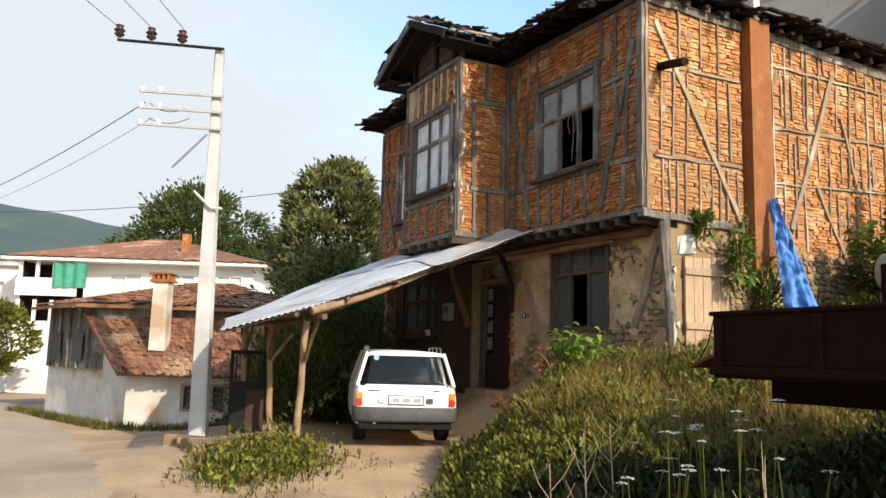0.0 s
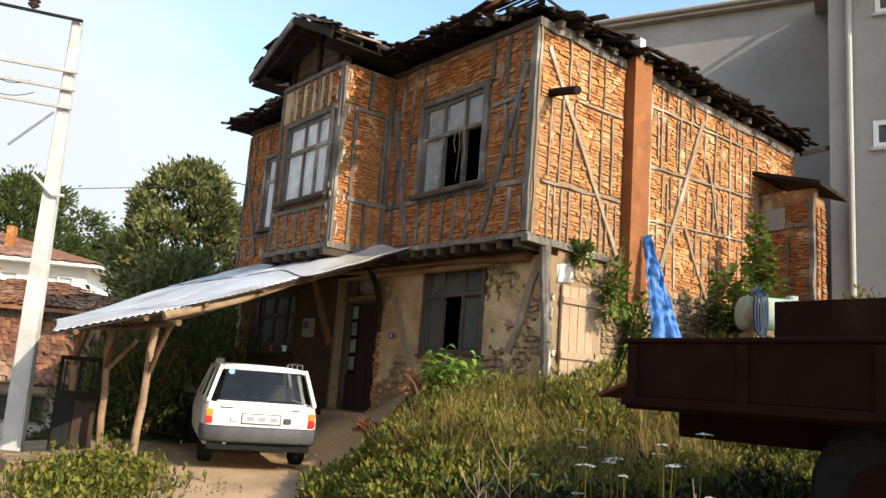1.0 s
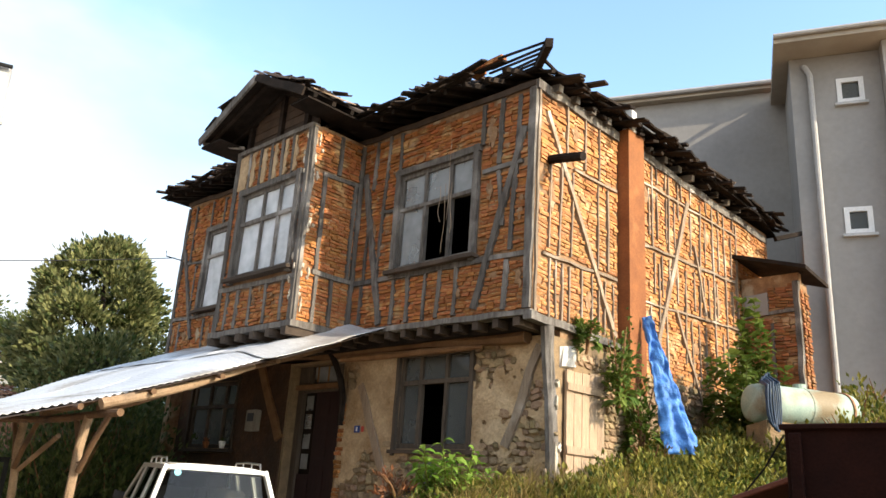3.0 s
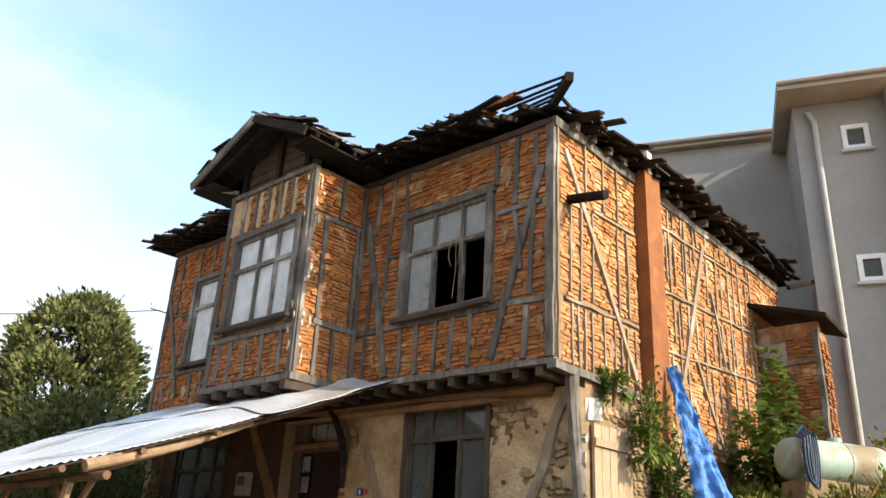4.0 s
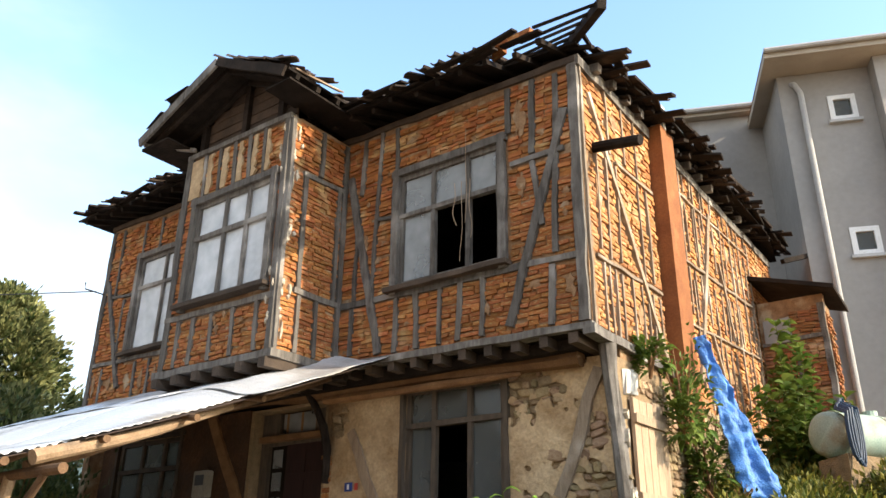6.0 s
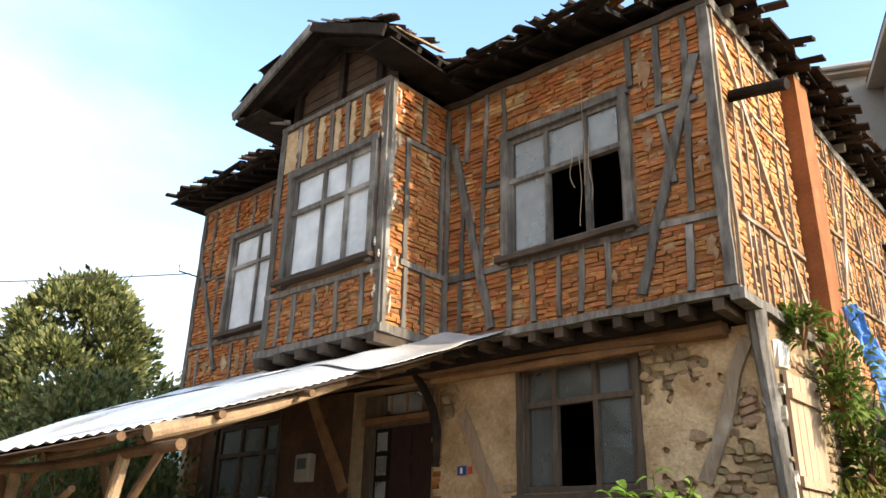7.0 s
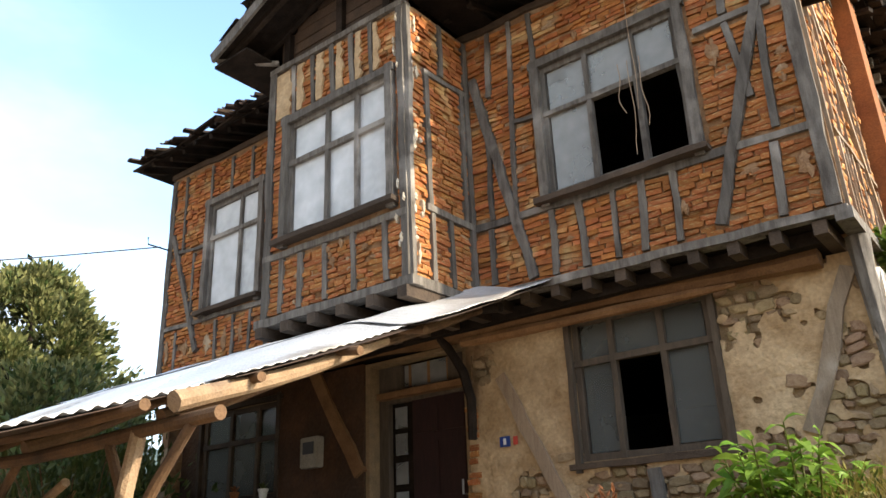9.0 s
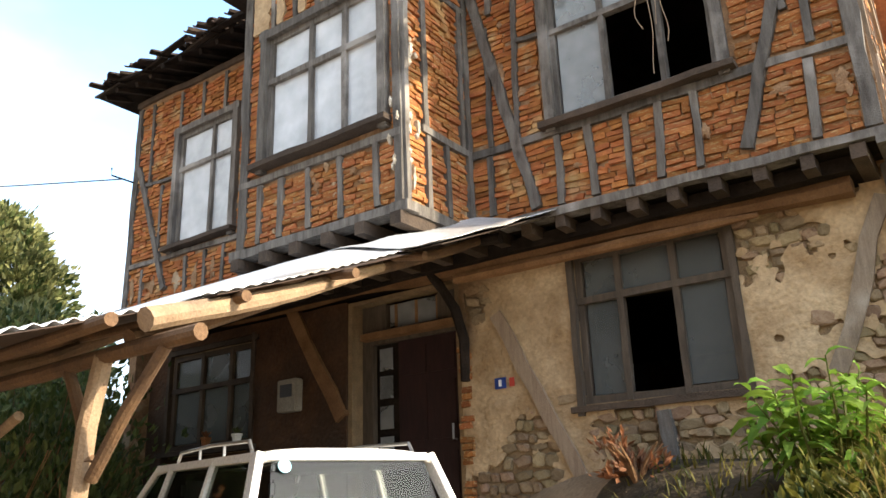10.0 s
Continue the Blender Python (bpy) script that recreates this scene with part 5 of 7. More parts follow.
def can_z(x, y):
    t = (y + 4.9) / 4.85
    roll = 0.15 * (1 - smooth((x + 3.6) / 0.8)) * smooth((y + 3.3) / 1.4)
    return 1.82 + 1.80 * t - 0.085 * math.sin(math.pi * max(0.0, min(1.0, t))) + roll


def skew(x):
    """The lower edge runs in towards the house at the far end."""
    return 1.15 * max(0.0, min(1.0, (-3.1 - x) / 5.0))


def canopy_sheet(x0, x1, y0, y1, lift, ribs=True, edge=0.03, amp=0.011):
    bm = bmesh.new()
    nx, ny = 14, max(10, int((y1 - y0) / 0.019))
    rows = []
    for k in range(ny + 1):
        y = y0 + (y1 - y0) * k / ny
        row = []
        for i in range(nx + 1):
            x = x0 + (x1 - x0) * i / nx
            y = y0 + (y1 - y0) * k / ny + (skew(x) * (1 - k / ny) if y0 < -4 else 0)
            xx = x - (0.22 * max(0.0, -y / 4.9) if x1 > -3 else 0) * i / nx + (edge * noise.noise((y * 2.3, lift * 9, 1)) if i == nx else 0)
            rib = amp if ribs else 0.002
            z = can_z(x, y) + lift + rib * math.sin(y * 2 * math.pi / 0.09) + 0.02 * noise.noise((x * 0.8, y * 0.9, 2)) + (0 if ribs else 0.03 * noise.noise((x * 2, y * 2.4, 8)))
            row.append(bm.verts.new((xx, y, z)))
        rows.append(row)
    for a, b in zip(rows, rows[1:]):
        for i in range(nx):
            bm.faces.new((a[i], a[i + 1], b[i + 1], b[i]))
    ob = part("roof_sheet", bm, ZINC, canopy, smooth=True)
    so = ob.modifiers.new("thick", "SOLIDIFY")
    so.thickness = 0.004
    # added dark layer below, with the canopy's shade in its colour
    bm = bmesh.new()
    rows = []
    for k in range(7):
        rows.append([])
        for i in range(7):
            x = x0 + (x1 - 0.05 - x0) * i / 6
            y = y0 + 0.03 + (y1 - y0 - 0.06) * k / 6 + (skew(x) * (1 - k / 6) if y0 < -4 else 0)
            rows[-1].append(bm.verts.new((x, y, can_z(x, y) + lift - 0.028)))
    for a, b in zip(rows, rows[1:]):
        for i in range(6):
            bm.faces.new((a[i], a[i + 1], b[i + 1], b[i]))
    ln = part("shade_lining", bm, DARKSHEET, ob, "rusted underside darkened for its shade")
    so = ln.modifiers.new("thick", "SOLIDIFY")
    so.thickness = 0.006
    return ob


for j, (xa, xb) in enumerate(((-4.8, -2.86), (-6.6, -4.7), (-8.4, -6.5))):
    canopy_sheet(xa, xb - (0.12 if j == 0 else 0), -4.92, -3.2, 0.0)
    canopy_sheet(xa, xb, -3.35, -1.6, 0.016, ribs=True, amp=0.006)
    canopy_sheet(xa, xb + (0.30 if j == 0 else 0), -1.75, -0.02, 0.032, ribs=False, edge=0.10)
# logs under the sheets, the dark ones with their shade put in the colour
SHADELOG = mat("shaded_log_bark", (0.15, 0.085, 0.042), (0.088, 0.05, 0.027), 4, c=(0.06, 0.037, 0.023), bump=0.4)


def log(name, pts, r, mat_=POLEWOOD, seg=10, label=""):
    bm = bmesh.new()
    n = len(pts)
    rr = r if isinstance(r, list) else [r * (1 + 0.06 * math.sin(i * 2.3)) for i in range(n)]
    tube(bm, pts, rr, seg, wob=0.04)
    return part(name, bm, mat_, canopy, label)


log("rafter", [(-2.98 - 0.02 * i, y, can_z(-3.0, y) - 0.085 + 0.012 * math.sin(y * 3)) for i, y in enumerate(np.linspace(-3.68, -1.75, 8))], [0.062, 0.058, 0.057, 0.053, 0.051, 0.047, 0.042, 0.036], label="thick peeled rafter with a sawn end")
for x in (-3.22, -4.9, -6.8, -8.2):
    log("rafter", [(x, y, can_z(x, y) - 0.14 + 0.015 * math.sin(y * 2)) for y in np.linspace(-3.6, -0.15, 9)], [0.054, 0.053, 0.052, 0.05, 0.048, 0.046, 0.044, 0.042, 0.04], SHADELOG)
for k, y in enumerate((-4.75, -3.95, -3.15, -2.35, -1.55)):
    log("purlin", [(x, y + skew(x) * (1 - k * 0.22) * 0.95, can_z(x, y + skew(x) * (1 - k * 0.22) * 0.95) - 0.06 + 0.01 * math.sin(x * 2)) for x in np.linspace(-8.3, -2.88 + 0.06 * (k % 2), 8)], 0.034, SHADELOG)
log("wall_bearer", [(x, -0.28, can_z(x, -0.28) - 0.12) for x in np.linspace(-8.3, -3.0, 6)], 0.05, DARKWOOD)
log("plate_log", [(x, -3.58, 2.03 + 0.02 * math.sin(x * 1.7)) for x in np.linspace(-8.3, -2.68, 9)], 0.044, SHADELOG)
for (bx, by, tx, ty, foot) in ((-3.70, -3.60, -3.50, -3.58, -0.12), (-5.62, -3.45, -5.58, -3.56, -0.05), (-7.4, -3.5, -7.3, -3.56, -0.05)):
    log("post", [Vector((bx, by, foot)).lerp(Vector((tx, ty, 2.04)), i / 6) + Vector((0.02 * math.sin(i * 1.3), 0.015 * math.cos(i * 1.9), 0)) for i in range(7)], [0.056, 0.053, 0.056, 0.053, 0.051, 0.053, 0.05])
    log("brace", [(tx + 0.02, ty, 1.42), (tx + 0.28, ty - 0.01, 1.72), (tx + 0.56, ty, 2.02)], 0.034, SHADELOG)
    log("brace", [(tx - 0.02, ty, 1.5), (tx - 0.14, ty + 0.01, 1.74), (tx - 0.3, ty, 2.0)], 0.034, SHADELOG)
log("brace", [(-5.55, -3.5, 1.4), (-4.4, -3.52, 1.82)], 0.03)


# ---- parked estate car ----
car = thing("estate_car", "white boxy estate car with grey bumper, parked under the canopy", "car", pose(-0.50, 12.12, 0.17, 1.0, 0, 8))
W = 0.80


def car_body():
    bm = bmesh.new()
    st = [(0.02, 0.93, 0.44, 0.84), (0.10, 0.985, 0.34, 0.885), (0.5, 1.0, 0.27, 0.895), (1.6, 1.01, 0.25, 0.90), (2.9, 1.0, 0.25, 0.90), (3.3, 0.985, 0.27, 0.86), (4.1, 0.95, 0.32, 0.80), (4.24, 0.90, 0.42, 0.74)]
    rings = []
    for y, w, lo, hi in st:
        w *= W
        half = [(w * 0.90, lo), (w * 0.985, lo + 0.10), (w, lo + 0.26), (w * 0.995, hi - 0.16), (w * 0.965, hi - 0.04), (w * 0.93, hi)]
        ring = [(x, z) for x, z in half] + [(-x, z) for x, z in reversed(half)]
        rings.append([bm.verts.new((x, y, z)) for x, z in ring])
    for a, b in zip(rings, rings[1:]):
        for k in range(12):
            bm.faces.new((a[k], a[(k + 1) % 12], b[(k + 1) % 12], b[k]))
    bm.faces.new(rings[0]), bm.faces.new(rings[-1])
    ob = part("body", bm, CARWHITE, car, smooth=True)
    bv = ob.modifiers.new("soft", "BEVEL")
    bv.width, bv.segments, bv.limit_method, bv.angle_limit = 0.02, 2, "ANGLE", radians(35)
    return ob


body = car_body()
BELT, ROOF = 0.885, 1.385


def gpt(side, y, t):
    """A point on the glasshouse side: t from 0 at the belt to 1 at the roof."""
    return Vector((side * (0.745 - 0.135 * t - 0.01 * t * t), y, BELT + (ROOF - BELT) * t))


bm = bmesh.new()
rows = []
for i, y in enumerate((0.24, 0.34, 0.9, 1.5, 2.1, 2.36)):
    row = []
    for k in range(9):
        u = -1 + k / 4
        row.append(bm.verts.new((u * 0.625, y, 1.385 + 0.045 * (1 - u ** 4) - (0.02 if i in (0, 5) else 0))))
    rows.append(row)
for a, b in zip(rows, rows[1:]):
    for k in range(8):
        bm.faces.new((a[k], a[k + 1], b[k + 1], b[k]))
roof_ob = part("roof_panel", bm, CARWHITE, car, smooth=True)
so = roof_ob.modifiers.new("thick", "SOLIDIFY")
so.thickness, so.offset = 0.04, -1
for s in (-1, 1):
    for (y0, y1, w) in ((0.09, 0.30, 0.11), (1.02, 1.03, 0.055), (2.02, 1.98, 0.06), (2.98, 2.33, 0.05)):
        bm = bmesh.new()
        bar(bm, gpt(s, y0, -0.02), gpt(s, y1, 1.0), w, 0.05, (s, 0, 0.2))
        bmesh.ops.bevel(bm, geom=bm.edges[:], offset=0.008, segments=1, affect="EDGES")
        part("pillar", bm, CARWHITE, car)
    bm = bmesh.new()
    bar(bm, gpt(s, 0.27, 0.97), gpt(s, 2.36, 0.97), 0.05, 0.045, (s, 0, 0.2))
    part("cant_rail", bm, CARWHITE, car)
    for (ya, yb, yc, yd) in ((0.15, 1.0, 1.0, 0.33), (1.05, 2.0, 1.96, 1.05), (2.05, 2.92, 2.34, 2.0)):
        bm = bmesh.new()
        vs = [gpt(s, ya, 0.02), gpt(s, yb, 0.02), gpt(s, yc, 0.93), gpt(s, yd, 0.93)]
        lo = [bm.verts.new(v) for v in vs]
        hi = [bm.verts.new(v + Vector((-s * 0.006, 0, 0))) for v in vs]
        bm.faces.new(lo), bm.faces.new(hi)
        for k in range(4):
            bm.faces.new((lo[k], lo[(k + 1) % 4], hi[(k + 1) % 4], hi[k]))
        part("side_window", bm, CARPANE, car).visible_shadow = False
    # roof rail
    bm = bmesh.new()
    tube(bm, [(s * 0.575, 0.45, 1.41), (s * 0.575, 0.50, 1.475), (s * 0.575, 1.2, 1.49), (s * 0.575, 1.9, 1.475), (s * 0.575, 1.96, 1.41)], 0.013, 7)
    rail = part("roof_rail", bm, STEEL, car)
    for y in (0.95, 1.45):
        bm = bmesh.new()
        tube(bm, [(s * 0.575, y, 1.40), (s * 0.575, y, 1.485)], 0.011, 6)
        part("rail_foot", bm, STEEL, rail)
    # wheels
    for y in (0.78, 3.22):
        bm = bmesh.new()
        pr = [(0.10, 0.17), (0.10, 0.25), (0.075, 0.285), (-0.075, 0.285), (-0.10, 0.25), (-0.10, 0.17)]
        rr = []
        for k in range(24):
            a = 2 * math.pi * k / 24
            rr.append([bm.verts.new((s * 0.66 + p, y + math.cos(a) * r, 0.285 + math.sin(a) * r)) for p, r in pr])
        for k in range(24):
            for j in range(6):
                bm.faces.new((rr[k][j], rr[k][(j + 1) % 6], rr[(k + 1) % 24][(j + 1) % 6], rr[(k + 1) % 24][j]))
        wheel = part("wheel", bm, RUBBER, car, smooth=True)
        bm = bmesh.new()
        tube(bm, [(s * 0.62, y, 0.285), (s * 0.73, y, 0.285)], [0.17, 0.165], 20)
        part("rim", bm, STEEL, wheel)
    # tail lamps
    for z0, z1, m_ in ((0.70, 0.80, LAMPAMBER), (0.60, 0.70, LAMPRED)):
        bm = bmesh.new()
        box(bm, (s * 0.66, -0.005, z0), (s * 0.755, 0.12, z1 - 0.004))
        bmesh.ops.bevel(bm, geom=bm.edges[:], offset=0.008, segments=2, affect="EDGES")
        part("tail_lamp", bm, m_, car)
    bm = bmesh.new()
    box(bm, (s * 0.365 - 0.05, -0.015, 0.645), (s * 0.365 + 0.05, 0.06, 0.715))
    bmesh.ops.bevel(bm, geom=bm.edges[:], offset=0.006, segments=2, affect="EDGES")
    part("reversing_lamp", bm, LAMPCLEAR if s < 0 else CARGREY, car)
# tailgate
gate = part("tailgate", (lambda b: (box(b, (-0.67, 0.015, 0.60), (0.67, 0.05, 0.868)), bmesh.ops.bevel(b, geom=b.edges[:], offset=0.012, segments=2, affect="EDGES"), b)[2])(bmesh.new()), CARWHITE, car)
for p, q in (((-0.62, 0.075, 0.885), (0.62, 0.075, 0.885)), ((-0.56, 0.255, 1.37), (0.56, 0.255, 1.37))):
    bm = bmesh.new()
    bar(bm, p, q, 0.05, 0.035, (0, -1, 0.4))
    part("window_surround", bm, CARWHITE, gate)
bm = bmesh.new()
vs = [Vector(p) for p in ((-0.60, 0.085, 0.90), (0.60, 0.085, 0.90), (0.535, 0.245, 1.35), (-0.535, 0.245, 1.35))]
lo = [bm.verts.new(v) for v in vs]
hi = [bm.verts.new(v + Vector((0, 0.006, -0.002))) for v in vs]
bm.faces.new(lo), bm.faces.new(hi)
for k in range(4):
    bm.faces.new((lo[k], lo[(k + 1) % 4], hi[(k + 1) % 4], hi[k]))
part("rear_window", bm, CARPANE, gate).visible_shadow = False
bm = bmesh.new()
tube(bm, [(-0.46, 0.222, 1.315), (-0.46, 0.216, 1.317)], 0.042, 18)
part("sticker", bm, STICKER, gate, "round pale blue sticker")
bm = bmesh.new()
tube(bm, [(0.0, 0.06, 0.885), (-0.05, 0.04, 0.86), (-0.13, 0.035, 0.80)], 0.008, 5)
part("wiper", bm, INK, gate)
bm = bmesh.new()
box(bm, (-0.26, 0.0, 0.625), (0.26, 0.014, 0.745))
bmesh.ops.bevel(bm, geom=bm.edges[:], offset=0.004, segments=1, affect="EDGES")
plate_car = part("registration_plate", bm, PLATEM, gate)
bm = bmesh.new()
box(bm, (-0.275, 0.006, 0.612), (0.275, 0.013, 0.758))
part("plate_frame", bm, CARGREY, gate)
for x0, x1 in ((-0.20, -0.10), (-0.05, 0.06), (0.12, 0.22)):
    bm = bmesh.new()
    box(bm, (x0, -0.003, 0.655), (x1, 0.002, 0.715))
    part("plate_bar", bm, PLATEINK, plate_car)
for x0, x1, z in ((-0.58, -0.40, 0.815), (0.42, 0.52, 0.82)):
    bm = bmesh.new()
    box(bm, (x0, 0.008, z), (x1, 0.016, z + 0.018))
    part("badge", bm, CARGREY, gate)
# bumper
bm = bmesh.new()
pts = [(-0.80, 0.55, 0), (-0.81, 0.12, 0), (-0.74, -0.06, 0), (-0.4, -0.09, 0), (0.4, -0.09, 0), (0.74, -0.06, 0), (0.81, 0.12, 0), (0.80, 0.55, 0)]
rings = [[bm.verts.new((x * f, y + (0.02 if z in (0.36, 0.585) else 0), z)) for z, f in ((0.36, 0.985), (0.40, 1.0), (0.55, 1.0), (0.585, 0.985))] for x, y, _ in pts]
for a, b in zip(rings, rings[1:]):
    for k in range(3):
        bm.faces.new((a[k], b[k], b[k + 1], a[k + 1]))
bump_ob = part("bumper", bm, CARGREY, car, "grey plastic bumper", smooth=True)
so = bump_ob.modifiers.new("thick", "SOLIDIFY")
so.thickness = 0.03
bm = bmesh.new()
box(bm, (-0.70, -0.02, 0.26), (0.70, 0.14, 0.42))
part("valance", bm, RUBBER, car)
bm = bmesh.new()
tube(bm, [(-0.47, -0.04, 0.36), (-0.47, 0.4, 0.36)], 0.028, 12)
part("exhaust", bm, STEEL, car)
# inside: headliner, seats and floor, glimpsed through the glass
HEADLINER = mat("headliner", (0.085, 0.07, 0.052), (0.06, 0.05, 0.038), 5, bump=0.1)
bm = bmesh.new()
rows = [[bm.verts.new((u * 0.59, y, 1.318 + 0.04 * (1 - u ** 4))) for u in np.linspace(-1, 1, 9)] for y in (0.30, 0.9, 1.5, 2.3)]
for a, b in zip(rows, rows[1:]):
    for k in range(8):
        bm.faces.new((a[k], a[k + 1], b[k + 1], b[k]))
so = part("headliner", bm, HEADLINER, car, "brown cloth headliner", smooth=True).modifiers.new("thick", "SOLIDIFY")
so.thickness = 0.006
for x in (-0.36, 0.36):
    bm = bmesh.new()
    box(bm, (x - 0.12, 2.1, 1.13), (x + 0.12, 2.2, 1.28))
    bmesh.ops.bevel(bm, geom=bm.edges[:], offset=0.03, segments=2, affect="EDGES")
    part("headrest", bm, CARGREY, car)
bm = bmesh.new()
box(bm, (-0.68, 0.2, 0.86), (0.68, 2.9, 0.90))
part("parcel_floor", bm, RUBBER, car)
for x in (-0.36, 0.36):
    for y in (1.25, 2.1):
        bm = bmesh.new()
        box(bm, (x - 0.25, y, 0.86), (x + 0.25, y + 0.12, 1.12))
        bmesh.ops.bevel(bm, geom=bm.edges[:], offset=0.03, segments=2, affect="EDGES")
        part("seat_back", bm, CARGREY, car)
bm = bmesh.new()
vs = [Vector(p) for p in ((-0.70, 2.98, 0.90), (0.70, 2.98, 0.90), (0.58, 2.35, 1.36), (-0.58, 2.35, 1.36))]
lo = [bm.verts.new(v) for v in vs]
hi = [bm.verts.new(v + Vector((0, -0.004, -0.005))) for v in vs]
bm.faces.new(lo), bm.faces.new(hi)
part("windscreen", bm, CARPANE, car).visible_shadow = False
for s in (-1, 1):
    bm = bmesh.new()
    bar(bm, (s * 0.80, 2.55, 0.93), (s * 0.93, 2.52, 0.95), 0.11, 0.05, (0, 1, 0))
    part("door_mirror", bm, CARGREY, car)

# ---- tipping trailer, rusty red ----
TR = pose(1.89, 5.46, 0, 0, 0, -62.2)
trailer = thing("farm_trailer", "rusty dark red farm trailer standing in the weeds", "trailer", TR)


def board(name, a, b, parent=trailer, mat_=RUST, bev=0.006, label="", jit=0.0):
    bm = bmesh.new()
    box(bm, a, b, jit)
    bmesh.ops.bevel(bm, geom=bm.edges[:], offset=bev, segments=1, affect="EDGES")
    return part(name, bm, mat_, parent, label)


side_b = board("side_board", (0.0, 0.0, 1.50), (1.55, 0.035, 1.86))
board("side_board", (1.57, 0.0, 1.50), (3.9, 0.035, 1.86))
board("side_board", (0.0, 1.85, 1.50), (3.9, 1.885, 1.86))
board("head_board", (3.9, 0.0, 1.50), (3.935, 1.885, 2.0))
board("bed", (0.0, 0.0, 1.42), (3.93, 1.885, 1.485))
board("top_rail", (-0.02, -0.02, 1.845), (3.94, 0.05, 1.875))
board("lower_rail", (-0.02, -0.025, 1.44), (3.94, 0.01, 1.50))
for x in (0.03, 0.8, 1.55, 2.4, 3.2):
    board("stake", (x, -0.03, 1.45), (x + 0.06, 0.0, 1.83))
flap = board("tailgate_flap", (-0.36, 0.15, -0.015), (0.0, 1.2, 0.015), mat_=REDSHEET, label="lowered red tailgate")
flap.matrix_basis = pose(-0.02, 0, 1.62, 0, -20, 0)
for y in (0.45, 1.4):
    board("chassis_rail", (0.1, y, 1.26), (4.2, y + 0.08, 1.42))
board("axle", (1.5, 0.15, 1.0), (1.6, 1.75, 1.1))
for y in (0.12, 1.6):
    bm = bmesh.new()
    tube(bm, [(1.55, y, 1.05), (1.55, y + 0.20, 1.05)], [0.42, 0.42], 26)
    bmesh.ops.bevel(bm, geom=[e for e in bm.edges if abs((e.verts[0].co - e.verts[1].co).y) < 0.01], offset=0.04, segments=2, affect="EDGES")
    wh = part("wheel", bm, RUBBER, trailer)
    bm = bmesh.new()
    tube(bm, [(1.55, y - 0.01, 1.05), (1.55, y + 0.21, 1.05)], 0.2, 18)
    part("rim", bm, RUST, wh)
bm = bmesh.new()
tube(bm, [(-0.01, 0.02, 1.82), (-0.16, 0.12, 1.66), (-0.33, 0.18, 1.50)], 0.005, 5)
part("chain", bm, BLACKIRON, trailer)

# a second red trailer body standing behind the first
trailer2 = thing("trailer_body", "second rusty red trailer body behind the first", "trailer", pose(3.56, 6.32, 0, 0, 0, -62.2))
for a, b in (((0, 0, 2.0), (3.4, 0.04, 2.36)), ((0, 0.04, 2.0), (0.04, 1.3, 2.36)), ((0, 1.3, 2.0), (3.4, 1.34, 2.36)), ((0, 0, 1.92), (3.4, 1.34, 2.0))):
    board("side_board", a, b, trailer2)
for x in (0.3, 2.6):
    for y in (0.2, 1.1):
        board("leg", (x, y, 0.9), (x + 0.1, y + 0.1, 1.93), trailer2)

# ---- old steel tank, hose, tarpaulin ----
tank = thing("steel_tank", "pale green peeling steel tank lying in the weeds", "tank", pose(6.18, 10.93, 2.88, 0, 0, -2))
bm = bmesh.new()
tube(bm, [(0, 0, 0), (0.03, 0, 0), (0.4, 0, 0), (1.0, 0, 0), (1.57, 0, 0), (1.6, 0, 0)], [0.20, 0.255, 0.27, 0.27, 0.255, 0.20], 24)
part("drum", bm, TANKG, tank, smooth=True)
for x in (0.12, 0.8, 1.45):
    bm = bmesh.new()
    tube(bm, [(x, 0, 0), (x + 0.03, 0, 0)], 0.277, 24)
    part("hoop", bm, TANKG if x < 1 else SHEETBROWN, tank)
bm = bmesh.new()
tube(bm, [(0.8, 0, 0.25), (0.8, 0, 0.32)], 0.09, 14)
part("filler_cap", bm, TANKG, tank)
hose = thing("hose_coil", "coil of dark blue hose hung over a tank end", "hose", pose(6.22, 10.74, 2.92))
for k in range(9):
    bm = bmesh.new()
    w_, h_ = 0.06 + 0.008 * (k % 4), 0.30 + 0.012 * k
    tube(bm, [(0.05 + 0.012 * (k - 4) + w_ * math.cos(q), -0.13 - 0.012 * (k % 3) + (0.14 if math.sin(q) > 0.8 else 0), h_ * math.sin(q) - 0.04) for q in np.linspace(0, 6.28, 19)], 0.011, 6)
    part("hose_turn", bm, HOSE, hose)
stand = part("tank_block", (lambda b: (box(b, (6.25, 10.73, 2.2), (7.7, 11.13, 2.62), 0.03), b)[1])(bmesh.new()), RUBBLE)
tagged(stand, "rough concrete block bearing a tank", "block")

bm = bmesh.new()
rows = []
for k in range(46):
    t = k / 45
    c = Vector((0.27, 2.24, 3.98)).lerp(Vector((0.82, 2.17, 2.12)), t)
    half = 0.05 + 0.18 * t
    row = []
    for i in range(15):
        u = -1 + i / 7
        fold = 0.008 * math.sin(i * 1.3 + 5 * t) + 0.065 * noise.noise((u * 2.5, t * 8, 3)) + 0.045 * noise.noise((u * 6, t * 20, 6))
        row.append(bm.verts.new(c + Vector((0.08 * (1 - abs(u)) + fold + u * half * 0.75, u * half * 0.75 - fold * 0.6, -0.02 * abs(u) + 0.015 * noise.noise((u * 5, t * 9, 1))))))
    rows.append(row)
for a, b in zip(rows, rows[1:]):
    for i in range(14):
        bm.faces.new((a[i], a[i + 1], b[i + 1], b[i]))
tarp = part("blue_tarpaulin", bm, BLUE, smooth=True)
tarp.matrix_world = HOUSE
so = tarp.modifiers.new("thick", "SOLIDIFY")
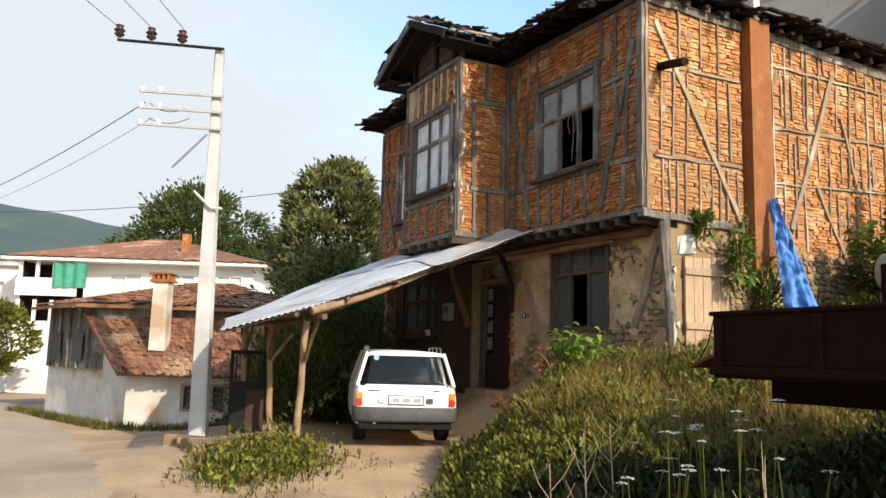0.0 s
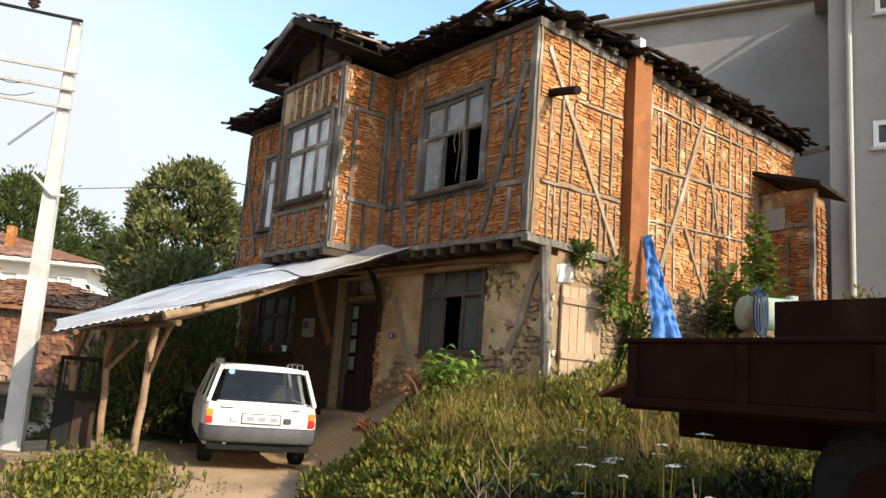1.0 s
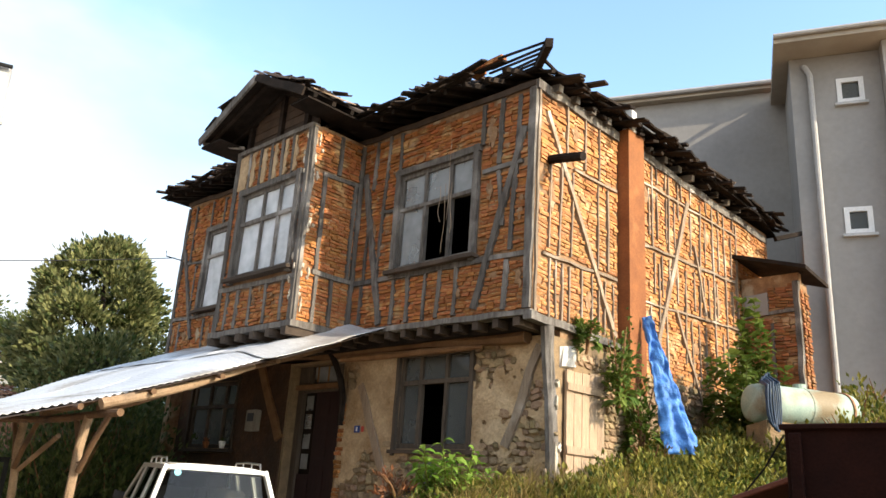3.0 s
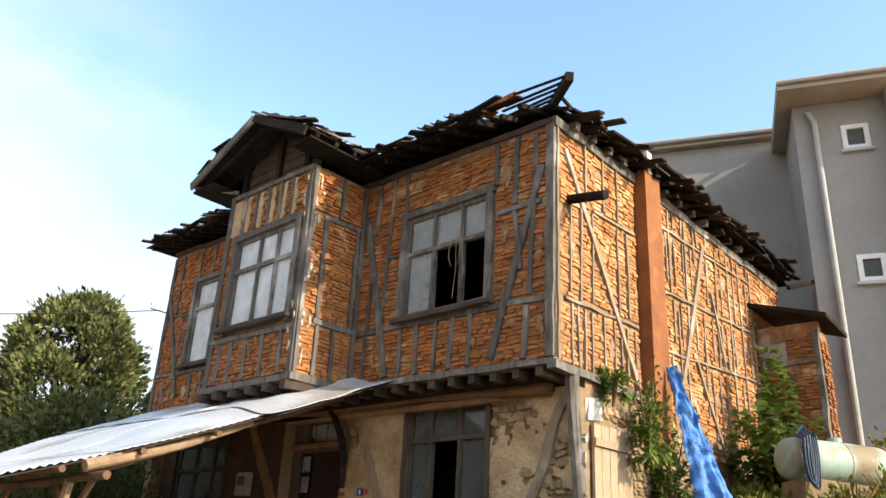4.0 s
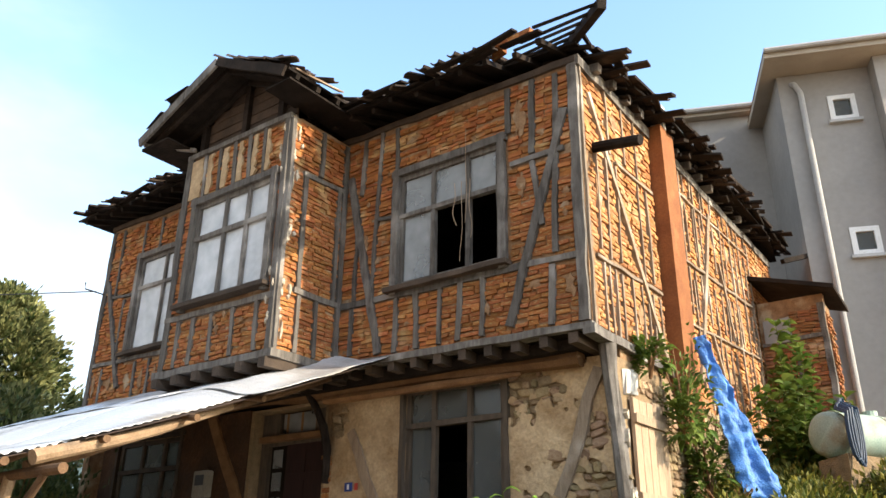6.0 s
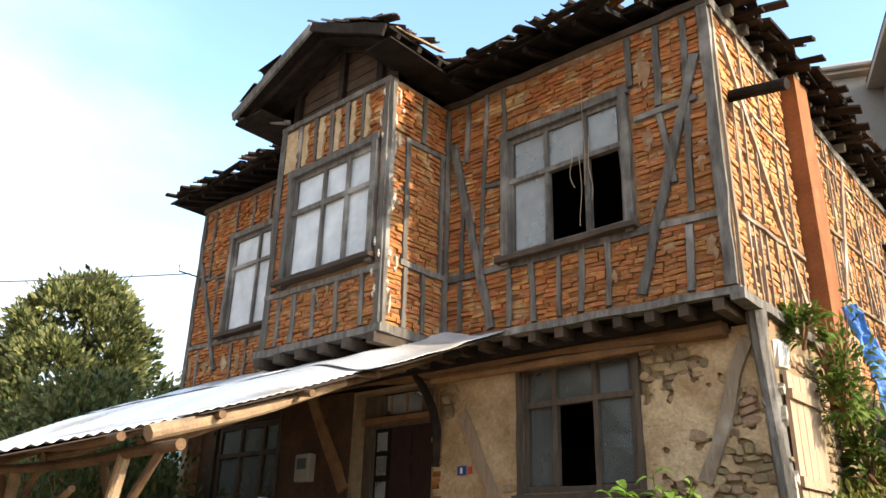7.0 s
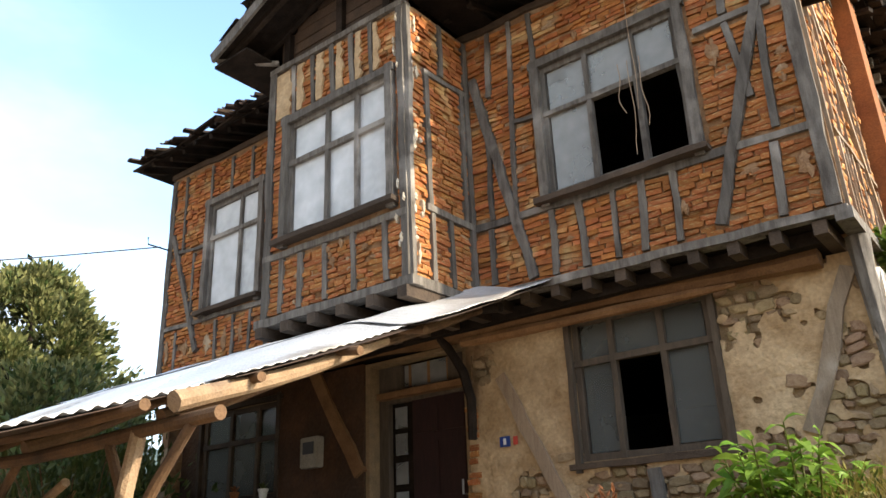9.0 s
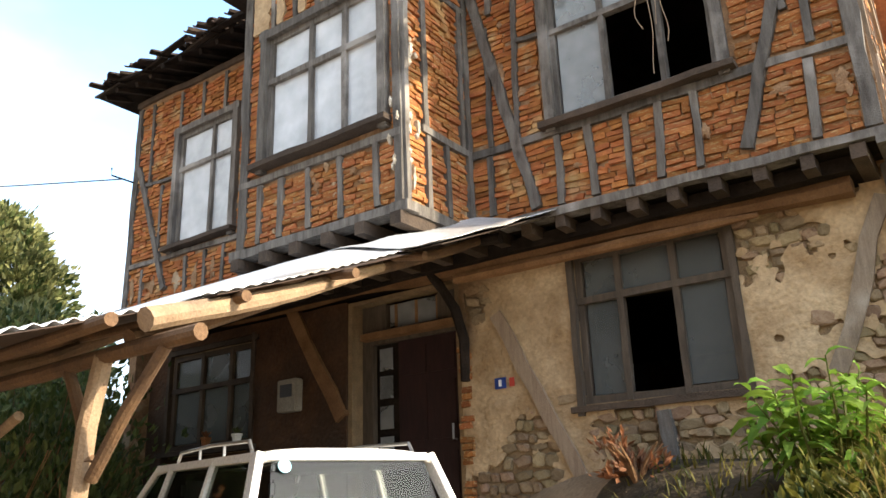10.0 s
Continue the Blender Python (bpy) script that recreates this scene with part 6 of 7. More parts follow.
so.thickness = 0.01
tagged(tarp, "crumpled blue tarpaulin leaning on the brick wall", "tarpaulin")

# pots on the porch window sill
for k, (x, m_, leafm) in enumerate(((-7.06, WHITEPLASTIC, LEAF), (-7.62, CHIMRED, DRYLEAF))):
    pot = thing("flower_pot", "small flower pot on a dusty window sill" if k else "small white flower pot on a dusty window sill", "pot", HOUSE @ Matrix.Translation((x, 0.30, 1.985)))
    bm = bmesh.new()
    tube(bm, [(0, 0, 0), (0, 0, 0.09), (0, 0, 0.095), (0, 0, 0.12)], [0.042, 0.058, 0.066, 0.066], 14)
    part("pot", bm, m_, pot)
    for j in range(9):
        a = j * 0.7
        bm = bmesh.new()
        bar(bm, (0, 0, 0.11), (0.06 * math.cos(a), 0.06 * math.sin(a), 0.17 + 0.01 * (j % 3)), 0.025, 0.003, (0, 0, 1))
        part("leaf", bm, leafm, pot)

# ---- grey apartment block behind ----
GREY = pose(9.6, 13.4, 0, 0, 0, -39)
block = thing("apartment_block", "plain grey rendered apartment block with small windows", "building", GREY)
GW = [(0.82, 1.30, 9.26, 9.80), (0.74, 1.22, 6.55, 7.08)]
bm = bmesh.new()
slab(bm, 0.0, 1.62, -1.0, 10.35, 0.0, 0.3, GW)
part("wall", bm, GREYWALL, block)
bm = bmesh.new()
box(bm, (1.625, -0.35, -1), (9.0, 8.0, 10.35))
part("wall", bm, GREYWALL, block)
bm = bmesh.new()
box(bm, (0.0, 0.305, -1), (0.3, 2.0, 10.35))
box(bm, (0.31, 1.2, -1), (1.62, 8, 10.34))
part("wall", bm, GREYWALL, block)
bm = bmesh.new()
box(bm, (-9.0, 2.002, -1), (0.29, 8.0, 10.75))
part("wall", bm, GREYWALL, block)
for (x0, y0, x1, z) in ((-0.3, -0.7, 9.5, 10.36), ):
    bm = bmesh.new()
    box(bm, (x0, y0, z), (x1, 1.9, z + 0.12))
    part("eave_slab", bm, EAVE, block, "pale eave slab")
    bm = bmesh.new()
    tube(bm, [(x0, y0 - 0.05, z + 0.14), (x1, y0 - 0.05, z + 0.16)], 0.05, 8)
    part("gutter", bm, GREYPIPE, block)
    bm = bmesh.new()
    vs = [bm.verts.new(p) for p in ((x0, y0, z + 0.17), (x1, y0, z + 0.17), (x1, 4, z + 1.2), (x0 + 1.5, 4, z + 1.2), (x0, 1.9, z + 0.17))]
    bm.faces.new(vs)
    part("roof", bm, REDTILE, block)
bm = bmesh.new()
box(bm, (-9.2, 1.80, 10.76), (0.2, 8, 10.90))
part("eave_slab", bm, EAVE, block)
bm = bmesh.new()
tube(bm, [(-9.2, 1.74, 10.90), (0.15, 1.74, 10.88)], 0.06, 8)
part("gutter", bm, GREYPIPE, block)
bm = bmesh.new()
tube(bm, [(-0.05, 1.7, 10.86), (0.0, 0.9, 10.7), (0.28, -0.07, 10.1), (0.36, -0.08, 9.9), (0.36, -0.08, 5.0), (0.36, -0.08, 1.0)], 0.055, 10)
part("downpipe", bm, GREYPIPE, block)
for (x0, x1, z0, z1) in GW:
    wn = thing("window", "", "")
    wn.parent = block
    bm = bmesh.new()
    slab(bm, x0, x1, z0, z1, -0.02, 0.08, [(x0 + 0.09, x1 - 0.09, z0 + 0.09, z1 - 0.09)])
    part("window_frame", bm, WHITEPLASTIC, wn)
    bm = bmesh.new()
    box(bm, (x0 - 0.05, -0.08, z0 - 0.06), (x1 + 0.05, 0.05, z0 - 0.005))
    part("window_sill", bm, CONCRETE, wn)
    bm = bmesh.new()
    box(bm, (x0 + 0.09, 0.03, z0 + 0.09), (x1 - 0.09, 0.036, z1 - 0.09))
    part("pane", bm, PANE_DARK, wn)
    # ink-black plate stands for the darkness of the room
    bm = bmesh.new()
    box(bm, (x0, 0.25, z0), (x1, 0.29, z1))
    part("dark_room_plate", bm, INK, wn)
bm = bmesh.new()
bar(bm, HOUSE @ Vector((0.35, 6.9, 6.42)), HOUSE @ Vector((0.95, 8.0, 6.85)), 0.08, 0.08, (0, 0, 1))
part("loose_beam", bm, DARKWOOD).parent = None
tagged(bpy.data.objects["loose_beam"], "dark beam end jutting from the broken roof", "beam")

# ---- concrete power pole ----
pole = thing("power_pole", "pale concrete power pole with three crossarms and insulators", "power pole", pose(-4.36, 14.6, -0.25, 0, -0.7, 0))
bm = bmesh.new()
rings = []
for z, w in ((0, 0.155), (3, 0.125), (7.6, 0.085)):
    rings.append([bm.verts.new((sx * w, sy * w * 0.9, z)) for sx, sy in ((-1, -1), (1, -1), (1, 1), (-1, 1))])
for a, b in zip(rings, rings[1:]):
    for k in range(4):
        bm.faces.new((a[k], a[(k + 1) % 4], b[(k + 1) % 4], b[k]))
bm.faces.new(rings[0]), bm.faces.new(rings[-1])
bmesh.ops.bevel(bm, geom=[e for e in bm.edges if abs(e.verts[0].co.z - e.verts[1].co.z) > 1], offset=0.03, segments=2, affect="EDGES")
part("pole_shaft", bm, CONCRETE, pole)


def arm(z, x0, x1, dz=0.0, r=0.03):
    bm = bmesh.new()
    bar(bm, (x0, -0.14, z + dz), (x1, -0.14, z), 0.045, 0.045, (0, -1, 0))
    return part("crossarm", bm, GREYPIPE if z < 7 else BLACKIRON, pole)


top_arm = arm(7.55, -1.95, 0.12, 0.16)
for x in (-1.92, -1.30, -0.70):
    bm = bmesh.new()
    zb = 7.60 + 0.16 * (-x) / 1.95
    tube(bm, [(x, -0.14, zb), (x, -0.14, zb + 0.06), (x, -0.14, zb + 0.10), (x, -0.14, zb + 0.14), (x, -0.14, zb + 0.20), (x, -0.14, zb + 0.24)], [0.03, 0.10, 0.06, 0.11, 0.06, 0.08], 12)
    part("insulator", bm, CERAMIC, top_arm)
for z in (6.60, 6.28, 5.95):
    a = arm(z, -1.45, 0.16, 0.09)
    for x in (-1.4, -1.05):
        bm = bmesh.new()
        tube(bm, [(x, -0.14, z + 0.07), (x, -0.14, z + 0.13), (x, -0.14, z + 0.18)], [0.03, 0.05, 0.03], 8)
        part("insulator", bm, PLATEM, a)
bm = bmesh.new()
tube(bm, [(-0.30, -0.14, 4.75), (0.05, -0.16, 4.42), (0.25, -0.16, 4.42)], 0.028, 6)
part("bracket", bm, CONCRETE, pole)
bm = bmesh.new()
bar(bm, (-0.75, -0.12, 5.20), (-0.12, -0.12, 5.86), 0.035, 0.02, (0, -1, 0))
part("arm_brace", bm, STEEL, pole)


def wire(p, q, sag, name="overhead_wire", r=0.010):
    p, q = Vector(p), Vector(q)
    bm = bmesh.new()
    pts = []
    for i in range(17):
        t = i / 16
        v = p.lerp(q, t)
        v.z -= sag * 4 * t * (1 - t)
        pts.append(v)
    tube(bm, pts, r, 5)
    return tagged(part(name, bm, WIRE), "thin dark overhead wire strung from a pole", "wire", "overhead wires")


for x, dx in ((-6.27, -9.0), (-5.65, -7.4), (-5.05, -6.2)):
    wire((x, 14.45, 7.58), (dx, -3.0, 9.6), 0.3, r=0.007)
wire((-5.75, 14.45, 6.2), (-17.3, 26.0, 5.9), 0.25)
wire((-5.6, 14.45, 5.9), (-17.6, 25.2, 5.3), 0.4, r=0.005)
wire((-5.7, 14.5, 6.2), (-5.0, 14.45, 6.1), 0.12, r=0.008)
wire((-5.7, 14.5, 5.9), (-4.9, 14.45, 5.9), 0.10, r=0.008)
wire(HOUSE @ Vector((-9.15, -0.15, 5.75)), (-22, 26, 6.2), 0.6)
bm = bmesh.new()
tube(bm, [(-9.12, 0.0, 5.72), (-9.16, -0.35, 5.74), (-9.16, -0.36, 5.85)], 0.012, 6)
part("wire_bracket", bm, BLACKIRON, house)

# ---- small old house across the yard ----
cot = thing("cottage", "small whitewashed old cottage with sagging red tiled roofs", "house")
P = {"k": (-7.4, 18.8), "r": (-3.2, 18.8), "r2": (-3.0, 24.5), "l2": (-9.5, 26.5), "l": (-11.0, 22.3)}


def prism(bm, pts, z0, z1):
    lo = [bm.verts.new((x, y, z0)) for x, y in pts]
    hi = [bm.verts.new((x, y, z1 if not isinstance(z1, (list, tuple)) else z1[i])) for i, (x, y) in enumerate(pts)]
    bm.faces.new(lo), bm.faces.new(hi)
    n = len(pts)
    for k in range(n):
        bm.faces.new((lo[k], lo[(k + 1) % n], hi[(k + 1) % n], hi[k]))


bm = bmesh.new()
slab(bm, -7.4, -3.2, -0.6, 0.98, 18.8, 19.05, [(-6.1, -5.0, 0.10, 0.75)])
part("wall", bm, WHITEWASH, cot)
bm = bmesh.new()
prism(bm, [(-7.4, 19.06), (-3.25, 19.06), P["r2"], P["l2"], P["l"]], -0.6, [0.95, 0.95, 2.4, 2.5, 2.55])
part("wall", bm, WHITEWASH, cot)
bm = bmesh.new()
prism(bm, [(-8.75, 20.05), (-3.2, 20.6), P["r2"], P["l2"], (-11.05, 22.25)], 1.0, 2.6)
part("upper_wall", bm, TIMBER, cot, "grey weathered board cladding")
for t in (0.12, 0.32, 0.52, 0.72, 0.9):
    bm = bmesh.new()
    x, y = -8.75 - 2.3 * t, 20.05 + 2.2 * t
    bar(bm, (x - 0.03, y - 0.03, 1.0), (x - 0.03, y - 0.03, 2.6), 0.10, 0.05, (-0.7, -0.7, 0), jit=0.02)
    part("cladding_post", bm, TIMBER, cot)
for t in (0.2, 0.65):
    bm = bmesh.new()
    x, y = -8.8 - 2.3 * t, 20.0 + 2.2 * t
    bar(bm, (x, y, 1.55), (x - 0.45, y + 0.43, 1.55), 0.75, 0.03, (-0.7, -0.7, 0))
    part("shutter", bm, INK, cot)
wn = thing("window", "", "")
wn.parent = cot
bm = bmesh.new()
slab(bm, -6.1, -5.0, 0.10, 0.75, 18.78, 18.86, [(-6.02, -5.75, 0.16, 0.69), (-5.69, -5.40, 0.16, 0.69), (-5.34, -5.08, 0.16, 0.69)])
part("window_frame", bm, PLANK, wn)
bm = bmesh.new()
box(bm, (-6.05, 18.88, 0.12), (-5.05, 18.9, 0.73))
part("pane", bm, PANE_DARK, wn)


def tile_slope(parent, a, b, c, d, cols, rows, rng, material=COTTILE, base=COTTILE):
    """A slope with eave a-b and top d-c, laid with curved tiles."""
    a, b, c, d = map(Vector, (a, b, c, d))
    bm = bmesh.new()
    lo = [bm.verts.new(v) for v in (a, b, c, d)]
    hi = [bm.verts.new(v - Vector((0, 0, 0.08))) for v in (a, b, c, d)]
    bm.faces.new(lo), bm.faces.new(hi)
    for k in range(4):
        bm.faces.new((lo[k], lo[(k + 1) % 4], hi[(k + 1) % 4], hi[k]))
    sl = part("roof_slope", bm, base, parent)
    nrm = (b - a).cross(d - a).normalized()
    if nrm.z < 0:
        nrm = -nrm
    def place(i, r):
        u, v = (i + 0.5) / cols, (r + 1.0) / rows
        p = a.lerp(b, u).lerp(d.lerp(c, u), v)
        q = a.lerp(b, u).lerp(d.lerp(c, u), v - 1.0 / rows)
        return p + nrm * 0.02, (b - a).normalized(), (q - p).normalized(), nrm
    tile_rows(place, cols, rows, "roof_tiles", sl, rng, drop=0.04, material=material, wide=0.14, bulge=0.42, loose=0.45)


rng = random.Random(60)
tile_slope(cot, (-7.45, 18.35, 0.98), (-3.0, 18.35, 0.98), (-3.0, 20.7, 2.42), (-9.3, 20.4, 2.45), 56, 14, rng)
tile_slope(cot, (-9.2, 19.75, 2.62), (-2.8, 20.2, 2.62), (-6.2, 23.0, 3.45), (-7.2, 23.0, 3.45), 40, 10, rng)
tile_slope(cot, (-11.6, 22.2, 2.62), (-9.2, 19.75, 2.62), (-7.2, 23.0, 3.45), (-7.3, 23.4, 3.45), 20, 10, rng)
bm = bmesh.new()
bar(bm, (-5.0, 21.2, 2.98), (-4.0, 21.6, 3.05), 0.9, 0.02, (0, -0.3, 1))
part("roof_sheet", bm, ZINC, cot)
bm = bmesh.new()
box(bm, (-6.98, 18.9, 1.5), (-6.62, 19.3, 3.15), 0.02)
ch = part("chimney", bm, WHITEWASH, cot, "pale plastered chimney with a brick cap")
bm = bmesh.new()
box(bm, (-7.05, 18.82, 3.15), (-6.55, 19.38, 3.21), 0.01)
part("cap", bm, BRICKS, ch)
for k in range(4):
    bm = bmesh.new()
    box(bm, (-7.0 + k * 0.12, 18.85, 3.21), (-6.94 + k * 0.12, 19.3, 3.33), 0.005)
    part("cap_brick", bm, BRICKS, ch)
bm = bmesh.new()
box(bm, (-7.06, 18.8, 3.33), (-6.54, 19.4, 3.38), 0.02)
part("cap", bm, BRICKS, ch)

# ---- white two-storey house further off ----
wh_house = thing("white_house", "white rendered house with balconies and a red hipped roof", "house")
bm = bmesh.new()
HW = [(-16.2, -14.6, 4.1, 5.2), (-13.4, -12.0, 4.1, 5.2), (-11.0, -9.7, 4.1, 5.2)]
slab(bm, -17.4, -9.2, -0.8, 5.75, 38.0, 38.3, HW)
part("wall", bm, WHITEWALL, wh_house)
bm = bmesh.new()
box(bm, (-17.4, 38.31, -0.8), (-9.2, 48, 5.75))
part("wall", bm, WHITEWALL, wh_house)
for (x0, x1, z0, z1) in HW:
    wn = thing("window", "", "")
    wn.parent = wh_house
    bm = bmesh.new()
    slab(bm, x0, x1, z0, z1, 37.97, 38.1, [(x0 + 0.08, (x0 + x1) / 2 - 0.03, z0 + 0.08, z1 - 0.08), ((x0 + x1) / 2 + 0.03, x1 - 0.08, z0 + 0.08, z1 - 0.08)])
    part("window_frame", bm, WHITEPLASTIC, wn)
    for k in range(9):
        bm = bmesh.new()
        z = z0 + 0.1 + k * (z1 - z0 - 0.2) / 9
        bar(bm, (x0 + 0.08, 38.09, z + 0.05), (x1 - 0.08, 38.09, z + 0.05), 0.10, 0.015, (0, -1, 0.5))
        part("slat", bm, WHITEPLASTIC, wn)
bm = bmesh.new()
prism(bm, [(-20.3, 37.2), (-17.41, 37.2), (-17.41, 45), (-20.6, 45)], -0.8, 1.9)
part("balcony_base", bm, WHITEWALL, wh_house)
for z in (1.9, 3.95):
    bm = bmesh.new()
    slab(bm, -20.3, -17.42, z, z + 0.85, 37.2, 37.35)
    box(bm, (-20.3, 37.36, z), (-20.15, 45, z + 0.85))
    part("balcony_parapet", bm, WHITEWALL, wh_house)
for x in (-20.2, -19.4, -18.6, -17.6):
    for z in (2.75, 4.8):
        bm = bmesh.new()
        box(bm, (x, 37.22, z), (x + 0.14, 37.34, z + 1.0))
        part("balcony_post", bm, WHITEWALL, wh_house)
bm = bmesh.new()
box(bm, (-20.26, 39.0, 1.9), (-17.42, 39.1, 5.6))
box(bm, (-20.14, 37.4, 1.9), (-20.06, 38.99, 5.6))
part("balcony_back", bm, DARKWOOD, wh_house)
bm = bmesh.new()
n = 24
lo, hi = [], []
for i in range(n + 1):
    x = -18.5 + 1.6 * i / n
    y = 37.1 - 0.05 * math.sin(i * 0.8)
    lo.append(bm.verts.new((x, y, 4.35))), hi.append(bm.verts.new((x, y, 5.55)))
for i in range(n):
    bm.faces.new((lo[i], lo[i + 1], hi[i + 1], hi[i]))
part("awning", bm, GREENCLOTH, wh_house, "green cloth screen", smooth=True)
rng = random.Random(61)
e = 5.78
for q in (((-21.0, 36.7, e), (-8.4, 37.2, e), (-14.6, 42.5, 7.5), (-15.8, 42.5, 7.5)), ((-21.3, 47, e), (-21.0, 36.7, e), (-15.8, 42.5, 7.5), (-15.8, 43.5, 7.5)), ((-8.4, 37.2, e), (-8.4, 48, e), (-14.6, 43.5, 7.5), (-14.6, 42.5, 7.5))):
    bm = bmesh.new()
    a, b, c, d = map(Vector, q)
    cols, rows = 40, 16
    V = [[bm.verts.new(a.lerp(b, i / cols).lerp(d.lerp(c, i / cols), r / rows) + Vector((0, 0, 0.05 * (i % 2)))) for i in range(cols + 1)] for r in range(rows + 1)]
    for r in range(rows):
        for i in range(cols):
            bm.faces.new((V[r][i], V[r][i + 1], V[r + 1][i + 1], V[r + 1][i]))
    part("roof_slope", bm, REDTILE, wh_house)
bm = bmesh.new()
prism(bm, [(-20.9, 36.8), (-8.5, 37.3), (-8.5, 48), (-21.1, 46.8)], 5.62, 5.77)
part("eave", bm, WHITEWALL, wh_house)
bm = bmesh.new()
box(bm, (-13.2, 39.2, 5.9), (-12.85, 39.6, 7.4))
part("chimney", bm, BRICKS, wh_house)
# pale block at the far left
far_house = thing("far_house", "plain pale house at the bend of the road", "house")
bm = bmesh.new()
slab(bm, -26, -20.5, -0.8, 5.6, 40.0, 40.3, [(-25, -24.2, 3.6, 4.8), (-23.2, -22.4, 3.6, 4.8), (-23.2, -22.4, 0.8, 2.0)])
part("wall", bm, WHITEWALL, far_house)
bm = bmesh.new()
box(bm, (-26, 40.31, -0.8), (-20.5, 46, 5.6))
part("wall", bm, WHITEWALL, far_house)
bm = bmesh.new()
box(bm, (-26.3, 39.7, 5.6), (-20.3, 46.2, 5.8))
part("roof", bm, CONCRETE, far_house)
bm = bmesh.new()
box(bm, (-20.5, 31.0, -0.8), (-13.0, 31.2, 0.7), 0.01)
tagged(part("garden_wall", bm, WHITEWALL), "low white garden wall along the road", "wall", kind="structure")

# ---- black iron gate and slab by the pole ----
gate_i = thing("iron_gate", "black sheet-iron gate leaf beside a power pole", "gate", pose(-3.75, 14.2, 0.0, 0, 0, 12))
bm = bmesh.new()
slab(bm, 0.0, 0.62, -0.1, 1.55, 0, 0.04, [(0.06, 0.29, 1.0, 1.48), (0.34, 0.56, 1.0, 1.48)])
part("gate_frame", bm, BLACKIRON, gate_i)
for k in range(3):
    bm = bmesh.new()
    tube(bm, [(0.10 + k * 0.2, 0.02, 1.0), (0.10 + k * 0.2, 0.02, 1.5)], 0.012, 6)
    part("gate_bar", bm, BLACKIRON, gate_i)
bm = bmesh.new()
box(bm, (0.30, -0.03, 0.05), (0.62, -0.005, 0.85), 0.006)
part("sheet_patch", bm, DARKSHEET, gate_i, "scuffed grey sheet")
slabs = thing("kerb_slabs", "broken concrete kerb slabs lying at the roadside", "kerb")
for k, (x, y, r) in enumerate(((-4.0, 13.3, 20), (-3.7, 12.75, 35), (-3.45, 12.2, 28), (-4.35, 13.8, 10))):
    bm = bmesh.new()
    box(bm, (-0.32, -0.25, -0.12), (0.32, 0.25, 0.07), 0.025)
    bmesh.ops.bevel(bm, geom=bm.edges[:], offset=0.02, segments=1, affect="EDGES")
    part("slab", bm, RUBBLE, slabs).matrix_basis = pose(x, y, ground_z(x, y) + 0.04, 4 * (k % 3) - 4, 3, r)

# unseen wall added behind the camera to shade the bank by the trailer
bm = bmesh.new()
box(bm, (-1.1, -0.15, -0.5), (2.1, 0.15, 4.75))
nw = part("wall_shade_caster", bm, GREYWALL)
nw.matrix_world = pose(6.4, 0.5, 0, 0, 0, 38.3)
tagged(nw, "plain grey unseen wall added to shade a weedy bank", "wall", kind="structure")

# unseen dark wall added across the road to cut sky light on the porch
bm = bmesh.new()
box(bm, (-8.6, -12.0, -0.6), (-8.2, 12.2, 6.6))
tagged(part("wall_street", bm, JOISTWOOD), "plain unseen dark wall added to keep sky light off a porch", "wall", kind="structure")

# ---- hills on the horizon ----
bm = bmesh.new()
rows = []
for j in range(7):
    row = []
    for i in range(140):
        az = radians(35 + i * 1.2)
        prof = 8.6 + 1.3 * math.sin(az * 3.1 + 0.4) + 1.2 * noise.noise((az * 3.5, 0, 0)) + 0.35 * noise.noise((az * 14, 3, 0))
        d = 500 + j * 90
        hh = d * math.tan(radians(prof)) * (j / 6) ** 0.8
        hh *= 1 + 0.15 * noise.noise((az * 9, j * 0.7, 5)) * (j / 6) * (1 - j / 6) * 3
        row.append(bm.verts.new((math.cos(az) * d, math.sin(az) * d, hh - 8)))
    rows.append(row)
for a, b in zip(rows, rows[1:]):
    for i in range(139):
        bm.faces.new((a[i], a[i + 1], b[i + 1], b[i]))
tagged(part("backdrop", bm, HILLM, smooth=True), "wooded hills on the horizon, haze put into their blue-green", "hills", kind="structure")
# ---- plants ----
def leaf_mesh(name, pos, direc, size, material, parent=None, aspect=0.5, seed=0, droop=0.0):
    """Many small folded leaves in one mesh: four corners and a raised midrib each."""
    r = np.random.RandomState(seed)
    pos, direc = np.asarray(pos, float), np.asarray(direc, float)
    n = len(pos)
    direc = direc + r.normal(0, 0.45, (n, 3))
    direc[:, 2] -= droop
    direc /= np.linalg.norm(direc, axis=1)[:, None] + 1e-9
    side = np.cross(direc, r.normal(0, 1, (n, 3)))
    side /= np.linalg.norm(side, axis=1)[:, None] + 1e-9
    up = np.cross(side, direc)
    s = (np.asarray(size) * r.uniform(0.6, 1.25, n))[:, None]
    base, tip = pos, pos + direc * s
    mid = pos + direc * s * 0.45 - up * s * 0.06
    l, rt = mid + side * s * aspect * 0.5 + up * s * 0.1, mid - side * s * aspect * 0.5 + up * s * 0.1
    V = np.stack([base, l, tip, rt, mid], 1).reshape(-1, 3)
    idx = np.arange(n)[:, None] * 5
    F = np.concatenate([idx + np.array([[0, 4, 1]]), idx + np.array([[1, 4, 2]]), idx + np.array([[0, 3, 4]]), idx + np.array([[4, 3, 2]])])
    me = bpy.data.meshes.new(name)
    me.from_pydata(V.tolist(), [], F.tolist())
    me.update()
    me.materials.append(material)
    ob = new(name, me)
    if parent:
        ob.parent = parent
    return ob


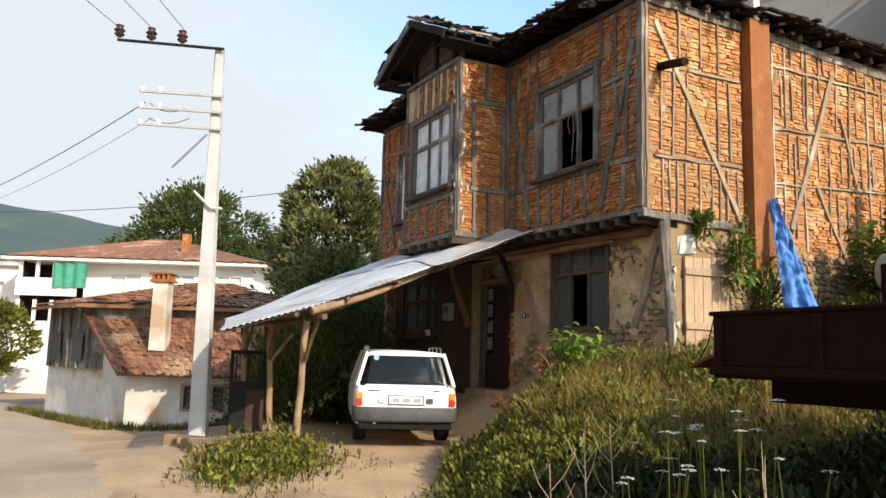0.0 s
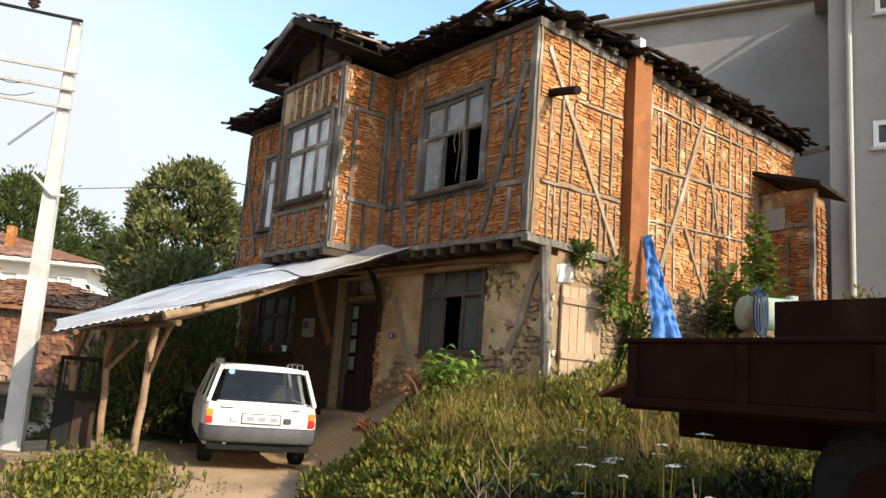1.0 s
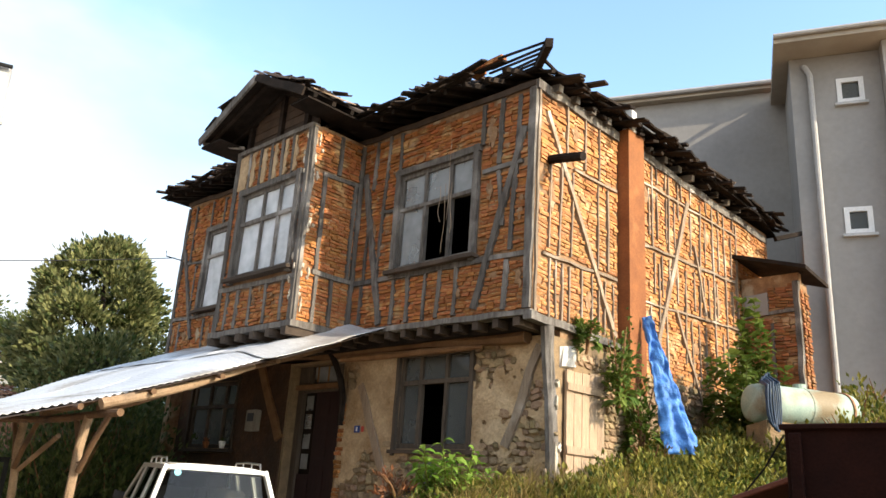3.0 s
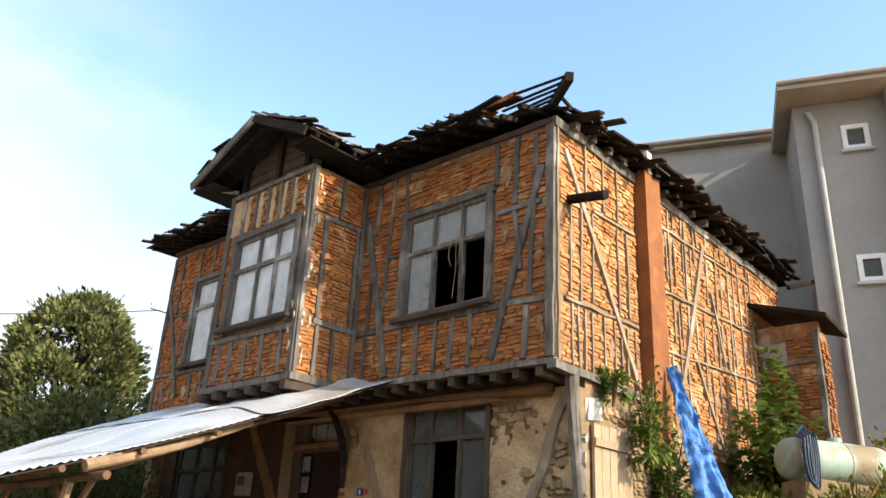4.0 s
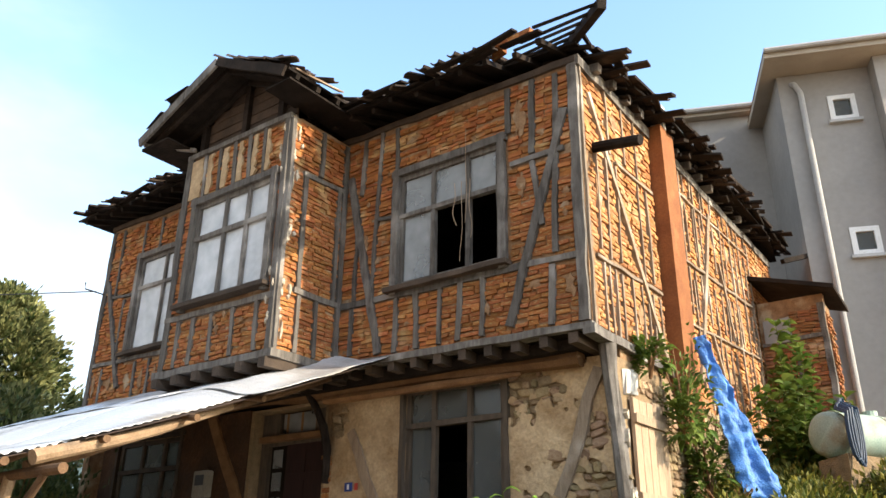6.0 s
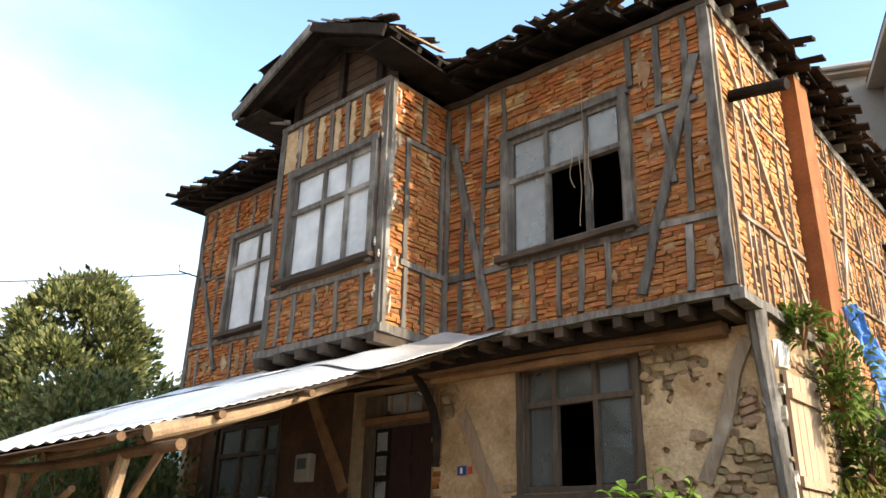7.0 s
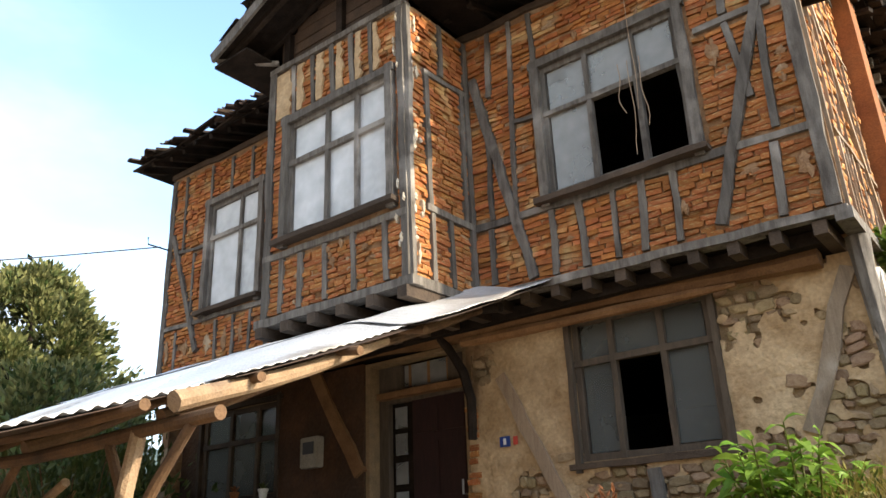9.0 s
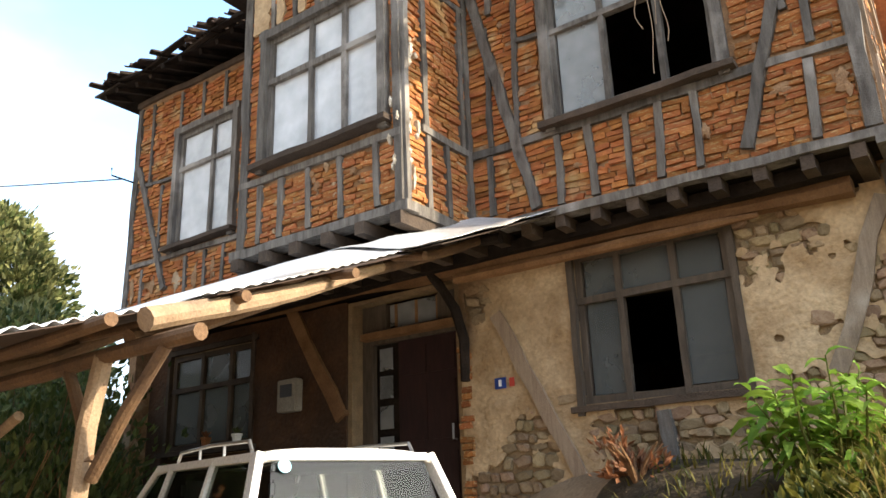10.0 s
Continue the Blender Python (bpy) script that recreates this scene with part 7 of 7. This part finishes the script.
def big_leaves(name, pos, direc, size, material, parent, aspect=0.35, seed=0, arch=0.5):
    """Arched leaves folded along the midrib, five stations long."""
    r = np.random.RandomState(seed)
    pos, d = np.asarray(pos, float), np.asarray(direc, float)
    n = len(pos)
    d = d + r.normal(0, 0.18, (n, 3))
    d /= np.linalg.norm(d, axis=1)[:, None] + 1e-9
    side = np.cross(d, np.array((0, 0, 1.0))) + r.normal(0, 0.22, (n, 3))
    side /= np.linalg.norm(side, axis=1)[:, None] + 1e-9
    up = np.cross(side, d)
    sz = (size * r.uniform(0.55, 1.2, n))[:, None]
    bend = arch * r.uniform(0.5, 1.4, (n, 1))
    V = []
    for t, w in ((0.0, 0.10), (0.22, 0.78), (0.5, 1.0), (0.78, 0.62), (1.0, 0.02)):
        c = pos + d * sz * t - np.array((0, 0, 1.0)) * sz * bend * t * t
        h = side * sz * aspect * 0.5 * w
        rise = up * sz * aspect * 0.16 * w
        V += [c + h + rise, c, c - h + rise]
    V = np.stack(V, 1).reshape(-1, 3)
    i = np.arange(n)[:, None] * 15
    F = np.concatenate([i + np.array([[3 * k + j, 3 * k + j + 1, 3 * k + j + 4, 3 * k + j + 3]]) for k in range(4) for j in range(2)])
    me = bpy.data.meshes.new(name)
    me.from_pydata(V.tolist(), [], F.tolist())
    me.update()
    me.materials.append(material)
    ob = new(name, me)
    ob.parent = parent
    return ob


def shoots(name, label, base, count, height, spread, leaf, per, material, seed, aspect=0.3, arch=0.6, bare_part=0.25, category="shrub"):
    """Upright stems with leaves set round them, drooping outwards."""
    r = random.Random(seed)
    t = thing(name, label, category, Matrix.Translation(base))
    P, D = [], []
    for k in range(count):
        a, q = k * 2.4 + r.uniform(-0.3, 0.3), math.sqrt((k + 0.5) / count)
        h = r.uniform(*height) * (1.0 - 0.25 * q)
        foot = Vector((spread[0] * q * math.cos(a) * 0.45, spread[1] * q * math.sin(a) * 0.45, -0.05))
        tip = Vector((spread[0] * q * math.cos(a), spread[1] * q * math.sin(a), h))
        mid = foot.lerp(tip, 0.5) + Vector((r.uniform(-0.05, 0.05), r.uniform(-0.05, 0.05), 0.06))
        bm = bmesh.new()
        tube(bm, [foot, mid, tip], [0.014, 0.010, 0.004], 6)
        part("stem", bm, WEED, t)
        for j in range(per):
            u = bare_part + (1 - bare_part) * (j + r.random()) / per
            p = foot.lerp(mid, u * 2) if u < 0.5 else mid.lerp(tip, u * 2 - 1)
            b = j * 2.4 + k
            P.append(p)
            D.append((math.cos(b), math.sin(b), 0.15 + 0.75 * u * u))
    big_leaves("foliage", P, D, leaf, material, t, aspect, seed, arch)
    return t


def blades(name, xy, length, material, seed=0, lean=0.45, width=0.008):
    r = np.random.RandomState(seed)
    n = len(xy)
    base = np.array([(x, y, ground_z(x, y) - 0.02) for x, y in xy])
    a = r.uniform(0, 2 * np.pi, n)
    ln = np.asarray(length) * r.uniform(0.5, 1.3, n)
    d = np.stack([np.cos(a) * lean, np.sin(a) * lean, np.ones(n)], 1) * r.uniform(0.6, 1.0, (n, 1))
    d[:, :2] *= r.uniform(0.2, 1.6, (n, 1))
    d /= np.linalg.norm(d, axis=1)[:, None]
    side = np.stack([-np.sin(a), np.cos(a), np.zeros(n)], 1) * (width * r.uniform(0.6, 1.5, (n, 1)))
    mid = base + d * ln[:, None] * 0.6
    tip = base + d * ln[:, None] + np.stack([np.cos(a), np.sin(a), -0.5 * np.ones(n)], 1) * ln[:, None] * 0.18
    V = np.stack([base - side, base + side, mid + side * 0.7, mid - side * 0.7, tip], 1).reshape(-1, 3)
    i = np.arange(n)[:, None] * 5
    quads = (i + np.array([[0, 1, 2, 3]])).tolist()
    tris = (i + np.array([[3, 2, 4]])).tolist()
    me = bpy.data.meshes.new(name)
    me.from_pydata(V.tolist(), [], quads + tris)
    me.update()
    me.materials.append(material)
    return new(name, me)


def tree(name, label, base, height, radius, leaf, n_clump, per, seed, low=0.25, cone=0.0, material=None, trunk=0.14, tight=1.0):
    rng = random.Random(seed)
    r = np.random.RandomState(seed)
    t = thing(name, label, "tree", Matrix.Translation(base))
    bm = bmesh.new()
    tube(bm, [(0.06 * math.sin(k * 1.3), 0.06 * math.cos(k), height * 0.92 * k / 8) for k in range(9)], [trunk * (1 - 0.1 * k) for k in range(9)], 9, wob=0.08)
    tr = part("trunk", bm, DARKWOOD, t)
    P, D = [], []
    for c in range(n_clump):
        h = rng.uniform(0, 1)
        z = height * (low + (1 - low) * h)
        prof = math.sqrt(max(0.02, 1 - (2 * h - 1) ** 2)) * (1 - cone) + cone * (1 - h) ** 0.8
        lob = 1 + 0.45 * noise.noise((math.cos(c * 2.4) * 1.3, math.sin(c * 2.4) * 1.3 + seed, h * 3))
        rad = radius * prof * lob * math.sqrt(rng.uniform(0.35, 1.0))
        a = c * 2.4
        cen = np.array((math.cos(a) * rad, math.sin(a) * rad, z))
        spread = radius * rng.uniform(0.08, 0.17) * tight
        pts = np.clip(r.normal(0, 1, (per, 3)), -1.9, 1.9) * np.array((spread, spread, spread * 0.75)) + cen
        P.append(pts)
        out = pts - np.array((0, 0, z - 0.2 * height))
        D.append(out / (np.linalg.norm(out, axis=1)[:, None] + 1e-6))
        if c < 26:
            bm = bmesh.new()
            tube(bm, [(0, 0, z * 0.72), tuple(cen * np.array((0.5, 0.5, 0)) + np.array((0, 0, z * 0.9))), tuple(cen)], [trunk * 0.35, trunk * 0.22, 0.012], 6)
            part("limb", bm, DARKWOOD, tr)
    leaf_mesh("crown", np.concatenate(P), np.concatenate(D), leaf, material or LEAF, t, 0.55, seed)
    return t


tree("garden_tree", "tall dense dark green garden tree with sunlit tips", (-4.1, 30.0, -0.3), 9.1, 2.75, 0.22, 430, 80, 1, low=0.06, cone=0.22, trunk=0.2, material=TREELEAF, tight=0.58)
tree("far_tree", "broad leafy tree behind a white house", (-16.5, 52.0, -0.5), 12.6, 4.4, 0.30, 240, 90, 2, low=0.35, trunk=0.35, tight=0.75)
tree("far_tree", "broad leafy tree behind a white house", (-10.8, 55.0, -0.5), 10.5, 3.6, 0.30, 160, 90, 3, low=0.3, trunk=0.3, tight=0.75)
tree("garden_tree", "small bright green garden tree by the road", (-16.2, 28.5, -0.4), 3.4, 1.2, 0.2, 90, 45, 4, low=0.3, trunk=0.08, material=WEED)

tree("garden_tree", "young dense garden tree beyond a canopy", (-2.9, 21.5, -0.1), 4.4, 1.6, 0.17, 190, 75, 6, low=0.05, trunk=0.1, material=TREELEAF)

# hedge and bushes behind the canopy
rs = np.random.RandomState(70)


def bush(name, label, centre, size, n, leaf, material, seed, category="bush", stems=7, aspect=0.5, droop=0.1, big=False):
    r = np.random.RandomState(seed)
    b = thing(name, label, category, Matrix.Translation(centre))
    P, D = [], []
    for c in range(max(4, n // 30)):
        u = r.normal(0, 1, 3)
        u /= np.linalg.norm(u)
        cen = u * np.array(size) * r.uniform(0.35, 0.95)
        cen[2] = abs(cen[2]) * 1.0 + 0.05
        p = cen + r.normal(0, 0.16, (30, 3)) * np.array(size)
        p[:, 2] = np.maximum(p[:, 2], 0.02)
        P.append(p)
        D.append(p / (np.linalg.norm(p, axis=1)[:, None] + 1e-6) + np.array((0, 0, 0.3)))
    for k in range(stems):
        a = r.uniform(0, 6.28)
        bm = bmesh.new()
        tube(bm, [(0, 0, -0.05), (0.3 * size[0] * math.cos(a), 0.3 * size[1] * math.sin(a), size[2] * 0.5), (0.7 * size[0] * math.cos(a), 0.7 * size[1] * math.sin(a), size[2] * 0.95)], [0.02, 0.014, 0.006], 6)
        part("stem", bm, BROWNWOOD, b)
    if big:
        big_leaves("foliage", np.concatenate(P), np.concatenate(D) - np.array((0, 0, droop)), leaf, material, b, aspect, seed, 0.5)
    else:
        leaf_mesh("foliage", np.concatenate(P), np.concatenate(D), leaf, material, b, aspect, seed, droop)
    return b


for k, (x, y, s) in enumerate(((-3.8, 17.6, 1.2), (-3.6, 18.6, 1.5), (-2.9, 19.6, 1.5), (-4.0, 20.2, 1.4), (-2.2, 20.6, 1.4), (-3.2, 17.0, 1.4), (-2.5, 18.0, 1.5), (-2.0, 19.2, 1.5), (-2.15, 17.2, 1.5), (-2.7, 16.4, 1.2), (-1.95, 16.9, 1.0), (-2.6, 19.2, 2.0), (-2.35, 18.1, 1.75), (-1.9, 20.4, 2.1), (-1.78, 19.6, 2.08), (-2.6, 20.7, 2.1))):
    bush("hedge_bush", "dark leafy hedge bush behind a canopy", (x, y, ground_z(x, y)), (s * 0.85, s * 0.85, s * 1.5), 1700 if s < 1.7 else 4800, 0.13, LEAF, 80 + k)

# broad-leaved plants round the house
hp = lambda x, y, dz=0.0: (lambda p: (p.x, p.y, ground_z(p.x, p.y) + dz))(HOUSE @ Vector((x, y, 0)))
shoots("walnut_shoots", "bright green broad-leaved shoots at the foot of a wall", hp(-0.62, -0.58), 20, (0.52, 0.92), (0.48, 0.5), 0.21, 16, SHOOTLEAF, 101, 0.36, 0.65)
shoots("fig_shrub", "tall fig shrub with broad sunlit leaves against bricks", hp(0.8, 4.1), 20, (0.8, 1.65), (0.50, 0.80), 0.20, 32, FIGLEAF, 102, 0.8, 0.55, 0.05)
shoots("fig_shrub", "tall fig shrub with broad sunlit leaves against bricks", hp(0.7, 4.75), 7, (2.0, 2.65), (0.26, 0.30), 0.20, 46, FIGLEAF, 107, 0.8, 0.6, 0.1)
bush("climber", "leafy climber hanging over stones and a plank door", hp(0.26, 1.55, 1.0), (0.20, 0.38, 1.0), 560, 0.13, FIGLEAF, 103, "climber", 6, 0.55, 0.7, True)
bush("climber", "leafy climber hanging over stones and a plank door", hp(0.26, 2.1, 0.3), (0.24, 0.33, 0.9), 420, 0.13, FIGLEAF, 104, "climber", 5, 0.55, 0.7, True)
bush("climber", "leafy climber hanging over stones and a plank door", hp(0.16, 0.95, 1.75), (0.14, 0.30, 0.40), 240, 0.12, FIGLEAF, 108, "climber", 4, 0.55, 0.7, True)
for k, (x, y, s) in enumerate(((8.4, 11.3, 0.7), (9.2, 11.6, 0.8), (7.6, 11.6, 0.5), (6.5, 10.25, 0.55), (7.1, 10.2, 0.62), (7.8, 10.2, 0.6), (8.4, 10.3, 0.7))):
    bush("weedy_bush", "low weedy bush beside a tank", (x, y, ground_z(x, y)), (s * 0.8, s * 0.8, s), 500, 0.10, WEED, 110 + k)
bush("dry_brush", "dry brown brushwood at a wall foot", hp(-2.1, 0.0), (0.35, 0.3, 0.28), 260, 0.09, DRYLEAF, 120, "brushwood", 10, 0.4)
bush("dry_brush", "dry brown brushwood at a wall foot", hp(-2.9, -0.3), (0.30, 0.3, 0.2), 200, 0.09, DRYLEAF, 121, "brushwood", 10, 0.4)
bush("dry_brush", "dry brown brushwood at a wall foot", hp(0.45, 2.0), (0.35, 0.45, 0.4), 240, 0.09, DRYGRASS, 122, "brushwood", 14, 0.3)


# grass on the bank
def bank_points(n, seed, x0, x1, y0, y1, test=None):
    r = np.random.RandomState(seed)
    out = []
    while len(out) < n:
        x, y = r.uniform(x0, x1), r.uniform(y0, y1)
        h = HOUSE_INV @ Vector((x, y, 0))
        if x < bank_edge(y) + 0.25 * r.uniform(-0.3, 1) or (h.y > 0.42 and h.x < 0.05):
            continue
        if test and not test(x, y, h, r):
            continue
        out.append((x, y))
    return out


# strip of bank in shade; its edge follows the sun's bearing
def in_shade_strip(x, y):
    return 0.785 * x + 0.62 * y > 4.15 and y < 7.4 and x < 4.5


def patchy(x, y, h, r):
    return not in_shade_strip(x, y) and not (h.x < -0.8 and h.y > -1.5) and noise.noise((x * 1.1, y * 1.1, 0)) + r.uniform(-0.5, 0.5) > -0.15


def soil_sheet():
    """Humus under the weeds, darkened for their shade, feathered out at the bank's foot."""
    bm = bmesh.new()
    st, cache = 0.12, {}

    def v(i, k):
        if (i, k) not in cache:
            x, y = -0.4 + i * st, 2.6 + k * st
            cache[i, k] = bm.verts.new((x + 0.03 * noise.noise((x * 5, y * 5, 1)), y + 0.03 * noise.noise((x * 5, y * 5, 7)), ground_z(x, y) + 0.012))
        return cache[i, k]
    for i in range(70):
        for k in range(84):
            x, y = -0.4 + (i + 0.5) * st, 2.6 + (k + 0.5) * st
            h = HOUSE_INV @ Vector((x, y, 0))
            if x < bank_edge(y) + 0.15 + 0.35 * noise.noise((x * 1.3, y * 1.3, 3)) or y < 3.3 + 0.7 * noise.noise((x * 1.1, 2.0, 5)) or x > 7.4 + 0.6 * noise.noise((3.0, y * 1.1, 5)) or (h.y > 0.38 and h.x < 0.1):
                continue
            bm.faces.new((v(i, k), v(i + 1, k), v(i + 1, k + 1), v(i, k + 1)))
    return tagged(part("bank_soil", bm, SHADESOIL, smooth=True), "crumbly soil under weeds on a bank, darkened for their shade", "soil", kind="structure")


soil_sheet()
tagged(blades("grass", bank_points(9000, 200, 0.2, 7.5, 3.0, 12.5, lambda x, y, h, r: not in_shade_strip(x, y) or r.uniform() < 0.15), 0.17, GRASS, 201), "green and yellowing rough grass on a bank", "grass", kind="stuff")
far_g = bank_points(9000, 230, 0.9, 13.0, -5.0, 12.8, lambda x, y, h, r: (x > 7.3 or y < 3.1) and noise.noise((x * 0.6, y * 0.6, 2)) + r.uniform(-0.5, 0.5) > -0.1)
tagged(blades("grass", far_g, 0.22, GRASS, 231), "rough grass running out beyond a trailer", "grass", kind="stuff")
tagged(blades("tall_grass", bank_points(1500, 202, 0.3, 5.5, 4.0, 11.8, lambda x, y, h, r: patchy(x, y, h, r) and not (h.x < 0.2 and h.y > -2.0)), 0.40, GRASS, 203, 0.5), "tall seeding grass among weeds", "grass", kind="stuff")
dry = bank_points(5200, 204, 0.9, 4.2, 7.6, 11.6, lambda x, y, h, r: -2.0 < h.y < 0.6 and h.x > -0.35 and noise.noise((x * 1.4, y * 1.4, 6)) + r.uniform(-0.4, 0.4) > -0.2)
tagged(blades("dry_grass", dry, 0.55, DRYGRASS, 205, 0.45, 0.0045), "tall straw-yellow dry grass by a house corner", "grass", kind="stuff")
def clumps(name, label, spots, high, wide, leaf, material, seed, per=58):
    r = np.random.RandomState(seed)
    pos, out = [], []
    for x, y in spots:
        h_, rad_ = r.uniform(*high), r.uniform(*wide)
        u = r.normal(0, 1, (per, 3))
        u /= np.linalg.norm(u, axis=1)[:, None]
        u[:, 2] = np.abs(u[:, 2])
        pos.append(u * np.array((rad_, rad_, h_)) * r.uniform(0.55, 1.05, (per, 1)) + np.array((x, y, ground_z(x, y) + 0.02)))
        out.append(u + np.array((0, 0, 0.25)))
    return tagged(leaf_mesh(name, np.concatenate(pos), np.concatenate(out), leaf, material, None, 0.5, seed + 1), label, "weeds", kind="stuff")


clumps("weeds", "leafy yellow-green weeds in clumps covering a bank", bank_points(1500, 206, 0.0, 6.5, 3.0, 12.0, patchy), (0.14, 0.42), (0.12, 0.30), 0.085, WEED, 207)
# darker leaves only inside the shade strip, to paint its shade
clumps("nettles", "thick weeds round a trailer, leaves darkened for the shade there", bank_points(420, 240, 0.6, 4.5, 2.6, 7.4, lambda x, y, h, r: in_shade_strip(x, y)), (0.2, 0.52), (0.14, 0.28), 0.10, SHADELEAF, 241)
# verge by the pole and posts
vr = np.random.RandomState(210)
vp = [(x, y) for x, y in zip(vr.normal(-2.45, 0.38, 3600), vr.normal(11.25, 0.55, 3600))]
tagged(blades("verge_grass", vp, 0.20, GRASS, 211), "green grass tuft round a post foot", "grass", kind="stuff")
vpos = np.array([(x, y, ground_z(x, y) + abs(vr.normal(0, 0.13))) for x, y in vp[:3000]])
tagged(leaf_mesh("verge_weeds", vpos, np.tile((0, 0, 0.6), (3000, 1)), 0.10, WEED, None, 0.5, 212), "low weeds round a post foot", "weeds", kind="stuff")
cp = [(x, y) for x, y in zip(vr.uniform(-12, -4, 3000), vr.uniform(0, 1, 3000))]
cp = [(x, (18.3 if x > -7.6 else 18.4 + (-7.6 - x)) - 0.7 * u) for x, u in cp]
tagged(blades("verge_grass", cp, 0.20, GRASS, 213), "rough grass along a cottage wall", "grass", kind="stuff")
dp = [(x, y) for x, y in zip(vr.uniform(-1.6, 0.3, 900), vr.uniform(9.0, 12.5, 900)) if noise.noise((x * 1.6, y * 1.2, 8)) > 0.25]
tagged(blades("drive_grass", dp, 0.07, GRASS, 214), "thin grass on a dirt drive", "grass", kind="stuff")

# white umbels and dry stalks in the foreground
fr = random.Random(220)
for k in range(34):
    x, y = fr.gauss(1.65, 0.28), fr.gauss(5.0, 0.6)
    if x < bank_edge(y) + 0.2:
        continue
    if (TR.inverted() @ Vector((x, y, 0))).y > -0.1:
        continue
    z = ground_z(x, y)
    h = fr.uniform(0.55, 0.98)
    fl = thing("umbel_flower", "white umbel flower on a thin green stalk", "flower", Matrix.Translation((x, y, z)), "white umbels")
    dx, dy = fr.uniform(-0.1, 0.1), fr.uniform(-0.1, 0.1)
    bm = bmesh.new()
    tube(bm, [(0, 0, -0.03), (dx * 0.4, dy * 0.4, h * 0.5), (dx, dy, h)], [0.005, 0.004, 0.003], 5)
    part("stalk", bm, WEED, fl)
    bm = bmesh.new()
    rad = fr.uniform(0.03, 0.055)
    for i in range(26):
        a, q = fr.uniform(0, 6.28), rad * math.sqrt(fr.random())
        px, py, pz = dx + q * math.cos(a), dy + q * math.sin(a), h + 0.012 - 0.25 * q
        s = 0.009
        vs = [bm.verts.new((px + s * math.cos(b), py + s * math.sin(b), pz + fr.uniform(-0.003, 0.004))) for b in (0, 1.57, 3.14, 4.71)]
        bm.faces.new(vs)
    part("flower_head", bm, PETAL, fl)
for k in range(9):
    x, y = fr.gauss(1.35, 0.35), fr.gauss(5.4, 0.9)
    if x < bank_edge(y) + 0.1 or (TR.inverted() @ Vector((x, y, 0))).y > -0.1:
        continue
    st = thing("dry_stalk", "dry brown branching weed stalk", "weed stalk", Matrix.Translation((x, y, ground_z(x, y))), "dry stalks")
    h = fr.uniform(0.6, 1.0)
    bm = bmesh.new()
    tube(bm, [(0, 0, -0.03), (0.02, 0.01, h * 0.5), (0.0, 0.03, h)], [0.007, 0.005, 0.003], 5)
    part("stalk", bm, PLANK, st)
    for j in range(6):
        a = fr.uniform(0, 6.28)
        z0 = h * fr.uniform(0.3, 0.9)
        bm = bmesh.new()
        tube(bm, [(0.01, 0.01, z0), (0.09 * math.cos(a), 0.09 * math.sin(a), z0 + 0.10), (0.16 * math.cos(a), 0.16 * math.sin(a), z0 + 0.24)], [0.004, 0.003, 0.002], 4)
        part("twig", bm, PLANK, st)
